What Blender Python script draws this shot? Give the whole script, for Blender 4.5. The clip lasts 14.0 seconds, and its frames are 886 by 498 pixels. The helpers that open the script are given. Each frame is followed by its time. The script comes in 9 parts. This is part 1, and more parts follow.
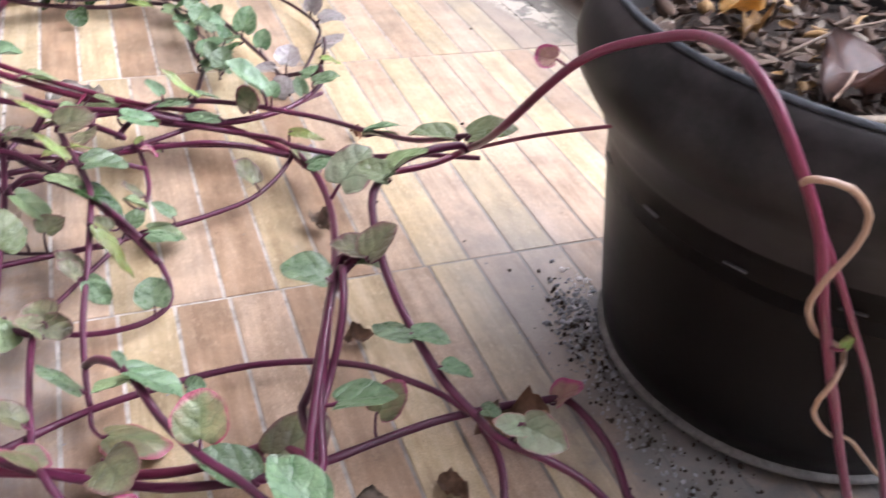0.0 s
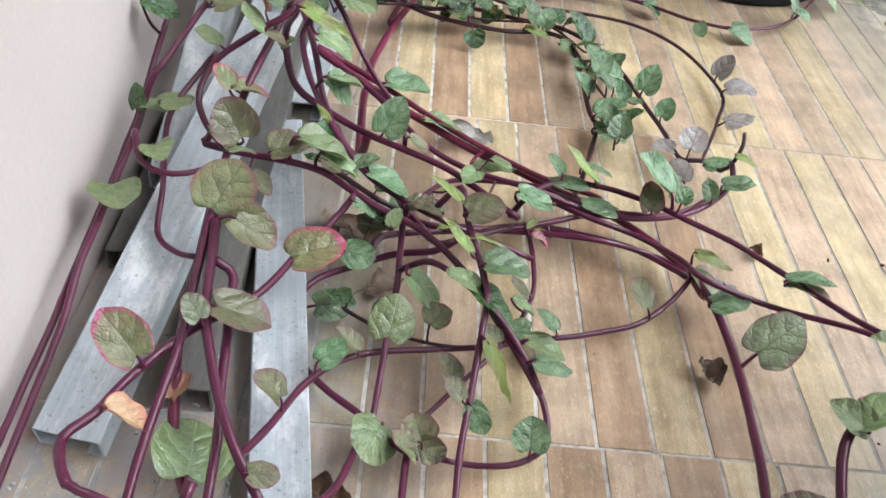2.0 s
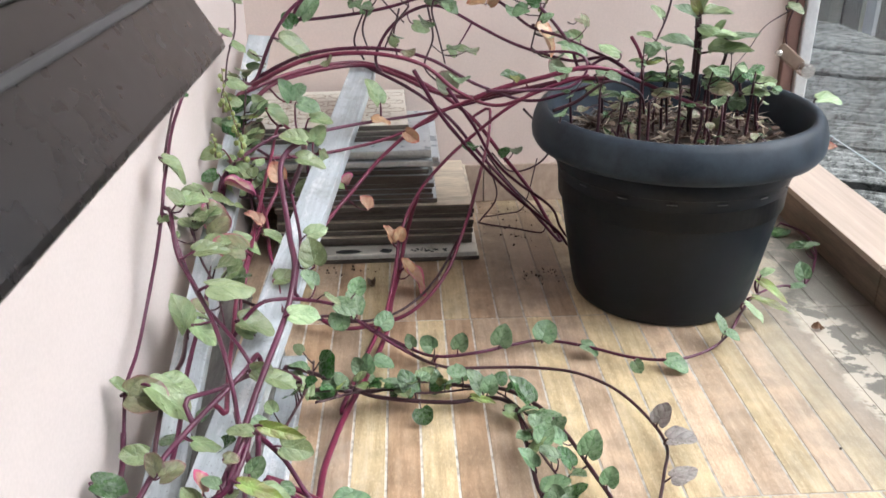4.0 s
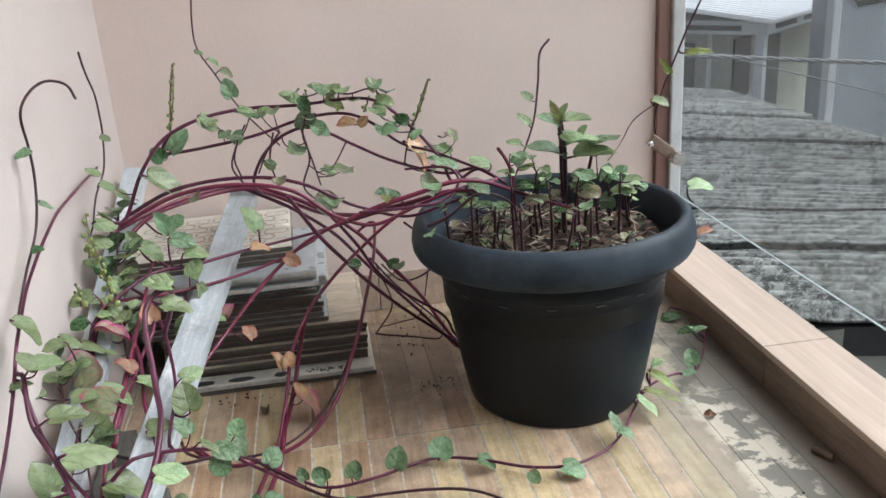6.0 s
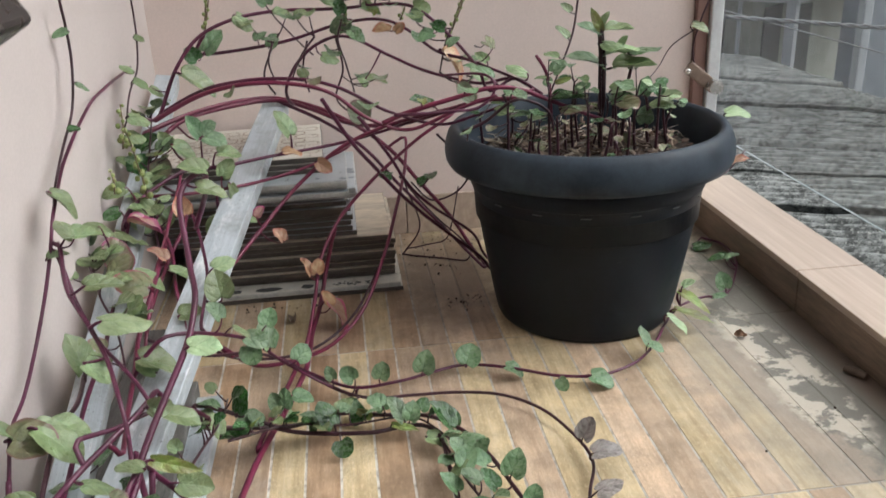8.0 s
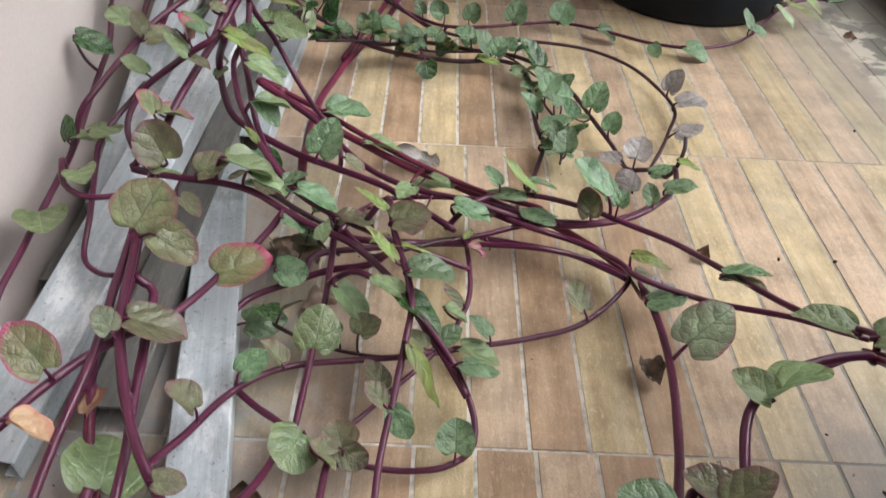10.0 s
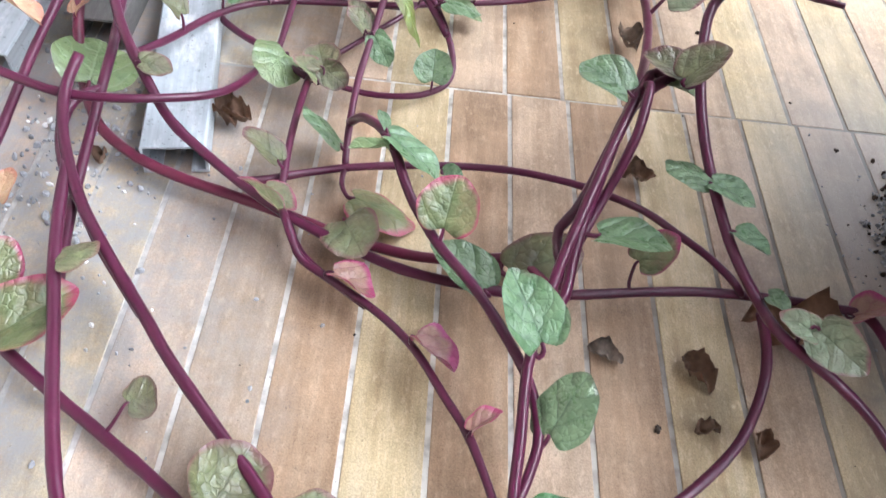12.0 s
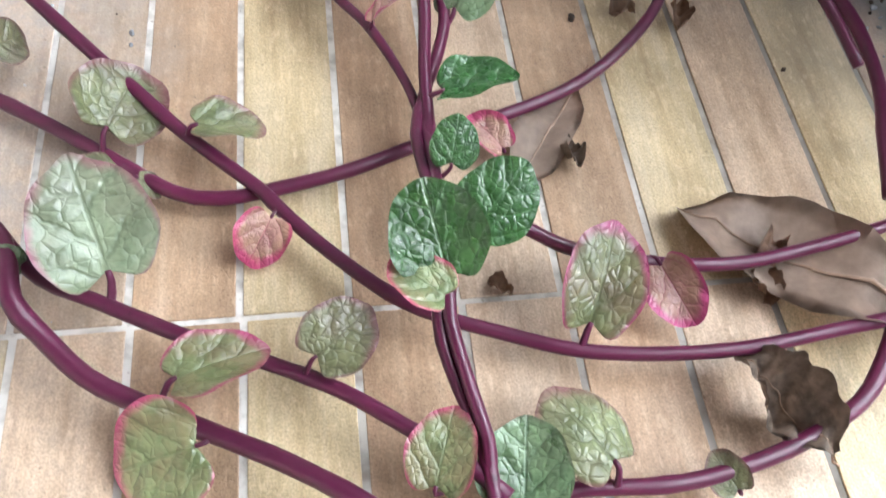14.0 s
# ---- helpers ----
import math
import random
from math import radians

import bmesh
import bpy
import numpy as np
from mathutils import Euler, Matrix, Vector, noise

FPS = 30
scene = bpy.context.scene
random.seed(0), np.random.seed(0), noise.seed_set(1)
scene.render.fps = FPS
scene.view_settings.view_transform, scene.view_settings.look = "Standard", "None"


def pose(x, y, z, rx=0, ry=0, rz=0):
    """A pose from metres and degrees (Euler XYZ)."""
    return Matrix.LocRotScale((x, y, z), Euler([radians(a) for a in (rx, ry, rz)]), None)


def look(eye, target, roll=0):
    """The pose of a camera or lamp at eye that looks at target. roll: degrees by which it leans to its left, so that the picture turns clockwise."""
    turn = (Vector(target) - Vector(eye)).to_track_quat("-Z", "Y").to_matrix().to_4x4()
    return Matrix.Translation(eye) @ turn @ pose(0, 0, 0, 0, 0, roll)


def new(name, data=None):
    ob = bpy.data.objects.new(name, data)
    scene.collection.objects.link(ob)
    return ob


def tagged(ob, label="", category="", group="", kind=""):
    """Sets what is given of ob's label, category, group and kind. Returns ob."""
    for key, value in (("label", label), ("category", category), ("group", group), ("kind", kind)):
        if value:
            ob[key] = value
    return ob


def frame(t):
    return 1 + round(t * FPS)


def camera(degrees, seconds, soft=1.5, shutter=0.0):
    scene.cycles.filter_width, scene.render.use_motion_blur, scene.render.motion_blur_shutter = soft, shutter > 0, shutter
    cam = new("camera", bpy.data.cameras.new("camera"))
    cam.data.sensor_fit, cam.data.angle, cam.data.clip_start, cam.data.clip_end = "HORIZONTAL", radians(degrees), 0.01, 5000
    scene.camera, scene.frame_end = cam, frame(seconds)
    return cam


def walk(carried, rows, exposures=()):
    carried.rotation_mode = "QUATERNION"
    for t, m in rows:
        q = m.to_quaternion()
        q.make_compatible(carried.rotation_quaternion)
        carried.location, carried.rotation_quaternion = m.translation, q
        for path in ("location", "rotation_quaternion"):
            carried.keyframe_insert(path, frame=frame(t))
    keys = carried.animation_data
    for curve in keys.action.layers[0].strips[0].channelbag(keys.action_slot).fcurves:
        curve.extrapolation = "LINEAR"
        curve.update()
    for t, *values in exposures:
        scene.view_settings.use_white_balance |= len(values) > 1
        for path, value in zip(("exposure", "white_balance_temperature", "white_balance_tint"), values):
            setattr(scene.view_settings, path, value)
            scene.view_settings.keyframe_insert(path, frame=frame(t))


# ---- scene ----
cam = camera(54.95, 14.0, shutter=0.2)
PATH = [
    (0, (-0.0542, -0.1151, 0.4244), (0.5247, 1.1777, -0.6032), 6.02),
    (0.5, (-0.0999, -0.0817, 0.4096), (0.2304, 1.2226, -0.7094), 5.93),
    (1, (-0.1283, -0.0335, 0.4286), (0.0797, 1.2818, -0.7068), 6.07),
    (1.5, (-0.1351, 0.0019, 0.4563), (0.0116, 1.3211, -0.6842), 6.60),
    (2, (-0.1471, 0.0495, 0.4704), (-0.0583, 1.3678, -0.6771), 8.10),
    (2.5, (-0.1421, 0.0858, 0.4967), (-0.0573, 1.4401, -0.6084), 11.51),
    (3, (-0.1109, 0.1034, 0.5469), (-0.0371, 1.5320, -0.4612), 6.95),
    (3.5, (-0.0901, 0.1011, 0.5994), (-0.0311, 1.6288, -0.2523), 1.29),
    (4, (-0.0931, 0.1015, 0.6309), (-0.0283, 1.6847, -0.1118), -0.74),
    (4.2, (-0.0913, 0.1018, 0.6402), (-0.0242, 1.7002, -0.0691), -1.35),
    (6.3, (-0.0187, 0.1218, 0.6738), (0.2100, 1.7539, 0.0853), -3.98),
    (6.5, (-0.0205, 0.1189, 0.6657), (0.2111, 1.7522, 0.0816), -3.96),
    (7, (-0.0294, 0.1193, 0.6497), (0.2033, 1.7540, 0.0700), -3.77),
    (7.2, (-0.0326, 0.1180, 0.6467), (0.2005, 1.7529, 0.0678), -3.58),
    (9.3, (-0.0770, 0.0616, 0.4701), (-0.0441, 1.5487, -0.4519), 0.86),
    (9.5, (-0.0779, 0.0521, 0.4608), (-0.0447, 1.5159, -0.4977), 1.98),
    (10, (-0.0741, 0.0273, 0.4433), (-0.0434, 1.4268, -0.6069), 3.41),
    (10.5, (-0.0683, 0.0017, 0.4228), (-0.0330, 1.3350, -0.7102), 5.09),
    (11, (-0.0681, -0.0284, 0.4020), (-0.0239, 1.2459, -0.7966), 6.94),
    (11.5, (-0.0644, -0.0513, 0.3832), (-0.0114, 1.1625, -0.8764), 7.73),
    (12, (-0.0547, -0.0726, 0.3656), (0.0137, 1.0874, -0.9429), 8.32),
    (12.5, (-0.0448, -0.0932, 0.3487), (0.0415, 1.0112, -1.0060), 8.78),
    (13, (-0.0368, -0.1117, 0.3319), (0.0808, 0.9363, -1.0646), 6.99),
    (13.5, (-0.0383, -0.1322, 0.3086), (0.1237, 0.8657, -1.1198), 4.87),
    (14, (-0.0369, -0.1483, 0.2831), (0.1613, 0.7539, -1.2033), 6.55),
]
walk(cam, [(t, look(eye, target, roll)) for t, eye, target, roll in PATH], exposures=((0, 1.2, 5950, 22), (0.5, 1.25, 5900, 22), (1.0, 0.93, 5950, 15), (1.5, 0.70, 5950, 10), (3, 0.74, 6400, 9), (3.5, 0.84, 6300, 9), (4.2, 0.92, 6200, 12), (6.5, 0.58, 6150, 8), (9.5, 0.40, 6550, 11.5), (10.5, 0.42, 6050, 11), (11, 0.78, 5850, 13), (12, 1.18, 5800, 12), (12.5, 1.05, 5900, 11), (13.0, 1.17, 5950, 10), (13.5, 1.07, 6050, 10), (14, 1.08, 5850, 9)))

# ---- world and light: overcast daylight through the open side ----
world = bpy.data.worlds.new("overcast_sky")
scene.world = world
world.use_nodes = True
_wn = world.node_tree.nodes
_sky = _wn.new("ShaderNodeTexSky")
_sky.sky_type = "NISHITA"
_sky.sun_disc = False
_sky.sun_elevation = radians(52)
_sky.sun_rotation = radians(93)
_sky.air_density, _sky.dust_density, _sky.ozone_density = 1.0, 6.0, 0.6
_hs = _wn.new("ShaderNodeHueSaturation")
_hs.inputs["Saturation"].default_value = 0.35
world.node_tree.links.new(_sky.outputs[0], _hs.inputs["Color"])
world.node_tree.links.new(_hs.outputs[0], _wn["Background"].inputs[0])
_wn["Background"].inputs[1].default_value = 0.125
sun = new("sun", bpy.data.lights.new("sun", "SUN"))
sun.data.energy, sun.data.angle, sun.data.color = 1.8, radians(66), (0.955, 0.975, 1.0)
sun.matrix_world = look((3.2, 0.72, 4.2), (0, 0.9, 0))

# ---- materials ----
def mat(name, rough=0.6, metal=0.0):
    m = bpy.data.materials.new(name)
    m.use_nodes = True
    nt = m.node_tree
    bs = nt.nodes["Principled BSDF"]
    bs.inputs["Roughness"].default_value = rough
    bs.inputs["Metallic"].default_value = metal
    return m, nt, bs


def nd(nt, kind, **values):
    n = nt.nodes.new(kind)
    for key, v in values.items():
        n.inputs[key.replace("_", " ")].default_value = v
    return n


def coords(nt, scale=(1, 1, 1), turn=(0, 0, 0), world_space=True):
    if world_space:
        src = nt.nodes.new("ShaderNodeNewGeometry").outputs["Position"]
    else:
        src = nt.nodes.new("ShaderNodeTexCoord").outputs["Object"]
    mp = nt.nodes.new("ShaderNodeMapping")
    mp.inputs["Scale"].default_value, mp.inputs["Rotation"].default_value = scale, turn
    nt.links.new(src, mp.inputs["Vector"])
    return mp.outputs[0]


def fbm(nt, vec, scale, detail=4.0, rough=0.55):
    n = nd(nt, "ShaderNodeTexNoise", Scale=scale, Detail=detail, Roughness=rough)
    if vec is not None:
        nt.links.new(vec, n.inputs["Vector"])
    return n.outputs["Fac"]


def ramp(nt, fac, stops):
    r = nt.nodes.new("ShaderNodeValToRGB")
    e = r.color_ramp.elements
    while len(e) < len(stops):
        e.new(0.5)
    for el, (p, c) in zip(e, stops):
        el.position = p
        el.color = (*c, 1) if len(c) == 3 else c
    nt.links.new(fac, r.inputs[0])
    return r.outputs[0]


def mix(nt, fac, a, b, mode="MIX"):
    m = nt.nodes.new("ShaderNodeMix")
    m.data_type, m.blend_type = "RGBA", mode
    for sock, v in ((m.inputs[0], fac), (m.inputs[6], a), (m.inputs[7], b)):
        if hasattr(v, "links"):
            nt.links.new(v, sock)
        elif isinstance(v, (int, float)):
            sock.default_value = v
        else:
            sock.default_value = (*v, 1)
    return m.outputs[2]


def math_n(nt, op, a, b=0.5, c=None):
    m = nt.nodes.new("ShaderNodeMath")
    m.operation = op
    for sock, v in zip(m.inputs, (a, b, c)):
        if v is None:
            continue
        if hasattr(v, "links"):
            nt.links.new(v, sock)
        else:
            sock.default_value = v
    return m.outputs[0]


def bump(nt, bs, height, strength=0.3, dist=0.002):
    b = nd(nt, "ShaderNodeBump", Strength=strength, Distance=dist)
    nt.links.new(height, b.inputs["Height"])
    nt.links.new(b.outputs[0], bs.inputs["Normal"])


def rand_obj(nt):
    return nt.nodes.new("ShaderNodeObjectInfo").outputs["Random"]


def near_spot(nt, x, y, rx, ry, soft, wob=0.12):
    """1 inside a ragged patch of the plan round (x, y), 0 outside: spilt soil, damp, dust, painted shade."""
    pos = nt.nodes.new("ShaderNodeNewGeometry").outputs["Position"]
    mp = nt.nodes.new("ShaderNodeMapping")
    mp.inputs["Location"].default_value = (-x / rx, -y / ry, 0)
    mp.inputs["Scale"].default_value = (1 / rx, 1 / ry, 0)
    nt.links.new(pos, mp.inputs["Vector"])
    ln = nt.nodes.new("ShaderNodeVectorMath")
    ln.operation = "LENGTH"
    nt.links.new(mp.outputs[0], ln.inputs[0])
    n = fbm(nt, pos, 16.0, 6.0, 0.65)
    d = math_n(nt, "ADD", ln.outputs["Value"], math_n(nt, "MULTIPLY", math_n(nt, "SUBTRACT", n, 0.5), wob * 20))
    mr = nd(nt, "ShaderNodeMapRange", From_Min=1.0 + soft, From_Max=1.0 - soft)
    nt.links.new(d, mr.inputs["Value"])
    return mr.outputs[0]


def floor_dirt_and_shade(nt, col):
    """Dust near the wall, damp grey patches by the pots and the sill, fine specks, shade painted round the near pot;
    shared by planks and joints.
    """
    pos = nt.nodes.new("ShaderNodeNewGeometry").outputs["Position"]
    dust = near_spot(nt, -0.30, 0.33, 0.15, 0.50, 0.45, 0.05)
    dust = math_n(nt, "MULTIPLY", dust, ramp(nt, fbm(nt, pos, 60, 6, 0.7), [(0.35, (0.25,) * 3), (0.6, (0.95,) * 3)]))
    col = mix(nt, dust, col, (0.32, 0.325, 0.33))
    # damp stain round the near pot, darkened further for the pot's own shade
    damp_shade = near_spot(nt, 0.385, 0.20, 0.170, 0.17, 0.12, 0.06)
    damp_shade = math_n(nt, "MULTIPLY", damp_shade, ramp(nt, fbm(nt, pos, 48, 6, 0.7), [(0.30, (0.55,) * 3), (0.55, (0.95,) * 3)]))
    col = mix(nt, damp_shade, col, (0.080, 0.080, 0.075))
    grey = near_spot(nt, 0.57, 1.15, 0.17, 0.70, 0.5, 0.05)
    col = mix(nt, math_n(nt, "MULTIPLY", grey, 0.75), col, (0.24, 0.222, 0.19))
    wet = near_spot(nt, 0.560, 1.10, 0.085, 0.36, 0.10, 0.11)
    col = mix(nt, math_n(nt, "MULTIPLY", wet, 0.88), col, (0.135, 0.128, 0.105))
    splash = near_spot(nt, 0.505, 1.04, 0.045, 0.17, 0.15, 0.08)
    splash = math_n(nt, "MULTIPLY", splash, ramp(nt, fbm(nt, pos, 24, 5, 0.6), [(0.48, (0, 0, 0)), (0.52, (1, 1, 1))]))
    col = mix(nt, math_n(nt, "MULTIPLY", splash, 0.8), col, (0.55, 0.49, 0.40))
    rust = near_spot(nt, 0.590, 1.0, 0.02, 0.30, 0.4, 0.05)
    col = mix(nt, math_n(nt, "MULTIPLY", rust, 0.5), col, (0.20, 0.135, 0.10))
    cement = near_spot(nt, 0.245, 0.27, 0.075, 0.20, 0.5, 0.06)
    col = mix(nt, math_n(nt, "MULTIPLY", cement, 0.6), col, (0.27, 0.27, 0.265))
    soil = near_spot(nt, 0.10, 1.47, 0.11, 0.20, 0.5, 0.12)
    col = mix(nt, math_n(nt, "MULTIPLY", soil, 0.75), col, (0.11, 0.08, 0.055))
    specks = ramp(nt, fbm(nt, pos, 420, 2, 0.5), [(0.70, (0, 0, 0)), (0.76, (1, 1, 1))])
    return mix(nt, math_n(nt, "MULTIPLY", specks, 0.5), col, (0.12, 0.09, 0.06))


def plank_material(name, a, b, c):
    m, nt, bs = mat(name, 0.42)
    r = rand_obj(nt)
    shift = nt.nodes.new("ShaderNodeVectorMath")
    shift.operation = "ADD"
    nt.links.new(coords(nt, (110, 9, 1)), shift.inputs[0])
    nt.links.new(math_n(nt, "MULTIPLY", r, 40.0), shift.inputs[1])
    grain = fbm(nt, shift.outputs[0], 1.0, 7, 0.62)
    col = ramp(nt, grain, [(0.32, a), (0.5, b), (0.68, c)])
    pos = nt.nodes.new("ShaderNodeNewGeometry").outputs["Position"]
    blot = ramp(nt, fbm(nt, pos, 22, 5, 0.6), [(0.33, (0.72,) * 3), (0.68, (1.14,) * 3)])
    col = mix(nt, 1.0, col, blot, "MULTIPLY")
    pits = ramp(nt, fbm(nt, coords(nt, (760, 460, 1)), 1.0, 4, 0.65), [(0.56, (0, 0, 0)), (0.70, (1, 1, 1))])
    col = mix(nt, math_n(nt, "MULTIPLY", pits, 0.4), col, (a[0] * 0.45, a[1] * 0.4, a[2] * 0.35))
    grit = ramp(nt, fbm(nt, coords(nt, (1, 1, 1)), 1100, 3, 0.6), [(0.36, (0.80,) * 3), (0.64, (1.13,) * 3)])
    col = mix(nt, 1.0, col, grit, "MULTIPLY")
    pale = ramp(nt, fbm(nt, coords(nt, (300, 120, 1), (0, 0, 0.1)), 1.0, 4, 0.7), [(0.54, (0, 0, 0)), (0.68, (1, 1, 1))])
    col = mix(nt, math_n(nt, "MULTIPLY", pale, 0.5), col, tuple(min(1.0, v * 1.2) for v in c))
    tone = nd(nt, "ShaderNodeHueSaturation")
    nt.links.new(math_n(nt, "MULTIPLY_ADD", r, 0.34, 0.82), tone.inputs["Value"])
    nt.links.new(col, tone.inputs["Color"])
    nt.links.new(floor_dirt_and_shade(nt, tone.outputs[0]), bs.inputs["Base Color"])
    nt.links.new(math_n(nt, "MULTIPLY_ADD", fbm(nt, pos, 35, 4, 0.6), 0.35, 0.18), bs.inputs["Roughness"])
    bump(nt, bs, math_n(nt, "SUBTRACT", grain, math_n(nt, "MULTIPLY", pits, 0.6)), 0.35, 0.0015)
    return m


M_PLANK = [
    plank_material("plank_cream", (0.455, 0.335, 0.188), (0.58, 0.455, 0.268), (0.675, 0.555, 0.372)),
    plank_material("plank_tan", (0.405, 0.285, 0.186), (0.51, 0.375, 0.258), (0.59, 0.452, 0.33)),
    plank_material("plank_brown", (0.34, 0.218, 0.130), (0.44, 0.294, 0.182), (0.525, 0.375, 0.25)),
]

M_GROUT, nt, bs = mat("floor_joints", 0.85)
pos = nt.nodes.new("ShaderNodeNewGeometry").outputs["Position"]
side = nt.nodes.new("ShaderNodeSeparateXYZ")
nt.links.new(pos, side.inputs[0])
grime = nd(nt, "ShaderNodeMapRange", From_Min=-0.06, From_Max=0.14)
nt.links.new(math_n(nt, "ADD", side.outputs[0], math_n(nt, "MULTIPLY_ADD", fbm(nt, pos, 5, 4), 0.5, -0.25)), grime.inputs["Value"])
worn = nd(nt, "ShaderNodeMapRange", From_Min=0.95, From_Max=0.35, To_Min=0.5, To_Max=1.0)
nt.links.new(side.outputs[1], worn.inputs["Value"])
col = mix(nt, math_n(nt, "MULTIPLY", grime.outputs[0], worn.outputs[0]), (0.66, 0.63, 0.58), (0.27, 0.245, 0.21))
col = mix(nt, ramp(nt, fbm(nt, pos, 90, 4), [(0.45, (0, 0, 0)), (0.7, (0.7,) * 3)]), col, (0.16, 0.13, 0.10))
nt.links.new(floor_dirt_and_shade(nt, col), bs.inputs["Base Color"])


def plaster(name, rgb, scuff):
    m, nt, bs = mat(name, 0.62)
    p = coords(nt)
    big = ramp(nt, fbm(nt, p, 2.3, 5, 0.6), [(0.3, tuple(v * 0.93 for v in rgb)), (0.7, tuple(min(1, v * 1.05) for v in rgb))])
    fine = ramp(nt, fbm(nt, p, 260, 3), [(0.3, (0.96,) * 3), (0.7, (1.03,) * 3)])
    col = mix(nt, 1.0, big, fine, "MULTIPLY")
    marks = ramp(nt, fbm(nt, coords(nt, (9, 9, 2.2)), 1.0, 6, 0.7), [(0.60, (0, 0, 0)), (0.78, (1, 1, 1))])
    col = mix(nt, math_n(nt, "MULTIPLY", marks, scuff), col, (0.42, 0.37, 0.33))
    nt.links.new(col, bs.inputs["Base Color"])
    bump(nt, bs, math_n(nt, "ADD", fbm(nt, p, 38, 5), math_n(nt, "MULTIPLY", fbm(nt, p, 320, 2), 0.25)), 0.16, 0.002)
    return m


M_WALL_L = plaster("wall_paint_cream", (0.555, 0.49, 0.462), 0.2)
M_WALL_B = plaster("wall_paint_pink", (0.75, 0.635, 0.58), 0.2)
# south wall is out of view; kept dark so less light bounces back
M_WALL_S = plaster("unseen_wall_dark", (0.26, 0.23, 0.21), 0.2)
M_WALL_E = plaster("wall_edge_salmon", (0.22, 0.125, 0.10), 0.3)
# ceiling is out of view too, darkened to hold down the fill
M_CEIL = plaster("unseen_ceiling_dark", (0.32, 0.315, 0.31), 0.05)


def simple(name, rgb, rough, var=0.15, scale=40.0, metal=0.0, bmp=0.1, world_space=False, stretch=(1, 1, 1)):
    m, nt, bs = mat(name, rough, metal)
    p = coords(nt, stretch, world_space=world_space)
    f = math_n(nt, "ADD", math_n(nt, "MULTIPLY", fbm(nt, p, scale, 5, 0.6), 0.6), math_n(nt, "MULTIPLY", fbm(nt, p, scale * 6, 3), 0.4))
    lo, hi = tuple(v * (1 - var * 1.6) for v in rgb), tuple(min(1, v * (1 + var * 1.6)) for v in rgb)
    nt.links.new(ramp(nt, f, [(0.3, lo), (0.7, hi)]), bs.inputs["Base Color"])
    nt.links.new(math_n(nt, "MULTIPLY_ADD", f, 0.3, rough - 0.15), bs.inputs["Roughness"])
    if bmp:
        bump(nt, bs, f, bmp, 0.002)
    return m


# woodgrain ceramic on the sill, the skirting and some spare tiles
M_SILL, nt, bs = mat("sill_wood_ceramic", 0.38)
p = coords(nt, (90, 4, 60))
g = fbm(nt, p, 1.0, 6, 0.6)
col = ramp(nt, g, [(0.25, (0.37, 0.285, 0.222)), (0.55, (0.455, 0.362, 0.288)), (0.8, (0.53, 0.435, 0.355))])
col = mix(nt, ramp(nt, fbm(nt, coords(nt, (34, 3, 20)), 1.0, 6, 0.7), [(0.50, (0, 0, 0)), (0.75, (0.45,) * 3)]), col, (0.36, 0.285, 0.225))
nt.links.new(col, bs.inputs["Base Color"])
bump(nt, bs, g, 0.2, 0.001)

# galvanised steel
M_ZINC, nt, bs = mat("galvanised_steel", 0.5, 0.1)
p = coords(nt, (1, 1, 1), world_space=False)
streak = fbm(nt, coords(nt, (150, 5, 150), world_space=False), 1.0, 7, 0.72)
blot = fbm(nt, p, 26, 5, 0.65)
col = ramp(nt, streak, [(0.28, (0.33, 0.37, 0.395)), (0.5, (0.44, 0.485, 0.515)), (0.72, (0.55, 0.595, 0.625))])
col = mix(nt, ramp(nt, fbm(nt, coords(nt, (44, 13, 44), world_space=False), 1.0, 6, 0.75), [(0.53, (0, 0, 0)), (0.64, (0.7,) * 3)]), col, (0.76, 0.775, 0.78))
col = mix(nt, ramp(nt, fbm(nt, p, 9, 6, 0.75), [(0.50, (0, 0, 0)), (0.68, (0.7,) * 3)]), col, (0.22, 0.225, 0.22))
col = mix(nt, ramp(nt, fbm(nt, p, 320, 3, 0.6), [(0.62, (0, 0, 0)), (0.70, (0.7,) * 3)]), col, (0.12, 0.12, 0.12))
nt.links.new(col, bs.inputs["Base Color"])
nt.links.new(math_n(nt, "MULTIPLY_ADD", blot, 0.4, 0.28), bs.inputs["Roughness"])
bump(nt, bs, streak, 0.2, 0.001)
M_OLDWOOD = simple("weathered_board", (0.13, 0.125, 0.115), 0.8, 0.25, 30, 0, 0.3, stretch=(6, 0.8, 6))


def pot_plastic(name, rgb, dust_rgb, dusty, gleam=0.24):
    m, nt, bs = mat(name, 0.48)
    p = coords(nt, world_space=False)
    film = math_n(nt, "MULTIPLY", ramp(nt, fbm(nt, p, 13, 6, 0.7), [(0.38, (0, 0, 0)), (0.75, (1, 1, 1))]), dusty)
    col = mix(nt, film, rgb, dust_rgb)
    scr = ramp(nt, fbm(nt, coords(nt, (40, 40, 170), (0.2, 0.1, 0), world_space=False), 1.0, 4, 0.7), [(0.70, (0, 0, 0)), (0.78, (1, 1, 1))])
    col = mix(nt, math_n(nt, "MULTIPLY", scr, 0.35 * dusty + 0.05), col, (0.22, 0.22, 0.22))
    nt.links.new(col, bs.inputs["Base Color"])
    nt.links.new(math_n(nt, "MULTIPLY_ADD", film, 0.4, 0.38), bs.inputs["Roughness"])
    bs.inputs["Specular IOR Level"].default_value = gleam
    bump(nt, bs, fbm(nt, p, 210, 3), 0.08, 0.001)
    return m


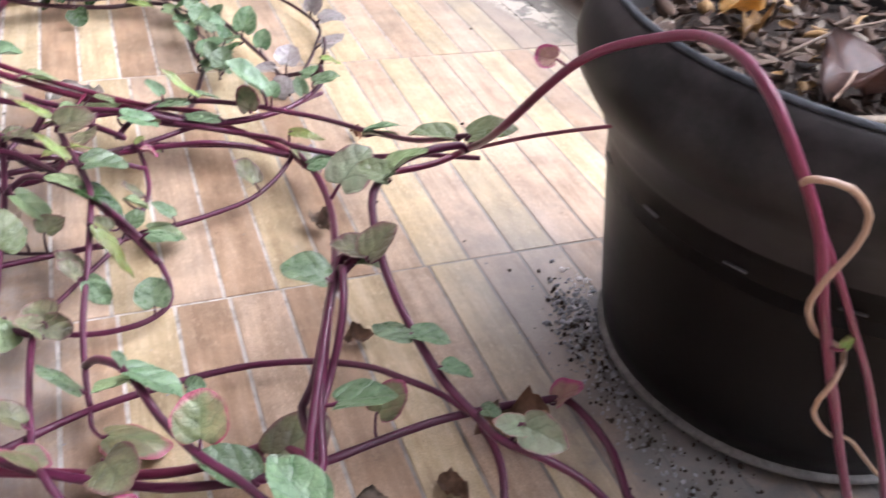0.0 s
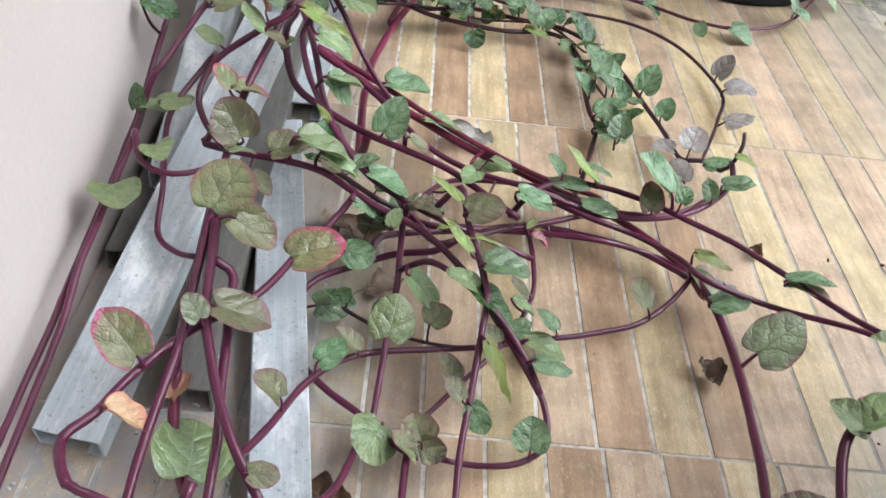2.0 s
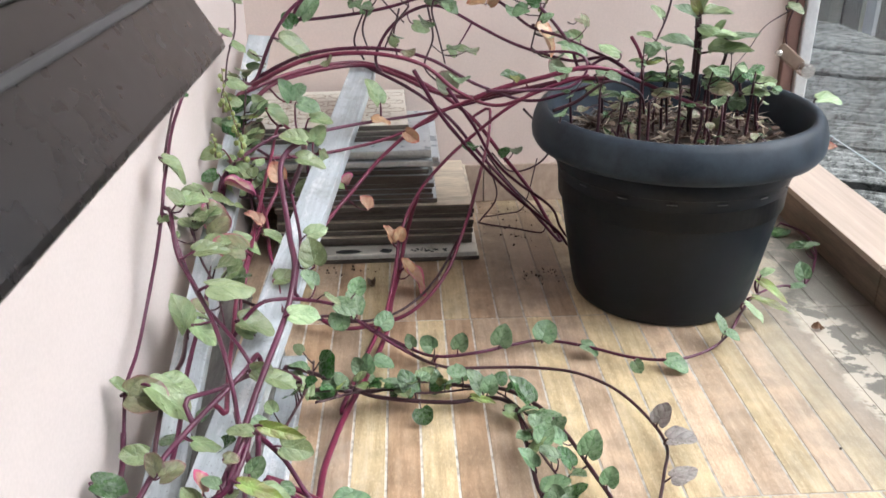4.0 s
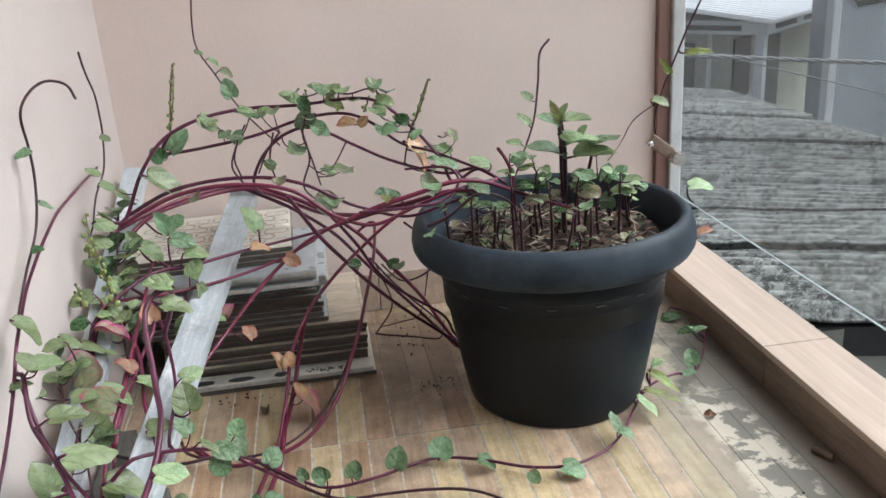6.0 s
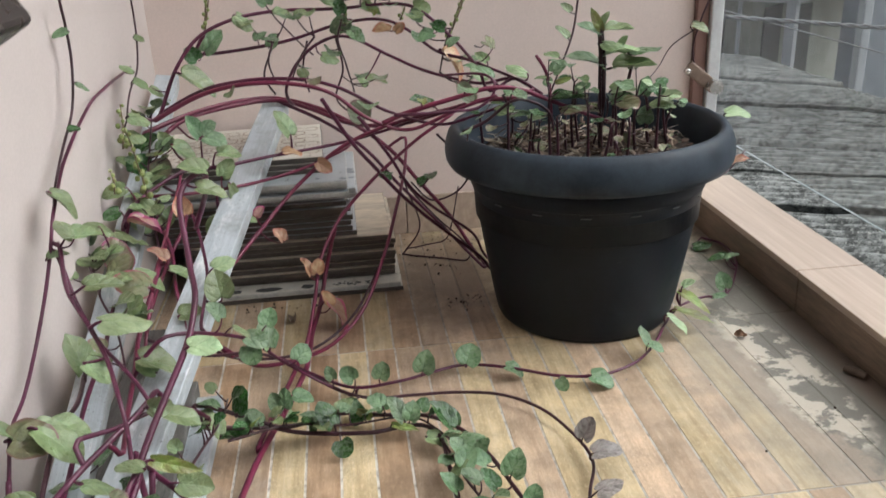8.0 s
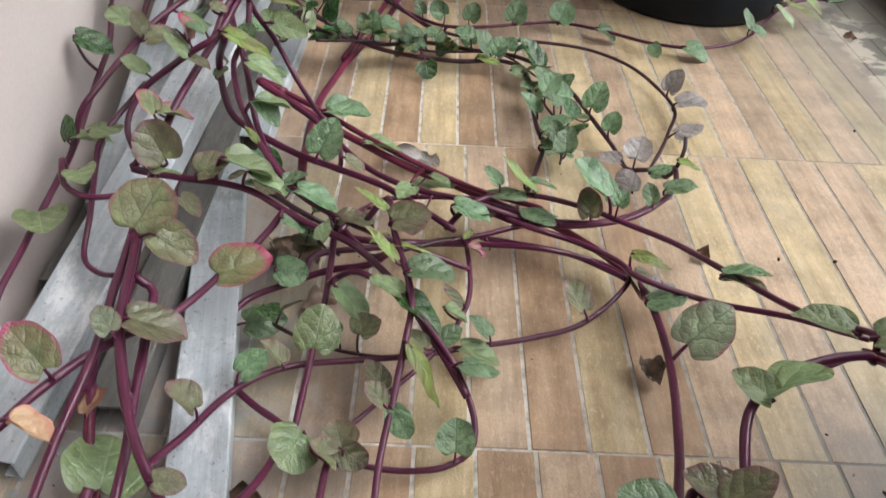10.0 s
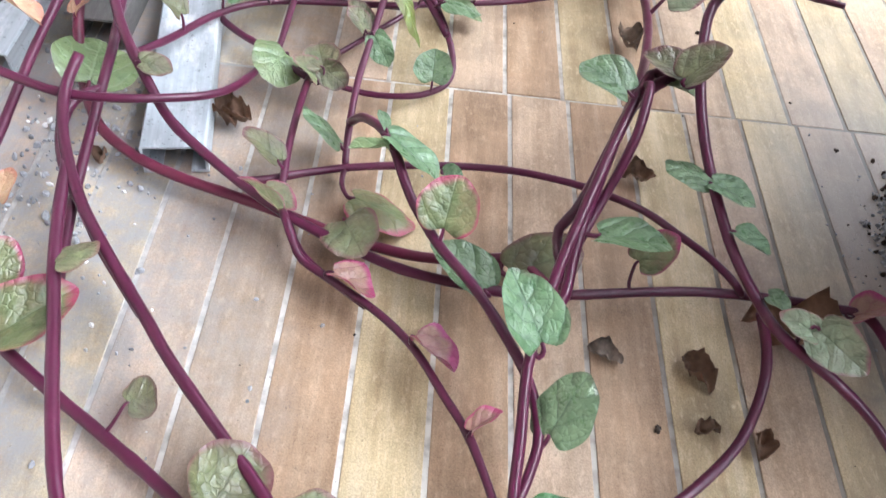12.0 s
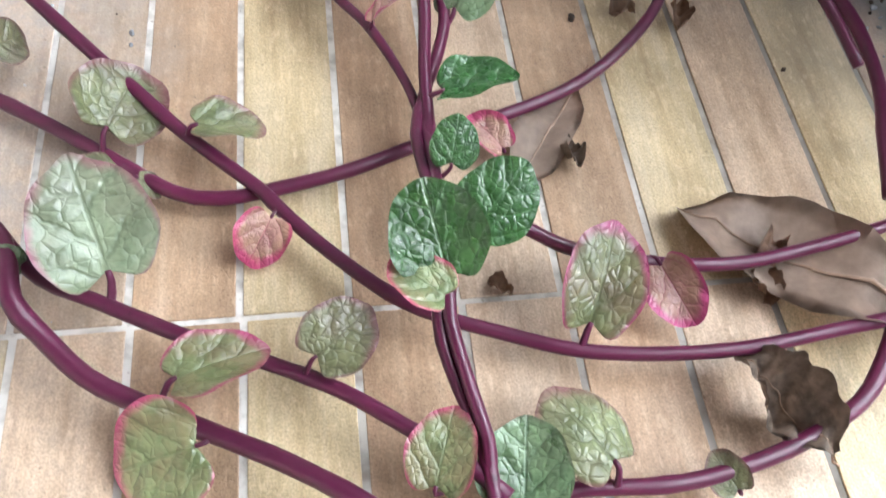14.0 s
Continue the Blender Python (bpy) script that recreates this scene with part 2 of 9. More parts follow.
M_POT = pot_plastic("black_plastic", (0.0044, 0.0066, 0.0100), (0.015, 0.022, 0.030), 0.45)
M_POT_RIM = pot_plastic("dusty_black_rim", (0.012, 0.0185, 0.0270), (0.056, 0.076, 0.096), 0.6)
M_POT_OLD_RIM = pot_plastic("worn_grey_rim", (0.0075, 0.0066, 0.0064), (0.070, 0.062, 0.060), 0.62, 0.2)
M_POT_EDGE = pot_plastic("worn_rim_edge", (0.020, 0.025, 0.031), (0.15, 0.165, 0.18), 0.8)
M_POT_OLD = pot_plastic("dusty_black_plastic", (0.0035, 0.003, 0.003), (0.020, 0.0165, 0.015), 0.3, 0.12)
M_POT_MARK = simple("pot_mark_dust", (0.085, 0.088, 0.090), 0.7, 0.4, 60)
M_POT_FOOT = simple("foot_dust", (0.13, 0.127, 0.12), 0.85, 0.35, 50, 0, 0.3)
M_SOIL = simple("soil", (0.045, 0.032, 0.023), 0.95, 0.5, 60, 0, 0.8)
M_CHIP = [simple("bark_chip", (0.14, 0.10, 0.072), 0.85, 0.3, 60), simple("grey_chip", (0.20, 0.175, 0.15), 0.85, 0.3, 60),
          simple("dark_chip", (0.08, 0.05, 0.035), 0.85, 0.3, 60), simple("yellow_dry_leaf", (0.42, 0.24, 0.06), 0.7, 0.25, 50), simple("brown_dry_chip", (0.085, 0.052, 0.034), 0.85, 0.35, 60), simple("ochre_dry_leaf", (0.33, 0.19, 0.055), 0.75, 0.3, 50)]
M_SCRAP = simple("ochre_leaf_scrap", (0.30, 0.18, 0.065), 0.7, 0.35, 70, 0, 0.3)
M_SCRAP2 = simple("grey_tan_scrap", (0.17, 0.138, 0.105), 0.8, 0.35, 70, 0, 0.3)
M_MAROON = simple("maroon_dry_leaf", (0.115, 0.058, 0.043), 0.42, 0.3, 40, 0, 0.3)
M_STRAW = simple("dry_straw", (0.36, 0.30, 0.23), 0.8, 0.25, 60)
M_DRY = simple("dry_brown_leaf", (0.27, 0.165, 0.105), 0.65, 0.35, 45, 0, 0.4)
M_DRY2 = simple("large_dry_leaf", (0.42, 0.32, 0.25), 0.5, 0.22, 30, 0, 0.3)
M_DRY3 = simple("grey_shrivelled_leaf", (0.25, 0.19, 0.145), 0.6, 0.4, 55, 0, 0.6)
# riser ceramic with the shade of its inward face put into the colour
M_RISER_SHADE = simple("kerb_riser_ceramic_shade", (0.20, 0.145, 0.105), 0.5, 0.3, 6, 0, 0.1, world_space=True, stretch=(3, 1, 9))
M_PAPER = simple("crumpled_paper", (0.62, 0.60, 0.57), 0.8, 0.2, 80, 0, 0.3)
M_CRUMB = simple("cement_crumbs", (0.34, 0.35, 0.37), 0.9, 0.35, 120, 0, 0.3)
M_CRUMB_W = simple("plaster_chips", (0.78, 0.78, 0.77), 0.8, 0.1, 80, 0, 0.2)
M_DARKFRAME = simple("dark_brown_aluminium", (0.010, 0.0083, 0.008), 0.28, 0.15, 18, 0, 0.02)
M_GREYBEAD = simple("grey_seal", (0.035, 0.034, 0.035), 0.5, 0.1, 30)
M_ALU = simple("aluminium", (0.62, 0.64, 0.64), 0.4, 0.1, 20, 0.25, 0.03)
M_GLASS_EDGE = simple("ground_glass_edge", (0.27, 0.33, 0.33), 0.3, 0.1, 30)
M_STEEL = simple("steel_bolt", (0.70, 0.69, 0.66), 0.25, 0.1, 50, 0.9, 0.02)
M_BRONZE = simple("brown_bracket", (0.20, 0.145, 0.11), 0.45, 0.15, 40, 0.3, 0.05)
M_TILE_BODY = simple("tile_body_dark", (0.10, 0.085, 0.072), 0.75, 0.35, 30, 0, 0.2, world_space=True, stretch=(1, 1, 6))
M_TILE_GREY = simple("tile_grey_glaze", (0.36, 0.39, 0.41), 0.3, 0.12, 14, 0, 0.03, world_space=True)
M_TILE_WHITE = simple("tile_pale_glaze", (0.60, 0.57, 0.50), 0.3, 0.12, 10, 0, 0.03, world_space=True)
M_TILE_EDGE = simple("tile_pale_edge", (0.45, 0.45, 0.43), 0.7, 0.2, 40, 0, 0.1, world_space=True)
M_TILE_WOOD = simple("tile_stone_print", (0.47, 0.40, 0.31), 0.4, 0.38, 9, 0, 0.1, world_space=True, stretch=(1, 6, 1))
M_LINE = simple("print_line", (0.25, 0.17, 0.11), 0.5, 0.1, 40)
M_BLACKSPOT = simple("print_dark", (0.035, 0.035, 0.035), 0.5, 0.1, 40)

M_GLASS, nt, bs = mat("window_glass", 0.03)
bs.inputs["Transmission Weight"].default_value = 1.0
bs.inputs["IOR"].default_value = 1.12
bs.inputs["Base Color"].default_value = (0.93, 0.96, 0.96, 1)
p = coords(nt)
nt.links.new(math_n(nt, "MULTIPLY", ramp(nt, fbm(nt, p, 30, 5, 0.7), [(0.45, (0, 0, 0)), (0.8, (1, 1, 1))]), 0.05), bs.inputs["Roughness"])

dusty = nt.nodes.new("ShaderNodeBsdfDiffuse")
dusty.inputs["Color"].default_value = (0.62, 0.66, 0.68, 1)
veil = nt.nodes.new("ShaderNodeMixShader")
nt.links.new(math_n(nt, "MULTIPLY_ADD", fbm(nt, p, 9, 6, 0.7), 0.10, 0.05), veil.inputs[0])
nt.links.new(bs.outputs[0], veil.inputs[1])
nt.links.new(dusty.outputs[0], veil.inputs[2])
nt.links.new(veil.outputs[0], nt.nodes["Material Output"].inputs["Surface"])

# outside
M_ASBESTOS, nt, bs = mat("weathered_fibre_cement", 0.95)
p = coords(nt)
f1, f2 = fbm(nt, p, 2.2, 6, 0.65), fbm(nt, coords(nt, (1.0, 1.5, 1)), 13, 7, 0.78)
col = ramp(nt, f1, [(0.3, (0.185, 0.198, 0.188)), (0.7, (0.31, 0.325, 0.305))])
col = mix(nt, ramp(nt, f2, [(0.44, (0, 0, 0)), (0.56, (0.9,) * 3)]), col, (0.035, 0.038, 0.034))
col = mix(nt, ramp(nt, fbm(nt, p, 46, 5, 0.75), [(0.55, (0, 0, 0)), (0.63, (0.9,) * 3)]), col, (0.36, 0.37, 0.34))
nt.links.new(col, bs.inputs["Base Color"])
bump(nt, bs, f2, 0.6, 0.03)
M_FARWALL = simple("far_grey_wall", (0.30, 0.31, 0.27), 0.9, 0.2, 1.2, 0, 0.1, world_space=True)
M_FARWALL2 = simple("far_bluish_wall", (0.26, 0.29, 0.32), 0.9, 0.15, 0.9, 0, 0.1, world_space=True)
M_FARSTAIN = simple("far_black_mould", (0.05, 0.052, 0.05), 0.95, 0.4, 1.5, 0, 0.2, world_space=True)
M_FARTRIM = simple("far_grey_trim", (0.46, 0.49, 0.51), 0.7, 0.1, 2.0, 0, 0.02, world_space=True)
M_FARDARK = simple("far_dark_opening", (0.035, 0.037, 0.036), 0.6, 0.3, 3.0, 0, 0.0, world_space=True)
M_FARROOF = simple("far_white_metal_roof", (0.86, 0.88, 0.90), 0.5, 0.04, 2.0, 0, 0.0, world_space=True)
M_CABLE = simple("grey_cable", (0.16, 0.165, 0.17), 0.7, 0.15, 20, 0, 0.1)
M_GROUND = simple("yard_ground", (0.14, 0.13, 0.12), 0.95, 0.3, 3, 0, 0.2, world_space=True)

# ---- mesh helpers ----
def empty(name, loc=(0, 0, 0), label="", category="", group="", kind=""):
    ob = new(name)
    ob.location = loc
    ob.empty_display_size = 0.05
    return tagged(ob, label, category, group, kind)


def mesh_of(bm, name, smooth=False):
    me = bpy.data.meshes.new(name)
    bm.to_mesh(me)
    bm.free()
    if smooth:
        me.polygons.foreach_set("use_smooth", [True] * len(me.polygons))
    return me


def put(name, me, material, parent=None, label="", m=None, local=False):
    ob = new(name, me)
    if material is not None and not me.materials:
        me.materials.append(material)
    if parent is not None:
        ob.parent = parent
    if parent is not None and not local:
        base = Matrix.LocRotScale(parent.location, parent.rotation_euler, parent.scale)
        if parent.parent is not None:
            pp = parent.parent
            base = Matrix.LocRotScale(pp.location, pp.rotation_euler, pp.scale) @ parent.matrix_parent_inverse @ base
        ob.matrix_parent_inverse = base.inverted()
    if m is not None:
        ob.matrix_basis = m
    return tagged(ob, label)


def part(name, bm, material, parent=None, label="", smooth=False, local=False):
    return put(name, mesh_of(bm, name, smooth), material, parent, label, None, local)


def box(bm, lo, hi, bevel=0.0, m=None):
    r = bmesh.ops.create_cube(bm, size=1.0)
    vs = r["verts"]
    c = [(a + b) / 2 for a, b in zip(lo, hi)]
    s = [b - a for a, b in zip(lo, hi)]
    for v in vs:
        v.co = Vector([c[i] + v.co[i] * s[i] for i in range(3)])
    if bevel:
        es = list({e for v in vs for e in v.link_edges})
        r = bmesh.ops.bevel(bm, geom=es, offset=bevel, segments=2, affect="EDGES", profile=0.5)
        vs = list({v for f in r["faces"] for v in f.verts} | {v for v in vs if v.is_valid})
    if m is not None:
        for v in vs:
            v.co = m @ v.co
    return vs


def boxed(lo, hi, bevel=0.0, m=None):
    bm = bmesh.new()
    box(bm, lo, hi, bevel, m)
    return bm


def lathe(profile, seg=72, wobble=0.0):
    """A solid of revolution from (radius, height) rows; radius 0 closes it."""
    bm = bmesh.new()
    rings = []
    for k, (r, z) in enumerate(profile):
        if r < 1e-6:
            rings.append([bm.verts.new((0, 0, z))])
        else:
            rings.append([bm.verts.new((r * (1 + wobble * math.sin(3 * a + k * 0.13)) * math.cos(a), r * (1 + wobble * math.cos(2 * a + 1)) * math.sin(a), z))
                          for a in (2 * math.pi * i / seg for i in range(seg))])
    for a, b in zip(rings, rings[1:]):
        if len(a) == 1 and len(b) == 1:
            continue
        for i in range(seg):
            j = (i + 1) % seg
            if len(a) == 1:
                bm.faces.new((a[0], b[j], b[i]))
            elif len(b) == 1:
                bm.faces.new((a[i], a[j], b[0]))
            else:
                bm.faces.new((a[i], a[j], b[j], b[i]))
    bmesh.ops.recalc_face_normals(bm, faces=bm.faces)
    return bm


# ---- the balcony ----
X0, X1, YB, YF, ZC = -0.378, 0.604, 1.67, -1.6, 2.35
STRIP, ROW, JOINT = 0.0404, 0.40, 0.0028

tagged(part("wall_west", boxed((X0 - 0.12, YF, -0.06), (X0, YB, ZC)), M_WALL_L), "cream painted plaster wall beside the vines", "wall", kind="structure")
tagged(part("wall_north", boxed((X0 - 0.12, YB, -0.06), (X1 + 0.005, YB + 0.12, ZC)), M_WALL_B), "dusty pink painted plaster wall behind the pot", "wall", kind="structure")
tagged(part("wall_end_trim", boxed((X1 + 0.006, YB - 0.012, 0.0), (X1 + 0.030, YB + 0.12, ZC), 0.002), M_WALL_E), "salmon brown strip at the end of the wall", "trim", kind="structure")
# unseen end wall and ceiling, added to shape the light
tagged(part("wall_south", boxed((X0 - 0.12, YF - 0.12, -0.06), (X1 + 0.12, YF, ZC)), M_WALL_S), "unseen dark wall added behind the balcony to cut bounce light", "wall", kind="structure")
tagged(part("ceiling", boxed((X0 - 0.12, YF - 0.12, ZC), (X1 + 0.20, YB + 0.12, ZC + 0.12)), M_CEIL), "unseen dark ceiling added over the balcony to cut fill light", "ceiling", kind="structure")

floor = tagged(part("floor", boxed((X0, YF, -0.06), (X1, YB, -0.0007)), M_GROUT), "balcony floor of wood-look ceramic strips with dirty joints", "floor", kind="structure")

# sill: ceramic-clad kerb on the open side
sill = empty("window_sill", (0.64, 0, 0), "low kerb clad in wood-look ceramic along the open side", "sill", kind="structure")
for ya, yb in ((YF, -0.0), (0.002, 0.598), (0.60, 1.198), (1.20, 1.668)):
    part("sill_tile", boxed((X1 - 0.006, ya, 0.056), (0.706, yb, 0.067), 0.0012), M_SILL, sill)
    # riser turns away from the open side; its colour carries that shade
    part("sill_riser", boxed((X1 - 0.002, ya, -0.001), (X1 + 0.010, yb, 0.0555), 0.001), M_RISER_SHADE, sill, "riser of the kerb, coloured dark for its shaded side" if ya == YF else "")
part("sill_core", boxed((X1 + 0.0105, YF, -0.4), (0.696, YB + 0.1, 0.0555)), M_WALL_E, sill, "rough rendered core of the kerb")

# skirting along the back wall
for k, (xa, xb) in enumerate(((X0 + 0.001, 0.05), (0.052, 0.448), (0.45, X1 - 0.02))):
    tagged(part("baseboard", boxed((xa, YB - 0.009, 0.0), (xb, YB - 0.0005, 0.076), 0.0015), M_SILL), "pale ceramic skirting tile along the pink wall", "skirting", kind="structure")

# ---- pots ----
def pot(name, loc, radius, height, lip, material, lean, label, flare=False):
    th = empty(name, loc, label, "plant pot")
    th.rotation_euler = [radians(a) for a in lean]
    rb, rt = radius * (0.69 if flare else 0.645), radius * (0.86 if flare else 0.83)
    h = height
    if flare:
        body = [(0, 0.0), (rb - 0.020, 0.0), (rb - 0.018, 0.009), (rb - 0.004, 0.010), (rb, 0.014)]
    else:
        body = [(0, 0.004), (rb - 0.012, 0.004), (rb - 0.012, 0.0), (rb - 0.007, 0.0), (rb - 0.003, 0.003), (rb, 0.010)]
    for k in range(2, 13):
        f = k / 13
        body.append((rb + (rt - 0.0035 - rb) * (f ** 0.95), 0.006 + f * (h - 0.085 - 0.006)))
    zt = h - 0.085
    body += [(rt - 0.0035, zt - 0.0005), (rt - 0.0030, zt), (rt - 0.0018, zt + 0.0004), (rt - 0.0014, zt + 0.0012), (rt, h - 0.055)]
    inner = [(rt - 0.004, h - 0.055), (rt - 0.008, h * 0.55), (0, h * 0.5)]
    part("body", lathe(body + inner, 96), material, th, "", True, True)
    # rolled lip: a tall, nearly upright outer face, a narrow top, open inside
    R = radius
    prof = [(rt - 0.001, h - lip * 1.02), (R - 0.014, h - lip * 1.06), (R - 0.005, h - lip), (R - 0.001, h - lip * 0.86), (R, h - lip * 0.66), (R - 0.002, h - lip * 0.40),
            (R - 0.006, h - lip * 0.18), (R - 0.011, h - lip * 0.05), (R - 0.016, h), (R - 0.020, h - 0.001), (R - 0.0235, h - 0.006), (R - 0.026, h - 0.02), (rt - 0.004, h - 0.075)]
    if flare:
        prof[:4] = [(rt - 0.0015, h - lip * 1.62), (rt + 0.001, h - lip * 1.52), (rt + 0.004, h - lip * 1.36), (R - 0.012, h - lip * 1.12), (R - 0.003, h - lip * 0.88)]
    part("rim", lathe(prof, 96), M_POT_OLD_RIM if flare else M_POT_RIM, th, "thick rolled rim, greyer than the body", True, True)
    # moulded dashes under the lip
    for k in range(16):
        a = 2 * math.pi * (k + 0.3) / 16
        m = Matrix.Rotation(a, 4, "Z") @ Matrix.Translation((rt - 0.0034 - (0.0012 if flare else 0), 0, zt - (0.020 if flare else 0.006))) @ Matrix.Rotation(0.14, 4, "Y")
        part("moulded_mark", boxed((-0.001, -0.007, -0.0006), (0.0006, 0.007, 0.0006), 0.0002, m), M_POT_MARK, th, local=True)
    if not flare:
        return th, rt, h
    ring = [(rb - 0.012, 0.0085), (rb + 0.0030, 0.0088), (rb + 0.004, 0.0115), (rb + 0.0024, 0.0145), (rb - 0.004, 0.0155)]
    part("foot_ring", lathe(ring, 72), M_POT_FOOT, th, "dusty grey foot ring", True, True)
    edge = [(R - 0.0165 + 0.0022 * math.cos(a), h + 0.0004 + 0.0022 * math.sin(a)) for a in (2 * math.pi * i / 8 for i in range(9))]
    part("rim_edge", lathe(edge, 96), M_POT_EDGE, th, "worn blue-grey inner edge of the rim", True, True)
    return th, rt, h


POT_C, NEAR_C = Vector((0.296, 1.285, 0)), Vector((0.385, 0.235, 0))
_, far_rt, far_h = pot("plant_pot", (*POT_C[:2], 0), 0.208, 0.296, 0.052, M_POT, (0, 0, 0), "large black plastic pot with a thick rolled rim")
_, near_rt, near_h = pot("plant_pot", (*NEAR_C[:2], 0), 0.19, 0.265, 0.055, M_POT_OLD, (0, 0, 20), "dusty black plastic pot full of dry leaf litter, near the kerb", True)


def soil_bed(name, c, r, z, label):
    bm = bmesh.new()
    seg, rows = 40, 9
    top = bm.verts.new((c[0], c[1], z + 0.008))
    prev = None
    for k in range(1, rows + 1):
        rr = r * k / rows
        ring = [bm.verts.new((c[0] + rr * math.cos(a), c[1] + rr * math.sin(a), z + 0.010 * noise.noise(Vector((rr * math.cos(a) * 22, rr * math.sin(a) * 22, c[1]))) - 0.004 * (k / rows) ** 2))
                for a in (2 * math.pi * i / seg for i in range(seg))]
        for i in range(seg):
            j = (i + 1) % seg
            if prev is None:
                bm.faces.new((top, ring[i], ring[j]))
            else:
                bm.faces.new((prev[i], ring[i], ring[j], prev[j]))
        prev = ring
    low = [bm.verts.new((v.co.x, v.co.y, z - 0.05)) for v in prev]
    for i in range(seg):
        j = (i + 1) % seg
        bm.faces.new((prev[i], low[i], low[j], prev[j]))
    bm.faces.new(list(reversed(low)))
    return tagged(part(name, bm, M_SOIL, None, "", True), label, "soil", kind="stuff")


soil_bed("soil", POT_C, far_rt - 0.006, far_h - 0.05, "dark crumbly soil filling the pot")
soil_bed("soil", NEAR_C, near_rt - 0.006, near_h - 0.045, "dark soil under the leaf litter")

def litter(name, c, r, z, count, mats, size, label, seed, slim=1.0):
    """Joined bark chips and dry scraps lying on the soil, one mesh for each tone."""
    rg = random.Random(seed)
    bms = [bmesh.new() for _ in mats]
    for _ in range(count):
        a, rr = rg.uniform(0, 2 * math.pi), r * math.sqrt(rg.random())
        k = rg.randrange(len(mats))
        l, w, t = size * rg.uniform(0.5, 1.5), slim * size * rg.uniform(0.25, 0.75), size * rg.uniform(0.08, 0.2) * min(1.0, 2 * slim)
        m = Matrix.Translation((c[0] + rr * math.cos(a), c[1] + rr * math.sin(a), z + rg.uniform(-0.002, 0.012))) @ Euler((rg.gauss(0, 0.5), rg.gauss(0, 0.4), rg.uniform(0, 6.3))).to_matrix().to_4x4()
        b = bms[k]
        curl = rg.uniform(-0.3, 0.5)
        pts = [(-l, -w * 0.6, curl * l * 0.4), (0, -w, 0), (l, -w * 0.4, curl * l * 0.5), (l, w * 0.5, curl * l * 0.45), (0, w, 0), (-l, w * 0.5, curl * l * 0.35)]
        lo = [b.verts.new(m @ Vector(q)) for q in pts]
        hi = [b.verts.new(m @ (Vector(q) + Vector((0, 0, t)))) for q in pts]
        b.faces.new(list(reversed(lo)))
        b.faces.new(hi)
        for i in range(6):
            b.faces.new((lo[i], lo[(i + 1) % 6], hi[(i + 1) % 6], hi[i]))
    th = empty(name, (c[0], c[1], z), label, "mulch", kind="stuff")
    for b, m in zip(bms, mats):
        part("chips", b, m, th)
    return th


litter("bark_mulch", POT_C, far_rt - 0.02, far_h - 0.048, 420, [M_CHIP[0], M_CHIP[2], M_CHIP[2], M_CHIP[2], M_CHIP[4]], 0.008, "brown and grey bark chips on the soil of the large pot", 3)
litter("straw_mulch", POT_C, far_rt - 0.02, far_h - 0.042, 230, [M_STRAW, M_CHIP[1], M_STRAW, M_CHIP[2]], 0.012, "pale dry straw and root strands on the soil of the large pot", 6, 0.16)
litter("leaf_litter", NEAR_C, near_rt - 0.008, near_h - 0.040, 700, [M_CHIP[4], M_CHIP[2], M_SOIL, M_SOIL, M_CHIP[4], M_CHIP[0]], 0.006, "fine dark leaf crumbs filling the dusty pot", 4)


def curled_scraps(name, c, r, z, count, mats, label, seed):
    """Dry leaf pieces rolled up along their length, one mesh for each tone."""
    rg = random.Random(seed)
    bms = [bmesh.new() for _ in mats]
    for _ in range(count):
        a, rr = rg.uniform(0, 2 * math.pi), r * math.sqrt(rg.random())
        b = bms[rg.randrange(len(mats))]
        l, rad, arc, flip = rg.uniform(0.008, 0.022), rg.uniform(0.0022, 0.0055), rg.uniform(1.6, 4.6), rg.choice((0, math.pi))
        m = Matrix.Translation((c[0] + rr * math.cos(a), c[1] + rr * math.sin(a), z + rg.uniform(0.001, 0.010))) @ Euler((rg.gauss(0, 0.25), flip + rg.gauss(0, 0.4), rg.uniform(0, 6.3))).to_matrix().to_4x4()
        bend, ph = rg.uniform(-0.4, 0.4), rg.uniform(0, 6)
        shells = []
        for grow in (0.0, 0.0007):
            grid = []
            for i in range(6):
                v = i / 5 - 0.5
                taper = 1 - 0.5 * (2 * abs(v)) ** 2.2
                q = rad * taper + grow
                grid.append([b.verts.new(m @ Vector((q * math.sin(an), l * v + 0.0012 * math.sin(3 * an + ph), q * (1 - math.cos(an)) - rad + bend * l * v * v * 2)))
                             for an in ((j / 6 - 0.5) * arc * (0.85 + 0.15 * math.sin(5 * v + ph)) for j in range(7))])
            shells.append(grid)
        for grid, turned in ((shells[0], False), (shells[1], True)):
            for i in range(5):
                for j in range(6):
                    q = (grid[i][j], grid[i][j + 1], grid[i + 1][j + 1], grid[i + 1][j])
                    b.faces.new(q[::-1] if turned else q)
        lo, hi = shells
        for i in range(5):
            b.faces.new((lo[i][0], lo[i + 1][0], hi[i + 1][0], hi[i][0]))
            b.faces.new((lo[i + 1][6], lo[i][6], hi[i][6], hi[i + 1][6]))
        for j in range(6):
            b.faces.new((lo[0][j + 1], lo[0][j], hi[0][j], hi[0][j + 1]))
            b.faces.new((lo[5][j], lo[5][j + 1], hi[5][j + 1], hi[5][j]))
    th = empty(name, (c[0], c[1], z), label, "leaf litter", kind="stuff")
    for b, m in zip(bms, mats):
        part("scraps", b, m, th, "", True)
    return th


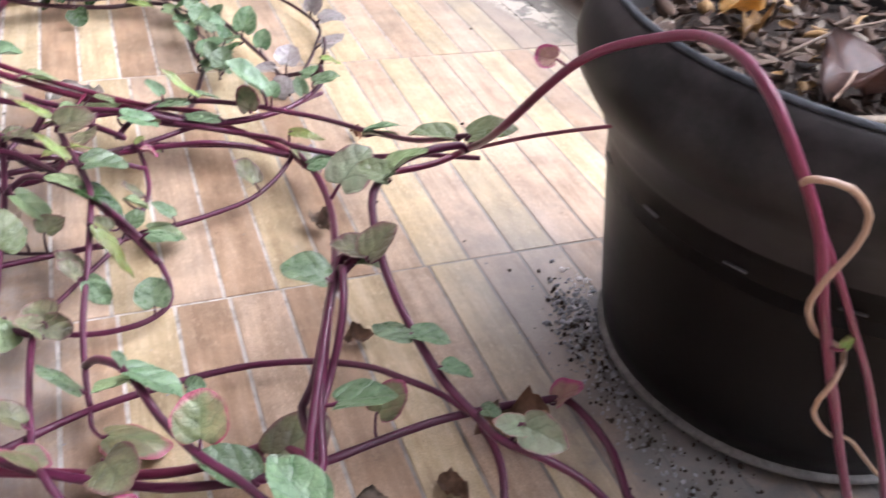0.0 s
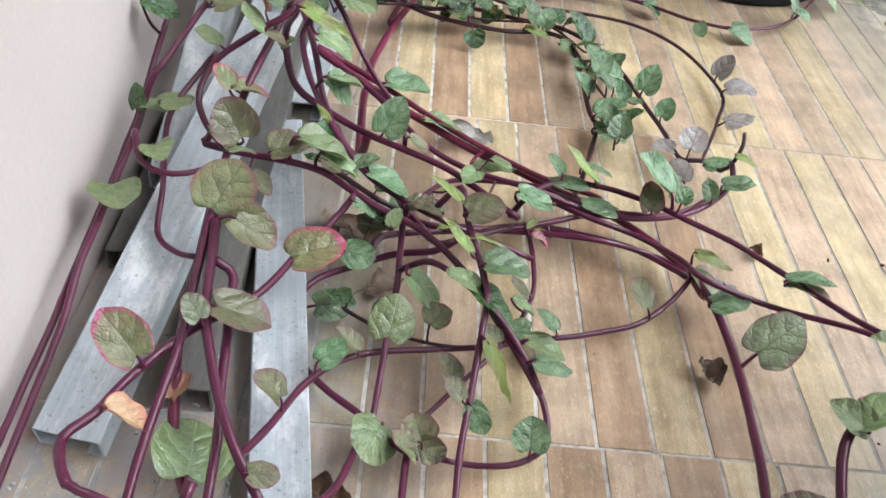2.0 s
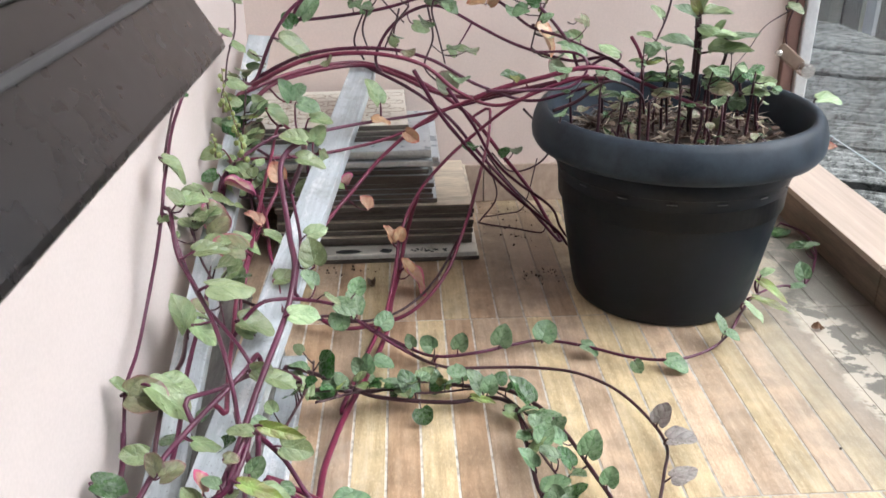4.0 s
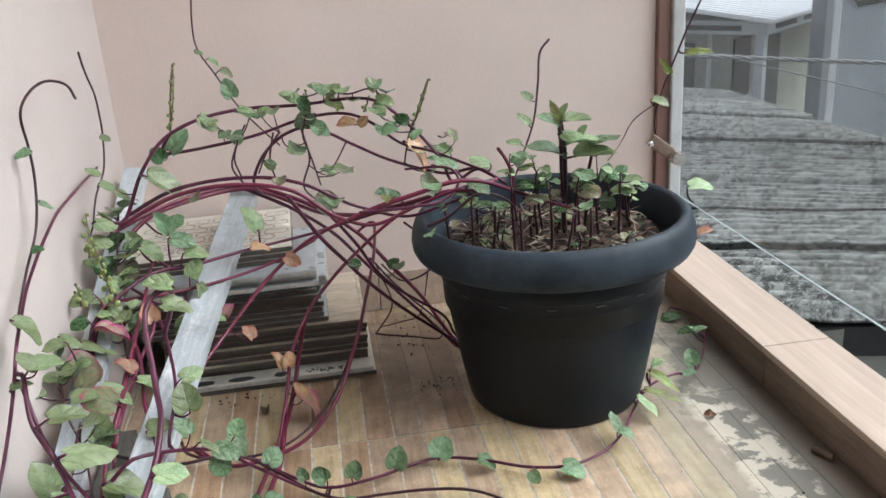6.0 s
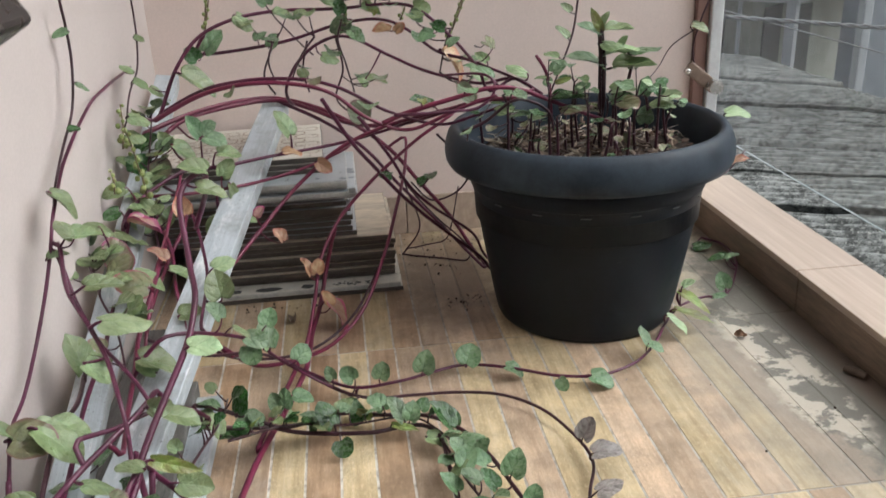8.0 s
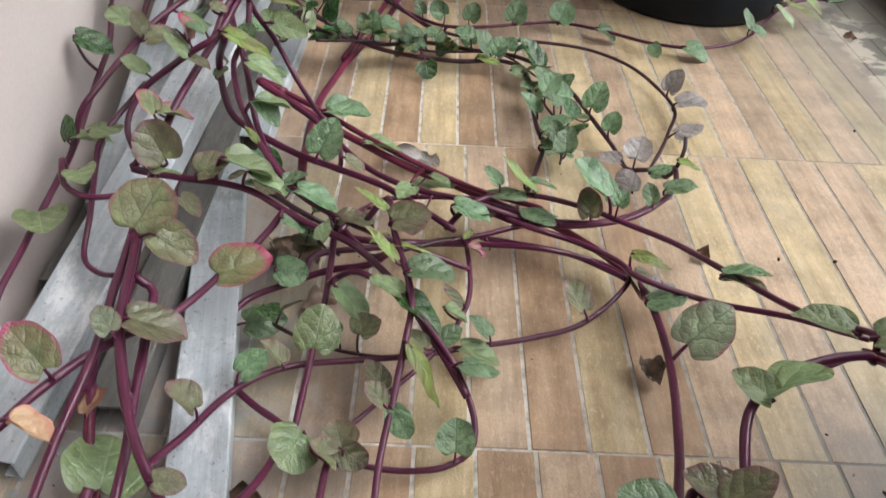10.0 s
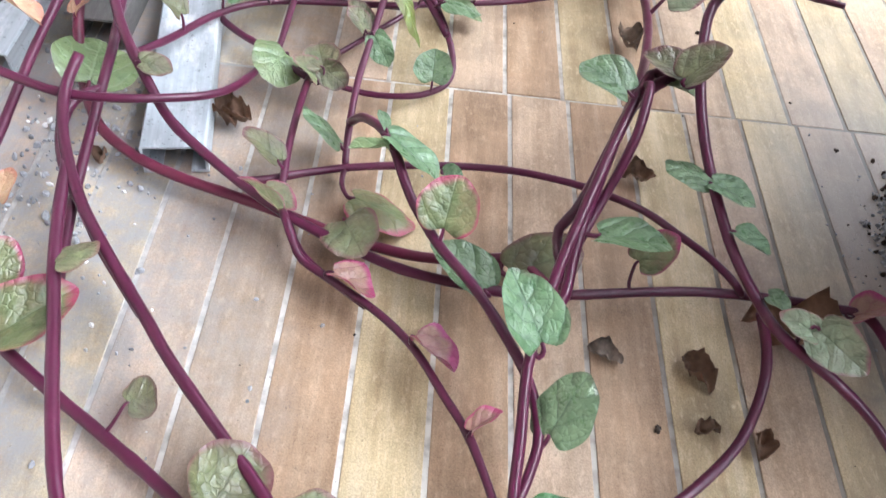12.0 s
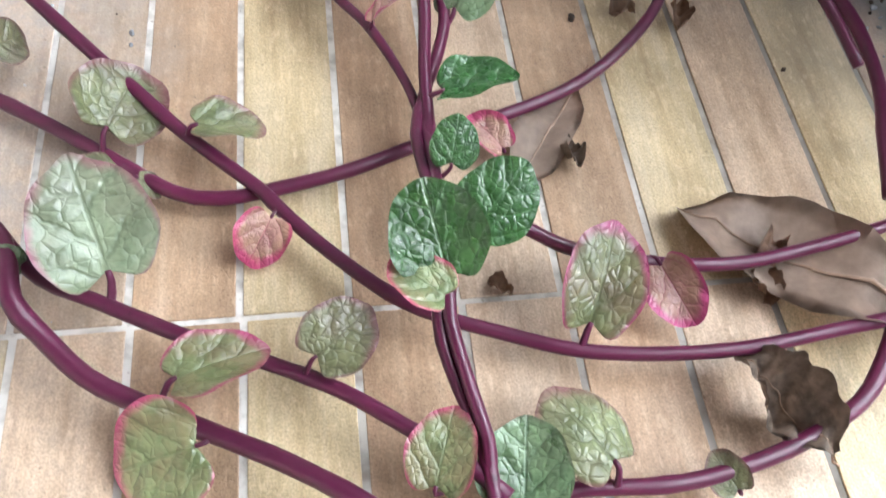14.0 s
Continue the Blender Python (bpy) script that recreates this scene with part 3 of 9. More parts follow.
curled_scraps("curled_leaf_litter", NEAR_C, near_rt - 0.016, near_h - 0.037, 260, [M_SCRAP, M_CHIP[4], M_CHIP[0], M_SCRAP2, M_CHIP[2], M_CHIP[4]], "curled tan, ochre and grey leaf scraps in the dusty pot", 14)


# ---- galvanised channels leaning on the tiles ----
def channel(a, b, w, h, roll, material, label, lip=True, thick=0.0016):
    """A hollow rolled channel from a to b: closed top, two webs, a slotted underside."""
    a, b = Vector(a), Vector(b)
    y = (b - a).normalized()
    x = y.cross(Vector((0, 0, 1))).normalized()
    z = x.cross(y)
    m = Matrix((x, y, z)).transposed().to_4x4()
    m = Matrix.Translation(a) @ m @ Matrix.Rotation(radians(roll), 4, "Y")
    L = (b - a).length
    half = w / 2
    th = empty("steel_channel", a, label, "steel channel", "spare channels by the wall")

    def strip(name, prof, text=""):
        bm = bmesh.new()
        n = 24
        rows = []
        for k in range(n + 1):
            yy = L * k / n
            rows.append([bm.verts.new((px + 0.0006 * noise.noise(Vector((yy * 9, px * 40, a.x * 7))), yy, pz + 0.0006 * noise.noise(Vector((yy * 11, pz * 50, a.y * 5))))) for px, pz in prof])
        for r0, r1 in zip(rows, rows[1:]):
            for i in range(len(prof) - 1):
                bm.faces.new((r0[i], r0[i + 1], r1[i + 1], r1[i]))
        bmesh.ops.recalc_face_normals(bm, faces=bm.faces)
        bmesh.ops.solidify(bm, geom=bm.faces[:], thickness=thick)
        ob = put(name, mesh_of(bm, name), material, th, text, None)
        ob.matrix_parent_inverse = Matrix.Translation(a).inverted()
        ob.matrix_basis = m

    if lip:
        strip("web", [(-half, h - 0.001), (-half + 0.001, h), (-half * 0.5, h - 0.0004), (0, h - 0.0007), (half * 0.5, h - 0.0004), (half - 0.001, h), (half, h - 0.001)])
        strip("flange", [(-half * 0.45, 0), (-half, 0), (-half, h - 0.0013)])
        strip("flange", [(half, h - 0.0013), (half, 0), (half * 0.45, 0)])
    else:
        strip("web", [(-half, h - 0.001), (-half + 0.001, h), (half - 0.001, h), (half, h - 0.001)])
        strip("flange", [(-half + 0.002, 0), (-half, 0), (-half, h - 0.0013)])
        strip("flange", [(half, h - 0.0013), (half, 0), (half - 0.002, 0)])
    return th


channel((-0.197, 0.290, 0.001), (-0.268, 0.722, 0.004), 0.038, 0.021, 0, M_ZINC, "short galvanised steel channel lying on the floor strips")
channel((-0.257, 0.762, 0.001), (-0.258, 1.08, 0.002), 0.042, 0.020, 0, M_ZINC, "galvanised steel channel flat on the floor under the stems")
channel((-0.276, 0.402, 0.001), (-0.285, 1.10, 0.012), 0.032, 0.022, 0, M_OLDWOOD, "grey dusty channel end lying between brighter ones", False)
channel((-0.352, 0.528, 0.001), (-0.352, 1.25, 0.02), 0.034, 0.020, 0, M_OLDWOOD, "grey dusty channel close against the cream wall", False)
channel((-0.338, 0.362, 0.003), (-0.168, 1.585, 0.272), 0.042, 0.022, 4, M_ZINC, "long galvanised steel channel propped on the tile stack")
channel((-0.336, 0.60, 0.026), (-0.345, 1.60, 0.325), 0.036, 0.022, 6, M_ZINC, "galvanised steel channel leaning on the tiles along the wall")


# ---- stack of spare tiles in the corner ----
def spare_tile(lo, hi, turn, face, edge, label, c=None):
    th = empty("spare_tile", ((lo[0] + hi[0]) / 2, (lo[1] + hi[1]) / 2, lo[2]), label, "tile", "spare tiles in the corner")
    th.rotation_euler = (0, 0, radians(turn))
    sx, sy, sz = (hi[0] - lo[0]) / 2, (hi[1] - lo[1]) / 2, hi[2] - lo[2]
    bm = boxed((-sx, -sy, 0), (sx, sy, sz - 0.0012), 0.0008)
    o = put("tile_body", mesh_of(bm, "tile_body"), edge, th)
    o.matrix_parent_inverse = Matrix.Identity(4)
    bm = boxed((-sx + 0.0006, -sy + 0.0006, sz - 0.0012), (sx - 0.0006, sy - 0.0006, sz), 0.0005)
    o = put("glaze", mesh_of(bm, "glaze"), face, th)
    o.matrix_parent_inverse = Matrix.Identity(4)
    return th


rg = random.Random(11)
z = 0.0
t = 0.0085
LEFT = X0 + 0.004
for k in range(25):
    gap = rg.choice((0.0004, 0.0006, 0.0012))
    jx, jy = rg.uniform(-0.004, 0.004), rg.uniform(-0.006, 0.006)
    if k < 2:
        xr, yf, face, edge, lab = 0.018, 1.395, M_TILE_WHITE, M_TILE_EDGE if k else M_TILE_BODY, "pale glazed spare tile with printed spots at the stack's base"
    elif k < 10:
        xr, yf, face, edge, lab = 0.012, 1.43, M_TILE_WOOD, M_TILE_BODY, "dark-edged spare tile with a stone print"
    elif k < 14:
        xr, yf, face, edge, lab = -0.052, 1.44, M_TILE_GREY, M_TILE_BODY, "grey spare tile set back in the stack"
    elif k < 17:
        xr, yf, face, edge, lab = -0.058, 1.425, M_TILE_GREY, M_TILE_BODY, "dark-edged grey spare tile"
    elif k < 19:
        xr, yf, face, edge, lab = -0.040, 1.43, M_TILE_GREY, M_TILE_EDGE, "grey glazed spare tile jutting out of the stack"
    elif k < 22:
        xr, yf, face, edge, lab = -0.058, 1.392, M_TILE_GREY, M_TILE_EDGE, "pale grey glazed spare tile near the stack's top"
    else:
        xr, yf, face, edge, lab = -0.092, 1.44, M_TILE_WHITE, M_TILE_BODY, "cream patterned spare tile on top of the stack"
    depth, width = 0.225, 0.33 if k < 10 else 0.30
    lo = (max(LEFT, xr - width) + jx * 0.3, min(yf + jy, YB - 0.012 - depth), z)
    top_tile = spare_tile(lo, (xr + jx, lo[1] + depth, z + t), rg.uniform(-0.5, 0.5) if k < 22 else 1.5, face, edge, lab)
    if k == 1:
        base_tile, base_front, base_z = top_tile, lo[1], z + t
    z += t + gap


def ribbon(bm, pts, w, z):
    rows = []
    for k, p in enumerate(pts):
        d = Vector(pts[min(k + 1, len(pts) - 1)]) - Vector(pts[max(k - 1, 0)])
        nrm = Vector((-d.y, d.x)).normalized() * w / 2
        rows.append([bm.verts.new((p[0] + s * nrm.x, p[1] + s * nrm.y, z + dz)) for s, dz in ((-1, 0), (1, 0))])
    for r0, r1 in zip(rows, rows[1:]):
        bm.faces.new((r0[0], r1[0], r1[1], r0[1]))


# interlocking brown paving print of the uppermost tile
cw, ch = 0.046, 0.030
for i in range(-3, 4):
    for j in range(-4, 5):
        cx, cy = i * cw + (cw / 2 if j % 2 else 0), j * ch * 0.86
        if abs(cx) > 0.115 or abs(cy) > 0.092:
            continue
        outline = [(-0.46, -0.16), (-0.30, -0.40), (-0.12, -0.40), (0.0, -0.24), (0.12, -0.40), (0.30, -0.40), (0.46, -0.16), (0.40, 0.0), (0.46, 0.16), (0.30, 0.40), (0.12, 0.40), (0.0, 0.24), (-0.12, 0.40), (-0.30, 0.40), (-0.46, 0.16), (-0.40, 0.0), (-0.46, -0.16)]
        bm = bmesh.new()
        ribbon(bm, [(cx + px * cw * 0.98, cy + py * ch * 0.95) for px, py in outline], 0.0022, t + 0.0003)
        part("printed_line", bm, M_LINE, top_tile, local=True)
# dark printed blots along the front of the base tile
rgm = random.Random(19)


def blot(x, y, rx, ry):
    bm = bmesh.new()
    ring = [(x + rx * rgm.uniform(0.7, 1.1) * math.cos(a), y + ry * rgm.uniform(0.7, 1.1) * math.sin(a)) for a in (2 * math.pi * i / 9 for i in range(9))]
    low = [bm.verts.new((px, py, base_z + 0.0001)) for px, py in ring]
    top = [bm.verts.new((px, py, base_z + 0.0005)) for px, py in ring]
    bm.faces.new(top)
    for i in range(9):
        bm.faces.new((low[i], low[(i + 1) % 9], top[(i + 1) % 9], top[i]))
    return bm


bx = base_tile.location.x
for k in range(20):
    x, w = bx + rgm.uniform(0.045, 0.115), rgm.uniform(0.0016, 0.0045)
    part("printed_mark", blot(x, base_front + rgm.uniform(0.004, 0.020), w, w * 0.9), M_BLACKSPOT, base_tile, "dark printed spot" if k == 0 else "")
for xa, w in ((-0.118, 0.030), (-0.052, 0.022), (0.012, 0.012)):
    part("printed_panel", blot(bx + xa, base_front + 0.012, w, 0.009), M_BLACKSPOT, base_tile, "worn dark printed panel" if xa == -0.118 else "")


# ---- open sash with its glass, hinge arm, and the dark sash over the camera's side ----
pane = empty("window_pane", (0.742, 0.9, 0.10), "large clear glass pane hung outside the kerb, its lower edge tilted out", "window", kind="structure")
m = Matrix.Translation((0.742, 0, 0.110))
o = part("pane", boxed((-0.003, -1.4, 0.0), (0.003, 1.98, 1.5), 0.001, m), M_GLASS, pane)
o.visible_shadow = False
part("glass_edge", boxed((-0.003, -1.4, -0.0006), (0.003, 1.98, 0.0006), 0.0003, m), M_GLASS_EDGE, pane, "bright polished lower edge of the pane")
tagged(part("window_frame", boxed((X1 + 0.031, YB - 0.02, 0.0), (X1 + 0.055, YB + 0.015, ZC), 0.003), M_ALU), "aluminium upright at the end of the wall", "frame", kind="structure")
arm = empty("hinge_arm", (0.60, 1.60, 0.27), "brown metal bracket with a steel bolt on the window upright", "hinge")
m = Matrix.Translation((0.600, 1.615, 0.285)) @ Matrix.Rotation(radians(38), 4, "Y")
part("bracket", boxed((-0.026, -0.004, -0.012), (0.030, 0.004, 0.012), 0.003, m), M_BRONZE, arm)
bm = bmesh.new()
bmesh.ops.create_cone(bm, cap_ends=True, segments=24, radius1=0.013, radius2=0.013, depth=0.03, matrix=Matrix.Translation((0.630, 1.606, 0.262)) @ Matrix.Rotation(math.pi / 2, 4, "X"))
bmesh.ops.bevel(bm, geom=[e for e in bm.edges if e.calc_face_angle(0) > 1], offset=0.002, segments=2, affect="EDGES")
part("bolt", bm, M_STEEL, arm, "round steel bolt head")
bm = bmesh.new()
bmesh.ops.create_uvsphere(bm, u_segments=16, v_segments=10, radius=0.006, matrix=Matrix.Translation((0.578, 1.608, 0.293)))
part("screw", bm, M_STEEL, arm)

sash = empty("window_sash", (-0.166, -0.4, 0.558), "dark brown aluminium awning sash swung out from the cream wall", "window", kind="structure")
m = Matrix.Translation((-0.166, 0, 0.558)) @ Matrix.Rotation(radians(-31), 4, "Y")
part("bottom_rail", boxed((-0.022, -1.3, 0.0), (0.0, 0.462, 0.05), 0.003, m), M_DARKFRAME, sash)
part("side_rail", boxed((-0.022, 0.417, 0.0505), (0.0, 0.462, 0.50), 0.003, m), M_DARKFRAME, sash)
part("bead", boxed((0.0002, -1.3, 0.030), (0.0025, 0.44, 0.0335), 0.0008, m), M_GREYBEAD, sash, "thin grey seal line")
part("bead", boxed((0.0002, -1.3, 0.0465), (0.0025, 0.43, 0.0495), 0.0008, m), M_GREYBEAD, sash, "thin grey seal line")
o = part("pane", boxed((-0.012, -1.3, 0.051), (-0.007, 0.416, 0.49), 0.0, m), M_DARKFRAME, sash, "dark tinted pane")

# ---- outside ----
def corrugated(x0, x1, y0, laps, z, pitch, amp, thick):
    """Rows of wavy sheets laid askew; each row laps over the one before it."""
    bm = bmesh.new()
    per, cols = 8, 36
    for a, b in zip([y0] + laps, laps + [laps[-1] + 1.8]):
        n = int((b - a) / pitch * per)
        grid = []
        for i in range(n + 1):
            y = a + (b - a) * i / n
            row = []
            for j in range(cols + 1):
                x = x0 + (x1 - x0) * j / cols
                chip = 0.014 * noise.noise(Vector((x * 5, y * 5, 8)))
                row.append(bm.verts.new((x, y - (0.28 + 0.11 * (y - y0)) * (x - 3.2), z + amp * math.cos(2 * math.pi * y / pitch) + 0.034 * (1 - (y - a) / (b - a)) + 0.016 * noise.noise(Vector((x * 0.9, y * 0.9, 3))) + chip)))
            grid.append(row)
        for i in range(n):
            for j in range(cols):
                bm.faces.new((grid[i][j], grid[i][j + 1], grid[i + 1][j + 1], grid[i + 1][j]))
    bmesh.ops.recalc_face_normals(bm, faces=bm.faces)
    bmesh.ops.solidify(bm, geom=bm.faces[:], thickness=thick)
    return bm


ground = tagged(part("ground", boxed((-60, -60, -3.6), (120, 120, -3.5)), M_GROUND), "plain yard ground far below the balcony", "ground", kind="structure")
shed = empty("neighbour_roof", (4, 6, -1), "weathered grey corrugated fibre-cement roof outside the window", "roof", kind="structure")
part("roof_sheet", corrugated(1.35, 4.12, 2.90, [3.70, 4.35, 5.04, 6.37, 7.5], -1.0, 0.106, 0.034, 0.012), M_ASBESTOS, shed, "", True)
part("eaves_strip", boxed((1.4, 3.02, -1.22), (4.05, 3.08, -1.07), 0.004, Matrix.Translation((3.2, 3.05, 0)) @ Matrix.Rotation(radians(-15.6), 4, "Z") @ Matrix.Translation((-3.2, -3.05, 0))), M_FARDARK, shed, "dark strip under the roof's eaves")
part("support_wall", boxed((1.6, 3.3, -3.5), (3.95, 8.7, -1.08)), M_FARWALL, shed)
bm = lathe([(0.70, -2.6), (0.70, -1.82), (0.66, -1.72), (0.50, -1.62), (0.25, -1.56), (0, -1.54)], 48)
bmesh.ops.translate(bm, verts=bm.verts, vec=(3.42, 2.55, 0))
tagged(part("water_tank", bm, M_FARROOF, None, "", True), "white domed water tank standing below the roof's eaves", "tank")
tagged(part("tank_stand", boxed((2.9, 2.0, -3.5), (3.95, 3.05, -2.6), 0.01), M_FARWALL), "grey rendered block under the white tank", "plinth")

HM = Matrix.Translation((5.94, 11.0, 0)) @ Matrix.Rotation(radians(40), 4, "Z")
house = empty("neighbour_house", (5.94, 11.0, -3.5), "grey neighbouring house with posts and a white metal roof", "house", kind="structure")
part("wall", boxed((0.7, 0.9, -3.5), (6.0, 6.0, -0.7), 0, HM), M_FARWALL, house)
part("fascia", boxed((-0.05, -0.05, -0.78), (5.5, 0.02, -0.60), 0.01, HM), M_FARTRIM, house)
part("fascia", boxed((-0.05, 0.021, -0.78), (0.02, 5.5, -0.60), 0.01, HM), M_FARTRIM, house)
for lo, hi in (((0.25, -0.058, -0.73), (1.0, -0.045, -0.66)), ((1.3, -0.058, -0.73), (2.4, -0.045, -0.66)), ((-0.058, 0.3, -0.73), (-0.045, 1.1, -0.66)), ((-0.058, 1.5, -0.73), (-0.045, 2.4, -0.66))):
    part("vent", boxed(lo, hi, 0, HM), M_FARDARK, house)
for x, y in ((0, 0), (2.6, 0), (0, 2.2)):
    part("post", boxed((x, y, -3.5), (x + 0.13, y + 0.13, -0.775), 0.005, HM), M_FARTRIM, house)
part("post", boxed((0.32, 0.9, -3.5), (0.37, 0.95, -0.8), 0.005, HM), M_FARTRIM, house)
for lo, hi in (((1.1, 0.86, -1.9), (1.7, 0.895, -1.0)), ((2.1, 0.86, -3.4), (2.9, 0.895, -1.1)), ((0.66, 1.3, -3.4), (0.695, 2.4, -1.0)), ((0.66, 3.0, -3.4), (0.695, 3.9, -1.0))):
    part("opening", boxed(lo, hi, 0, HM), M_FARDARK, house)
RM = HM @ Matrix.Translation((0, 0, -0.60)) @ Matrix.Rotation(radians(7), 4, "X")
part("roof", boxed((-0.18, -0.15, 0.0), (6.0, 5.5, 0.04), 0.005, RM), M_FARROOF, house, "white corrugated metal roof")
for k in range(30):
    part("roof_rib", boxed((-0.17 + 0.2 * k, -0.17, 0.04), (-0.11 + 0.2 * k, 5.5, 0.065), 0.008, RM), M_FARROOF, house)
annex = empty("neighbour_wall", (9, 10.2, -3.5), "tall bluish rendered wall with black mould stains", "wall", kind="structure")
part("wall", boxed((6.35, 10.2, -3.5), (13, 10.6, 2.4)), M_FARWALL2, annex)
rgs = random.Random(5)
bm = bmesh.new()
for k in range(70):
    x, z = rgs.uniform(6.45, 9.5), rgs.uniform(-0.75, 1.2)
    if z < -0.75 + 0.5 * abs(math.sin(x * 3)):
        continue
    r = rgs.uniform(0.1, 0.34)
    ring = [bm.verts.new((x + r * math.cos(a) * rgs.uniform(0.6, 1.1), 10.194 - 0.0002 * k, z + r * math.sin(a) * rgs.uniform(0.6, 1.2))) for a in (math.pi * 2 * i / 9 for i in range(9))]
    bm.faces.new(ring)
part("mould_stain", bm, M_FARSTAIN, annex, "black mould patches")
part("pillar", boxed((6.30, 10.05, -3.5), (6.42, 10.2, 2.4), 0.02), M_FARTRIM, annex)


def cable(a, b, sag, r, twist, label):
    bm = bmesh.new()
    for s in range(2 if twist else 1):
        path = []
        for k in range(140):
            f = k / 139
            p = Vector(a).lerp(Vector(b), f) - Vector((0, 0, sag * 4 * f * (1 - f)))
            if twist:
                an = f * 190 + s * math.pi
                p += Vector((0, math.cos(an), math.sin(an))) * r * 0.9
            path.append(p)
        tube_lite(bm, path, r)
    return tagged(part("power_cable", bm, M_CABLE, None, "", True), label, "cable")


def tube_lite(bm, path, r):
    rings = []
    for p in path:
        rings.append([bm.verts.new(p + Vector((0, math.cos(a), math.sin(a))) * r) for a in (0, 1.26, 2.51, 3.77, 5.03)])
    for r0, r1 in zip(rings, rings[1:]):
        for i in range(5):
            bm.faces.new((r0[i], r0[(i + 1) % 5], r1[(i + 1) % 5], r1[i]))


cable((1.6, 6.0, -0.09), (9.0, 6.0, -0.97), 0.0, 0.011, True, "twisted grey power cable strung outside")
cable((1.6, 6.2, 0.14), (9.0, 6.2, -2.05), 0.0, 0.006, False, "thin dark cable strung outside")

# ---- leaves and stems ----
LEAF_BASE = 0.34      # the leaf stalk joins this far behind the leaf's middle
VEINS = 3.1           # side veins to a leaf's length
SLOPE, ARCH = 0.62, 0.8   # how the side veins rise and arch from the midrib


def leaf_material(name, low, high, vein, rim=None, rim_from=0.72, blotch=None, rough=0.34, blot_amt=0.7, gleam=0.8):
    """Fleshy glossy leaf: arching side veins off a midrib, skin puffed up between them, the rim may redden."""
    m, nt, bs = mat(name, rough)
    rim_at = nt.nodes.new("ShaderNodeAttribute")
    rim_at.attribute_name = "rim"
    rho = rim_at.outputs["Fac"]
    p = coords(nt, world_space=False)
    off = nt.nodes.new("ShaderNodeVectorMath")
    off.operation = "ADD"
    r = rand_obj(nt)
    nt.links.new(p, off.inputs[0])
    nt.links.new(math_n(nt, "MULTIPLY", r, 37.0), off.inputs[1])
    q = off.outputs[0]
    sep = nt.nodes.new("ShaderNodeSeparateXYZ")
    nt.links.new(p, sep.inputs[0])
    ax = math_n(nt, "ABSOLUTE", sep.outputs[0])
    rise = math_n(nt, "ADD", math_n(nt, "MULTIPLY", ax, SLOPE), math_n(nt, "MULTIPLY", math_n(nt, "MULTIPLY", ax, ax), ARCH))
    ph = math_n(nt, "MULTIPLY", math_n(nt, "SUBTRACT", sep.outputs[1], rise), VEINS)
    ph = math_n(nt, "ADD", ph, math_n(nt, "MULTIPLY_ADD", fbm(nt, q, 3.5, 3), 1.1, -0.55))
    ph = math_n(nt, "ADD", ph, math_n(nt, "MULTIPLY", math_n(nt, "SIGN", sep.outputs[0]), 0.14))
    cell = math_n(nt, "ABSOLUTE", math_n(nt, "SUBTRACT", math_n(nt, "FRACT", ph), 0.5))
    lateral = nd(nt, "ShaderNodeMapRange", From_Min=0.10, From_Max=0.02)
    nt.links.new(cell, lateral.inputs["Value"])
    rib = nd(nt, "ShaderNodeMapRange", From_Min=0.022, From_Max=0.006)
    nt.links.new(math_n(nt, "ADD", ax, math_n(nt, "MULTIPLY_ADD", fbm(nt, q, 5, 1), 0.02, -0.01)), rib.inputs["Value"])
    mesh_v = nd(nt, "ShaderNodeTexVoronoi", Scale=9.0)
    mesh_v.feature = "DISTANCE_TO_EDGE"
    nt.links.new(q, mesh_v.inputs["Vector"])
    fine = nd(nt, "ShaderNodeMapRange", From_Min=0.09, From_Max=0.0)
    nt.links.new(mesh_v.outputs["Distance"], fine.inputs["Value"])
    ven = math_n(nt, "MAXIMUM", math_n(nt, "MAXIMUM", math_n(nt, "MULTIPLY", lateral.outputs[0], 0.75), rib.outputs[0]), math_n(nt, "MULTIPLY", fine.outputs[0], 0.22))
    col = ramp(nt, fbm(nt, q, 3.2, 6, 0.65), [(0.32, low), (0.68, high)])
    if blotch is not None:
        bl = ramp(nt, math_n(nt, "ADD", fbm(nt, q, 2.4, 4, 0.6), math_n(nt, "MULTIPLY_ADD", rho, 0.16, -0.08)), [(0.42, (0, 0, 0)), (0.62, (1, 1, 1))])
        col = mix(nt, math_n(nt, "MULTIPLY", bl, blot_amt), col, blotch)
    col = mix(nt, math_n(nt, "MULTIPLY", ven, 0.42), col, vein)
    if rim is not None:
        edge = math_n(nt, "ADD", rho, math_n(nt, "MULTIPLY_ADD", fbm(nt, q, 3, 3), 0.34, -0.17))
        rm = nd(nt, "ShaderNodeMapRange", From_Min=rim_from, From_Max=rim_from + 0.15)
        nt.links.new(edge, rm.inputs["Value"])
        col = mix(nt, math_n(nt, "MULTIPLY", rm.outputs[0], 0.88), col, rim)
    spots = ramp(nt, fbm(nt, q, 26, 2), [(0.68, (0, 0, 0)), (0.76, (0.55,) * 3)])
    col = mix(nt, spots, col, tuple(v * 0.45 for v in low))
    tone = nd(nt, "ShaderNodeHueSaturation")
    nt.links.new(math_n(nt, "MULTIPLY_ADD", r, 0.5, 0.75), tone.inputs["Value"])
    nt.links.new(math_n(nt, "MULTIPLY_ADD", r, 0.03, 0.485), tone.inputs["Hue"])
    nt.links.new(col, tone.inputs["Color"])
    nt.links.new(tone.outputs[0], bs.inputs["Base Color"])
    nt.links.new(math_n(nt, "MULTIPLY_ADD", fbm(nt, q, 7, 4), 0.3, rough - 0.15), bs.inputs["Roughness"])
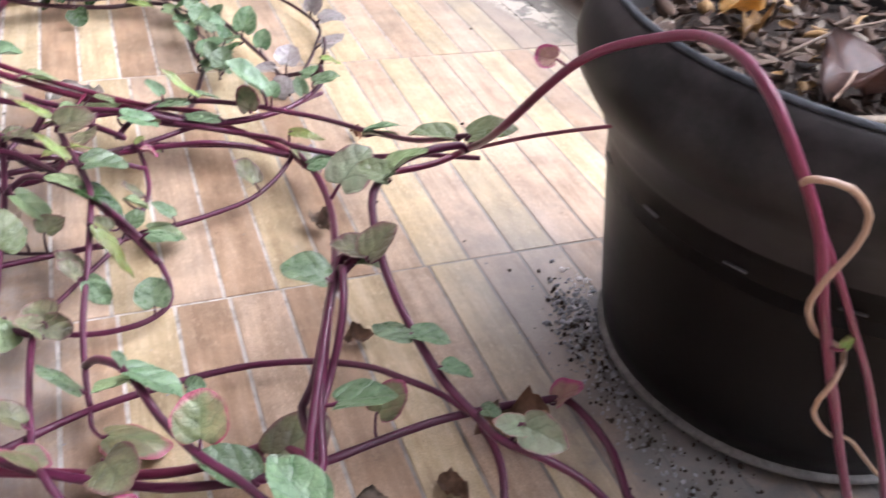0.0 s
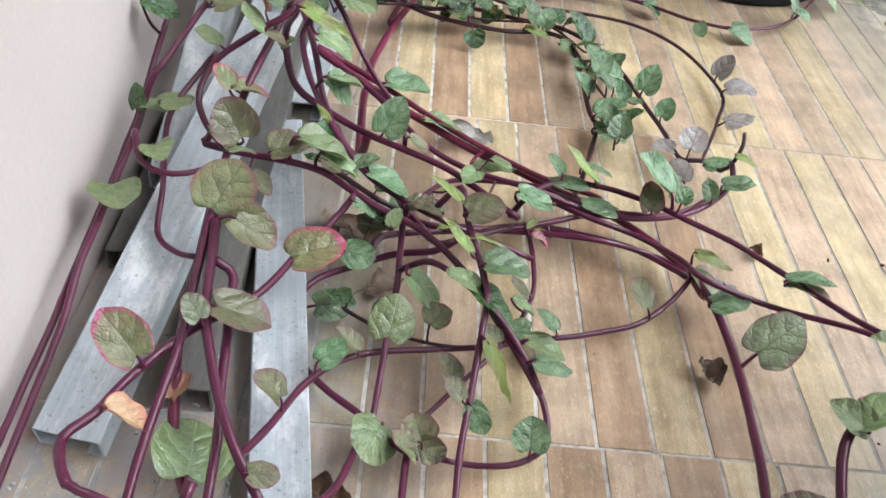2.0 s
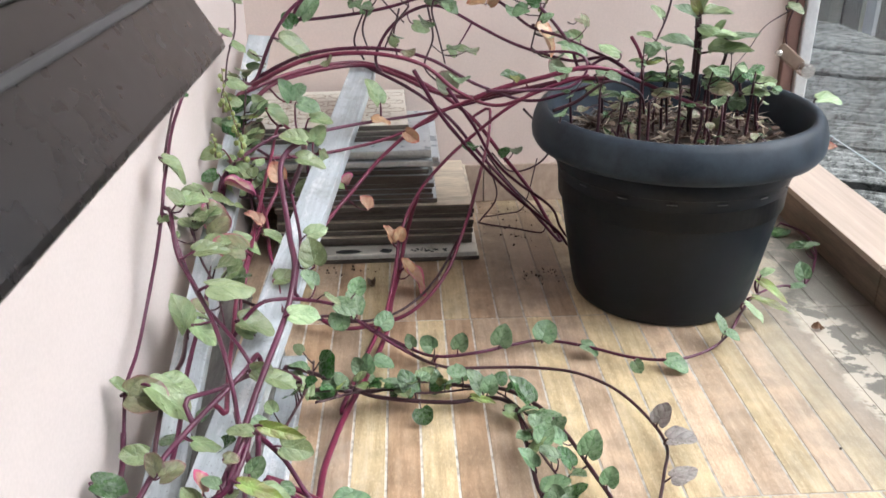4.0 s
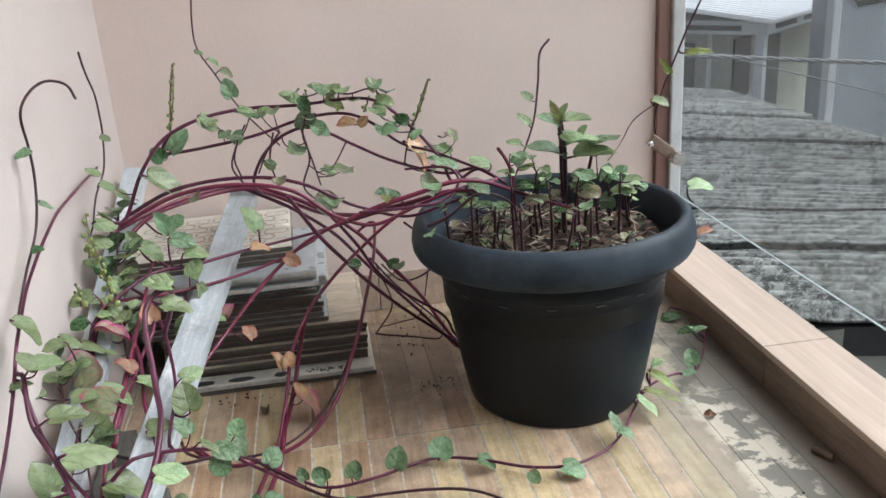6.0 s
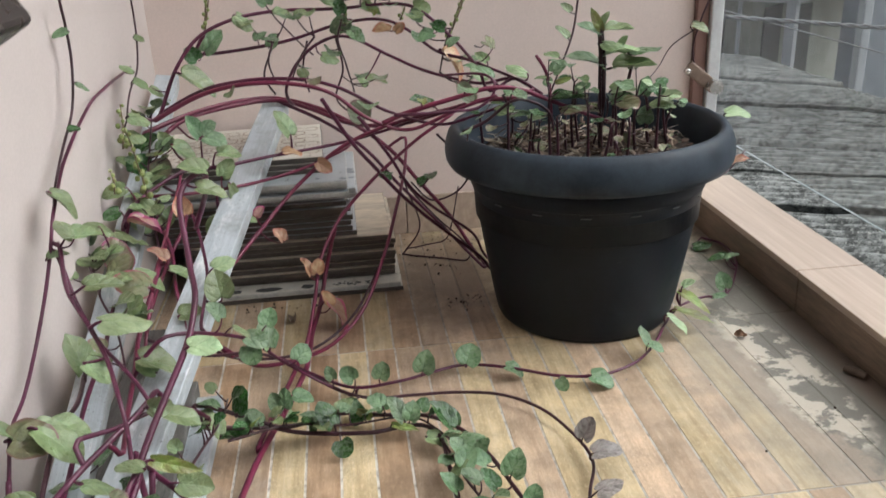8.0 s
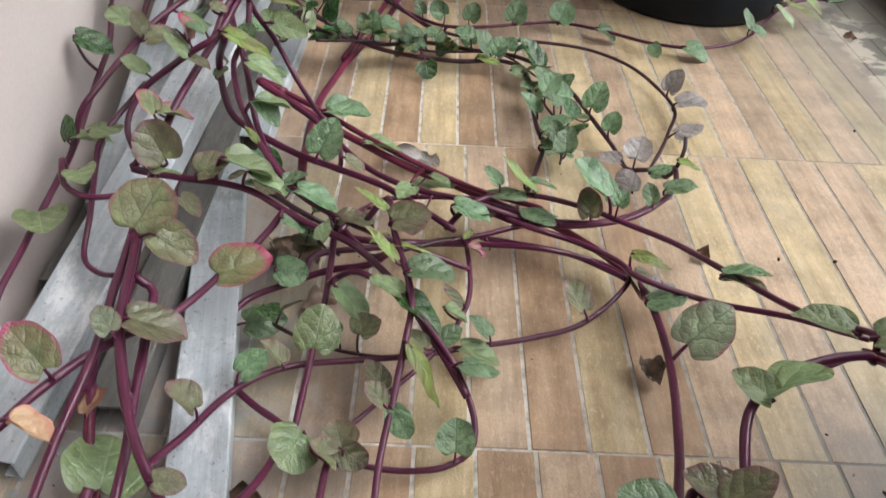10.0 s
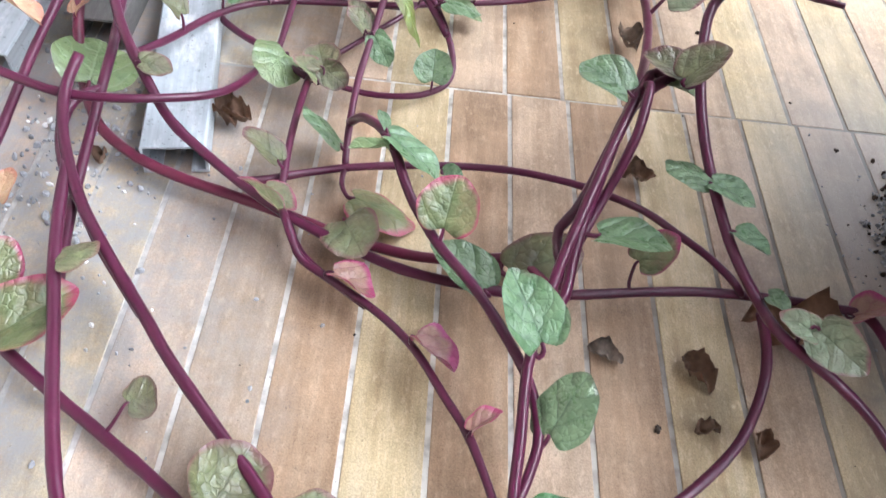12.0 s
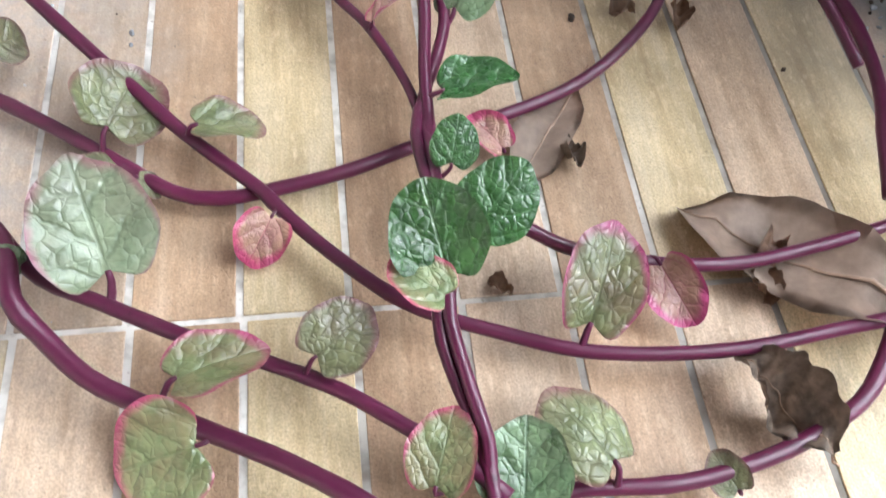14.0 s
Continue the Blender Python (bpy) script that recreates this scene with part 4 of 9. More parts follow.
    puff = math_n(nt, "MULTIPLY", math_n(nt, "SINE", math_n(nt, "MULTIPLY", cell, math.pi)), 0.40)
    quilt = math_n(nt, "ADD", math_n(nt, "ADD", puff, math_n(nt, "MULTIPLY", fbm(nt, q, 4.5, 3), 0.9)), math_n(nt, "MULTIPLY", math_n(nt, "MINIMUM", mesh_v.outputs["Distance"], 0.25), 0.7))
    bump(nt, bs, math_n(nt, "SUBTRACT", quilt, math_n(nt, "MULTIPLY", ven, 0.35)), 0.42, 0.0028)
    bs.inputs["Specular IOR Level"].default_value = gleam
    tr = nt.nodes.new("ShaderNodeBsdfTranslucent")
    nt.links.new(tone.outputs[0], tr.inputs["Color"])
    ms = nt.nodes.new("ShaderNodeMixShader")
    ms.inputs[0].default_value = 0.15
    out = nt.nodes["Material Output"]
    nt.links.new(bs.outputs[0], ms.inputs[1])
    nt.links.new(tr.outputs[0], ms.inputs[2])
    nt.links.new(ms.outputs[0], out.inputs["Surface"])
    return m


M_LEAF = {
    "g": leaf_material("leaf_green", (0.075, 0.150, 0.064), (0.205, 0.312, 0.165), (0.045, 0.10, 0.050), (0.13, 0.09, 0.075), 0.97, rough=0.30),
    # u: light on the upper leaves put into a brighter, yellower green
    "u": leaf_material("leaf_green_lit", (0.105, 0.175, 0.065), (0.245, 0.330, 0.155), (0.31, 0.40, 0.23), (0.16, 0.11, 0.07), 0.97, (0.17, 0.20, 0.08), rough=0.32, blot_amt=0.5),
    "d": leaf_material("leaf_dark_green", (0.018, 0.062, 0.014), (0.052, 0.135, 0.034), (0.08, 0.17, 0.06), (0.10, 0.07, 0.05), 0.99, rough=0.28, gleam=0.75),
    "o": leaf_material("leaf_olive_purple", (0.090, 0.108, 0.045), (0.230, 0.250, 0.120), (0.075, 0.080, 0.035), (0.20, 0.075, 0.085), 0.86, (0.165, 0.125, 0.080), blot_amt=0.5),
    "r": leaf_material("leaf_red_rimmed", (0.085, 0.115, 0.040), (0.225, 0.255, 0.115), (0.10, 0.14, 0.05), (0.38, 0.035, 0.13), 0.85, (0.22, 0.13, 0.075), blot_amt=0.45),
    "m": leaf_material("leaf_pale_pink_rimmed", (0.140, 0.190, 0.105), (0.285, 0.355, 0.22), (0.095, 0.135, 0.07), (0.30, 0.08, 0.13), 0.90, (0.22, 0.215, 0.15), blot_amt=0.4),
    "p": leaf_material("leaf_crimson", (0.27, 0.12, 0.12), (0.42, 0.25, 0.19), (0.28, 0.05, 0.10), (0.38, 0.03, 0.15), 0.76, (0.32, 0.20, 0.12)),
    "y": leaf_material("leaf_young_yellow_green", (0.12, 0.20, 0.028), (0.23, 0.33, 0.06), (0.33, 0.41, 0.13), None, 0.7, (0.17, 0.13, 0.045)),
    "l": leaf_material("leaf_pale_green", (0.22, 0.32, 0.16), (0.38, 0.47, 0.26), (0.15, 0.27, 0.11)),
    "v": leaf_material("leaf_grey_purple", (0.20, 0.185, 0.175), (0.40, 0.385, 0.36), (0.15, 0.115, 0.12), (0.26, 0.15, 0.17), 0.94, (0.30, 0.265, 0.26), rough=0.3),
    "t": leaf_material("leaf_tan_withering", (0.33, 0.16, 0.09), (0.52, 0.31, 0.18), (0.32, 0.17, 0.09), (0.43, 0.15, 0.10), 0.8, (0.48, 0.33, 0.20)),
}


def leaf_mesh(name, wide, cup, droop, fold, twist, wave=0.0, tip=0.06, lobe=1.0, spokes=48, rings=9):
    """Broad egg-shaped blade with a notched base, built as rings round the stalk's joint; puffed between its veins."""
    bm = bmesh.new()
    layer = bm.verts.layers.float.new("rim")
    mid = bm.verts.new((0, -LEAF_BASE, 0.0))
    mid[layer] = 0.0
    prev = None
    for i in range(1, rings + 1):
        rho = (i / rings) ** 0.85
        ring = []
        for j in range(spokes):
            a = -math.pi + 2 * math.pi * (j + 0.5) / spokes
            aa = abs(a)
            ex = 0.5 * wide * math.copysign(abs(math.sin(a)) ** 0.92, a) * (1.0 - 0.13 * math.cos(a))
            ey = 0.5 * math.cos(a) + tip * math.exp(-(a / 0.22) ** 2) + 0.15 * lobe * math.exp(-((math.pi - aa) / 0.30) ** 2)
            k = 1.0 + 0.022 * math.sin(3 * a + 9 * twist) + 0.016 * math.sin(7 * a + 3 * wave + twist)
            ex, ey = ex * k, ey * k
            x, y = ex * rho, -LEAF_BASE + (ey + LEAF_BASE) * rho
            ph = (y - SLOPE * abs(x) - ARCH * x * x) * VEINS + math.copysign(0.14, x)
            c = abs(ph - math.floor(ph) - 0.5)
            pad = math.sin(math.pi * c) * (1 - rho ** 7) * min(1.0, abs(x) * 9)
            z = 0.8 * cup * x * x + 0.45 * fold * abs(x) - 0.45 * droop * max(0.0, y + 0.2) ** 2 + 0.008 * pad + twist * 0.25 * x * y
            z += 0.030 * noise.noise(Vector((x * 4, y * 4, 9 * twist + wave))) * rho
            z += (0.014 + 0.024 * wave) * math.sin(4 * a + 5 * twist + wave) * rho ** 3 - 0.05 * lobe * rho * max(0.0, aa - 2.3)
            vt = bm.verts.new((x, y, z))
            vt[layer] = rho
            ring.append(vt)
        for j in range(spokes):
            k = (j + 1) % spokes
            if prev is None:
                bm.faces.new((mid, ring[k], ring[j]))
            else:
                bm.faces.new((prev[j], prev[k], ring[k], ring[j]))
        prev = ring
    bmesh.ops.recalc_face_normals(bm, faces=bm.faces)
    return mesh_of(bm, name, True)


LEAF_SHAPES = [(0.90, 0.5, 0.35, 0.06, 0.0, 0, 0.02), (0.97, 0.7, 0.45, 0.0, 0.4, 0.3, 0.0), (0.86, 0.3, 0.5, 0.14, -0.3, 0.2, 0.045), (0.94, -0.5, 0.5, 0.08, 0.3, 0.4, 0.01), (0.88, 0.9, 0.2, 0.10, -0.5, 0.5, 0.03), (0.84, 0.4, 0.6, 0.18, 0.5, 0.3, 0.05), (0.92, 0.8, -0.3, 0.12, 0.7, 0.6, 0.02)]
LEAVES = {}
for key, m in M_LEAF.items():
    LEAVES[key] = []
    for w, c, d, fo, tw, wv, tp in LEAF_SHAPES:
        lo = 1.0
        if key == "y":
            w, tp, lo = w * 0.55, 0.10, 0.5
        if key in "tp":
            c, wv, fo = c * 0.5 + 0.5, 1.1, fo + 0.25
        if key in "orp":
            tp *= 0.4
            w = min(1.02, w * 1.07)
        me = leaf_mesh("leaf", w, c, d, fo, tw, wv, tp, lo)
        me.materials.append(m)
        LEAVES[key].append(me)


LEAVES["n"] = []
for w, c, d, fo, tw, wv, tp in LEAF_SHAPES:
    me = leaf_mesh("leaf", w * 0.5, c * 0.5, d + 0.2, fo + 0.25, tw, wv, 0.12, 0.2)
    me.materials.append(M_LEAF["d"])
    LEAVES["n"].append(me)


def stem_material(name, rgb, hi):
    m, nt, bs = mat(name, 0.3)
    p = coords(nt)
    f = math_n(nt, "ADD", math_n(nt, "MULTIPLY", fbm(nt, p, 9, 2), 0.8), math_n(nt, "MULTIPLY", fbm(nt, p, 240, 2), 0.2))
    col = ramp(nt, f, [(0.25, rgb), (0.75, hi)])
    scar = ramp(nt, fbm(nt, p, 130, 3, 0.6), [(0.68, (0, 0, 0)), (0.76, (0.5,) * 3)])
    nt.links.new(mix(nt, scar, col, tuple(v * 0.35 for v in rgb)), bs.inputs["Base Color"])
    nt.links.new(math_n(nt, "MULTIPLY_ADD", fbm(nt, p, 60, 3), 0.22, 0.22), bs.inputs["Roughness"])
    bs.inputs["Specular IOR Level"].default_value = 0.5
    bump(nt, bs, fbm(nt, p, 420, 3), 0.15, 0.001)
    return m


M_STEM = {
    "p": stem_material("stem_purple", (0.044, 0.0050, 0.0185), (0.106, 0.0118, 0.0465)),
    "d": stem_material("stem_dark", (0.026, 0.008, 0.012), (0.056, 0.016, 0.026)),
    "r": stem_material("stem_crimson", (0.090, 0.0085, 0.028), (0.17, 0.021, 0.056)),
    "w": stem_material("stem_withered", (0.20, 0.12, 0.075), (0.33, 0.215, 0.14)),
    "s": stem_material("stem_seed", (0.085, 0.055, 0.028), (0.16, 0.12, 0.06)),
}


def smooth_path(pts, step=0.006):
    pts = [Vector(p) for p in pts]
    ext = [pts[0] * 2 - pts[1]] + pts + [pts[-1] * 2 - pts[-2]]
    out = []
    for a, b, c, d in zip(ext, ext[1:], ext[2:], ext[3:]):
        n = max(2, min(40, int((c - b).length / step)))
        for k in range(n):
            t = k / n
            # centripetal-like cubic
            out.append(0.5 * ((2 * b) + (c - a) * t + (2 * a - 5 * b + 4 * c - d) * t * t + (3 * b - a - 3 * c + d) * t ** 3))
    out.append(pts[-1].copy())
    return out


def tube(bm, path, radius, sides=8, taper=(1.0, 1.0), knots=0.0):
    """A round, slightly uneven tube along the path; radius may be a function of the way from 0 to 1."""
    n = len(path)
    up = Vector((0.1, 0.2, 1.0))
    rings = []
    dist = 0.0
    x = None
    for k, p in enumerate(path):
        tng = (path[min(k + 1, n - 1)] - path[max(k - 1, 0)]).normalized()
        if x is None:
            x = tng.cross(up).normalized()
        x = (x - tng * x.dot(tng)).normalized()
        y = tng.cross(x)
        if k:
            dist += (p - path[k - 1]).length
        f = k / (n - 1)
        r = radius * (taper[0] + (taper[1] - taper[0]) * f)
        if knots:
            ph = (dist / knots) % 1.0
            r *= 1.0 + 0.09 * math.exp(-((ph - 0.5) / 0.05) ** 2)
        r *= 1.0 + 0.05 * noise.noise(p * 60)
        rings.append([bm.verts.new(p + (x * math.cos(a) + y * math.sin(a)) * r) for a in (2 * math.pi * i / sides for i in range(sides))])
    for r0, r1 in zip(rings, rings[1:]):
        for i in range(sides):
            j = (i + 1) % sides
            bm.faces.new((r0[i], r0[j], r1[j], r1[i]))
    bm.faces.new(list(reversed(rings[0])))
    bm.faces.new(rings[-1])


vine_rng = random.Random(17)


def add_leaf(parent, m, kind, size, wide=1.0):
    ob = put("leaf", vine_rng.choice(LEAVES[kind]), None, parent)
    ob.matrix_basis = m @ Matrix.Diagonal((size * wide, size, size, 1))
    return ob


def vine(radius, colour, label, pts, leaves=(), taper=(1.0, 0.85), category="vine"):
    """A stem, and each leaf and its petiole as parts of their own."""
    radius *= 0.93
    pts = [(max(p[0], X0 + radius + 0.001), min(p[1], YB - radius - 0.001), max(p[2], radius)) for p in pts]
    th = empty("vine", pts[0], label, category, "creeper stems")
    path = smooth_path(pts)
    for p in path:
        p.x, p.z = max(p.x, X0 + radius + 0.001), max(p.z, radius * 0.9)
    wob = vine_rng.uniform(0, 50)
    for k, p in enumerate(path):
        s = 0.0016 * min(1.0, k / 4, (len(path) - 1 - k) / 4)
        p += Vector((noise.noise(p * 14 + Vector((wob, 0, 0))), noise.noise(p * 14 + Vector((0, wob, 0))), 0.5 * noise.noise(p * 14 + Vector((0, 0, wob))))) * s
    bm = bmesh.new()
    tube(bm, path, radius, 10, taper, vine_rng.uniform(0.045, 0.065))
    for x, y, z, rx, ry, rz, size, kind, *wide in leaves:
        m = Matrix.LocRotScale((x, y, z), Euler((rx, ry, rz)), None)
        base = m @ Vector((0, -size * 0.43, -0.03 * size))
        k = min(range(len(path)), key=lambda i: (path[i] - base).length_squared)
        near = path[k]
        d = (near - base).length
        if d > 0.055:
            near = base + (near - base).normalized() * 0.02 + Vector((0, 0, -0.012))
            near.z = max(near.z, 0.002)
        mid = (base + near) / 2 + Vector((0, 0, -0.12 * min(d, 0.05)))
        mid = mid - (m.to_3x3() @ Vector((0, size * 0.06, 0)))
        pr = max(0.0009, min(0.0019, size * 0.035))
        if (near - base).length > 0.003:
            stalk = bmesh.new()
            tube(stalk, smooth_path([near, mid, base, m @ Vector((0, -size * 0.34, 0.0))], 0.004), pr, 6, (1.25, 0.7))
            part("petiole", stalk, M_STEM[colour], th, "", True)
        add_leaf(th, m, kind, size, *wide)
    part("stem", bm, M_STEM[colour], th, "", True)
    return th

# ---- the creeper: every stem with its own leaves ----
vine(0.0037, "p", "glossy purple climbing-spinach stem with round leaves climbing over the steel channels", [(-0.250, 1.150, 0.226), (-0.226, 1.115, 0.280), (-0.217, 1.060, 0.324), (-0.238, 1.030, 0.309), (-0.227, 0.960, 0.255), (-0.216, 0.910, 0.237), (-0.221, 0.865, 0.209), (-0.233, 0.800, 0.190), (-0.250, 0.700, 0.163), (-0.269, 0.600, 0.134), (-0.277, 0.550, 0.105), (-0.280, 0.500, 0.085)],
     [(-0.205, 0.855, 0.209, -0.12, 0.53, -1.51, 0.035, "l", 0.80),
      (-0.284, 0.590, 0.144, 0.90, -0.17, 1.00, 0.022, "r", 0.80),
      (-0.268, 0.590, 0.135, -0.17, -0.18, -1.30, 0.031, "r", 0.80),
      (-0.273, 0.560, 0.126, 0.99, -0.30, 0.56, 0.036, "o", 0.96),
      (-0.281, 0.554, 0.116, 0.81, 0.06, 1.30, 0.022, "u", 0.80),
      (-0.267, 0.550, 0.109, -0.06, -0.27, -1.23, 0.022, "u", 0.80),
      (-0.222, 1.048, 0.332, 0.32, -0.46, 1.53, 0.036, "u", 0.80),
      (-0.207, 1.035, 0.310, -0.33, 0.33, -1.61, 0.039, "u", 0.80)])
vine(0.0030, "p", "glossy purple climbing-spinach stem with round leaves trailing over the steel channels", [(-0.247, 0.840, 0.151), (-0.249, 0.842, 0.162), (-0.252, 0.840, 0.173), (-0.259, 0.810, 0.174), (-0.282, 0.770, 0.165), (-0.302, 0.730, 0.160), (-0.319, 0.700, 0.150), (-0.335, 0.624, 0.135), (-0.345, 0.609, 0.121), (-0.353, 0.597, 0.094), (-0.354, 0.563, 0.087), (-0.354, 0.529, 0.082), (-0.355, 0.495, 0.075), (-0.355, 0.460, 0.071), (-0.354, 0.420, 0.060), (-0.352, 0.360, 0.052), (-0.350, 0.280, 0.045), (-0.355, 0.272, 0.044), (-0.360, 0.267, 0.043)],
     [(-0.243, 0.808, 0.175, -0.44, 1.18, -1.83, 0.025, "u", 0.81),
      (-0.282, 0.725, 0.155, -0.36, -0.03, -1.43, 0.030, "u", 0.80),
      (-0.319, 0.690, 0.160, 1.06, -0.01, 1.02, 0.023, "o", 0.80),
      (-0.305, 0.691, 0.152, 0.31, 0.47, -0.95, 0.027, "o", 0.80),
      (-0.356, 0.602, 0.110, 1.13, -0.30, -0.34, 0.022, "d", 0.80),
      (-0.340, 0.603, 0.104, -0.18, -0.09, -1.22, 0.033, "u", 0.80),
      (-0.348, 0.516, 0.085, -0.03, -0.10, -2.68, 0.035, "u", 1.11)])
vine(0.0034, "p", "glossy purple climbing-spinach stem with round leaves near the dusty pot", [(-0.275, 0.172, 0.016), (-0.254, 0.158, 0.014), (-0.211, 0.129, 0.010), (-0.189, 0.115, 0.008), (-0.158, 0.094, 0.008), (-0.135, 0.077, 0.008), (-0.117, 0.064, 0.008), (-0.101, 0.053, 0.008), (-0.084, 0.049, 0.008), (-0.061, 0.052, 0.008), (-0.033, 0.058, 0.009), (-0.002, 0.069, 0.010), (0.035, 0.081, 0.010), (0.062, 0.093, 0.010), (0.087, 0.110, 0.012), (0.111, 0.135, 0.016), (0.123, 0.160, 0.025), (0.122, 0.173, 0.040), (0.113, 0.178, 0.060)],
     [(-0.122, 0.091, 0.018, 0.10, 0.53, -0.31, 0.035, "o", 1.11),
      (0.025, 0.070, 0.012, 0.42, -0.15, 0.68, 0.023, "p", 0.80),
      (-0.169, 0.127, 0.019, -0.59, 0.86, -1.10, 0.020, "o", 1.11),
      (-0.128, 0.065, 0.013, 0.51, 0.14, 1.36, 0.016, "o", 0.80),
      (-0.111, 0.056, 0.009, -0.57, -0.19, -2.01, 0.013, "o", 0.80),
      (-0.232, 0.164, 0.022, 0.13, 0.16, -0.72, 0.047, "r", 0.80),
      (-0.255, 0.179, 0.031, 0.51, 0.51, -0.03, 0.040, "r", 0.82)])
vine(0.0033, "p", "glossy purple climbing-spinach stem with round leaves near the dusty pot", [(-0.244, 0.304, 0.070), (-0.248, 0.287, 0.060), (-0.242, 0.261, 0.055), (-0.231, 0.237, 0.050), (-0.219, 0.217, 0.045), (-0.196, 0.187, 0.040), (-0.176, 0.162, 0.035), (-0.159, 0.141, 0.030), (-0.134, 0.116, 0.022), (-0.116, 0.098, 0.017), (-0.098, 0.078, 0.014), (-0.070, 0.050, 0.012), (-0.064, 0.042, 0.012), (-0.048, 0.023, 0.012), (-0.022, -0.001, 0.012), (-0.005, -0.012, 0.013), (0.018, -0.021, 0.013), (0.043, -0.029, 0.013), (0.073, -0.033, 0.013), (0.104, -0.034, 0.014), (0.136, -0.031, 0.016), (0.156, -0.030, 0.020), (0.182, -0.027, 0.024), (0.214, -0.022, 0.030)],
     [(-0.080, 0.076, 0.019, -0.14, -0.21, -1.52, 0.031, "o", 0.80),
      (-0.068, 0.028, 0.010, -0.46, -0.35, 2.72, 0.024, "p", 0.84),
      (0.051, -0.012, 0.029, 0.60, 0.25, -0.25, 0.043, "r", 0.80)])
vine(0.0042, "p", "glossy purple climbing-spinach stem with round leaves near the dusty pot", [(-0.198, 0.061, 0.034), (-0.183, 0.050, 0.030), (-0.168, 0.037, 0.027), (-0.155, 0.024, 0.026), (-0.149, 0.000, 0.026), (-0.141, -0.010, 0.020), (-0.125, -0.026, 0.016), (-0.105, -0.037, 0.014), (-0.079, -0.050, 0.014), (-0.061, -0.060, 0.015), (-0.037, -0.076, 0.018), (-0.012, -0.095, 0.020)],
     [(-0.082, -0.028, 0.024, 0.00, -0.23, -1.22, 0.036, "r", 0.80),
      (-0.100, -0.054, 0.012, -0.25, -0.38, 1.83, 0.034, "r", 1.11)])
vine(0.0035, "p", "glossy purple climbing-spinach stem with round leaves near the dusty pot", [(-0.234, 0.243, 0.050), (-0.230, 0.216, 0.046), (-0.222, 0.182, 0.042), (-0.212, 0.151, 0.038), (-0.190, 0.085, 0.034), (-0.178, 0.059, 0.030), (-0.163, 0.037, 0.026), (-0.152, 0.022, 0.024), (-0.142, 0.011, 0.020), (-0.121, -0.000, 0.018), (-0.092, -0.015, 0.018), (-0.064, -0.028, 0.018), (-0.042, -0.040, 0.019), (-0.021, -0.055, 0.020), (-0.008, -0.064, 0.020), (0.008, -0.080, 0.020)],
     [(-0.121, 0.020, 0.037, 0.66, 0.08, 0.35, 0.047, "m", 1.06),
      (-0.041, -0.025, 0.030, 0.29, 0.36, -0.86, 0.028, "o", 1.00),
      (-0.011, -0.065, 0.023, 0.34, -0.19, -0.39, 0.030, "r", 0.80),
      (-0.151, 0.015, 0.027, 0.57, -0.35, 1.11, 0.013, "g", 0.96),
      (-0.213, 0.185, 0.046, 0.15, -0.27, -0.88, 0.025, "o", 0.80)])
vine(0.0031, "p", "glossy purple climbing-spinach stem with round leaves near the dusty pot", [(0.017, 0.017, 0.035), (0.032, 0.013, 0.025), (0.048, 0.008, 0.018), (0.075, 0.002, 0.015), (0.108, 0.000, 0.014), (0.138, 0.003, 0.016), (0.173, 0.009, 0.020), (0.207, 0.021, 0.020)],
     [(0.017, 0.017, 0.041, 0.58, 0.26, -0.70, 0.033, "d", 0.94),
      (0.082, -0.010, 0.015, -0.32, 0.51, -2.89, 0.030, "p", 0.80)])
vine(0.0035, "p", "glossy purple climbing-spinach stem with round leaves near the dusty pot", [(0.162, -0.028, 0.015), (0.150, -0.044, 0.014), (0.136, -0.058, 0.013), (0.111, -0.070, 0.012), (0.085, -0.077, 0.012), (0.061, -0.080, 0.012), (0.035, -0.079, 0.012), (0.009, -0.078, 0.012)],
     [(0.015, -0.071, 0.018, 0.32, -0.13, -0.20, 0.032, "g", 1.04),
      (0.036, -0.062, 0.023, 0.13, 0.11, 0.61, 0.036, "o", 0.80),
      (0.082, -0.078, 0.013, 0.08, -0.47, 0.36, 0.017, "o", 0.83)])
vine(0.0035, "p", "glossy purple climbing-spinach stem near the dusty pot", [(0.187, 0.128, 0.030), (0.194, 0.107, 0.026), (0.194, 0.077, 0.022), (0.186, 0.048, 0.020), (0.178, 0.022, 0.018)])
vine(0.0030, "p", "glossy purple climbing-spinach stem with round leaves near the dusty pot", [(-0.099, 0.331, 0.019), (-0.088, 0.309, 0.042), (-0.072, 0.274, 0.060), (-0.057, 0.242, 0.050), (-0.041, 0.215, 0.046), (-0.022, 0.192, 0.042), (-0.006, 0.168, 0.038), (0.006, 0.142, 0.038), (0.011, 0.119, 0.034), (0.007, 0.101, 0.030), (-0.002, 0.078, 0.028), (-0.006, 0.059, 0.026), (-0.004, 0.043, 0.026), (-0.003, 0.075, 0.028), (-0.007, 0.060, 0.028), (-0.006, 0.043, 0.030), (-0.003, 0.008, 0.034), (-0.008, -0.023, 0.034), (-0.006, -0.039, 0.030), (0.001, -0.059, 0.024), (0.003, -0.071, 0.022), (0.004, -0.085, 0.020)],
     [(-0.080, 0.261, 0.063, -0.11, 0.43, 1.68, 0.023, "u", 0.80),
      (-0.075, 0.277, 0.069, 0.77, 0.27, 0.80, 0.012, "g", 0.80),
      (-0.059, 0.266, 0.059, -0.36, -0.32, -1.85, 0.040, "g", 0.80),
      (-0.037, 0.226, 0.061, 0.72, 0.06, -0.16, 0.033, "r", 1.00),
      (0.020, 0.125, 0.045, 0.64, -0.16, -0.69, 0.037, "g", 0.80)])
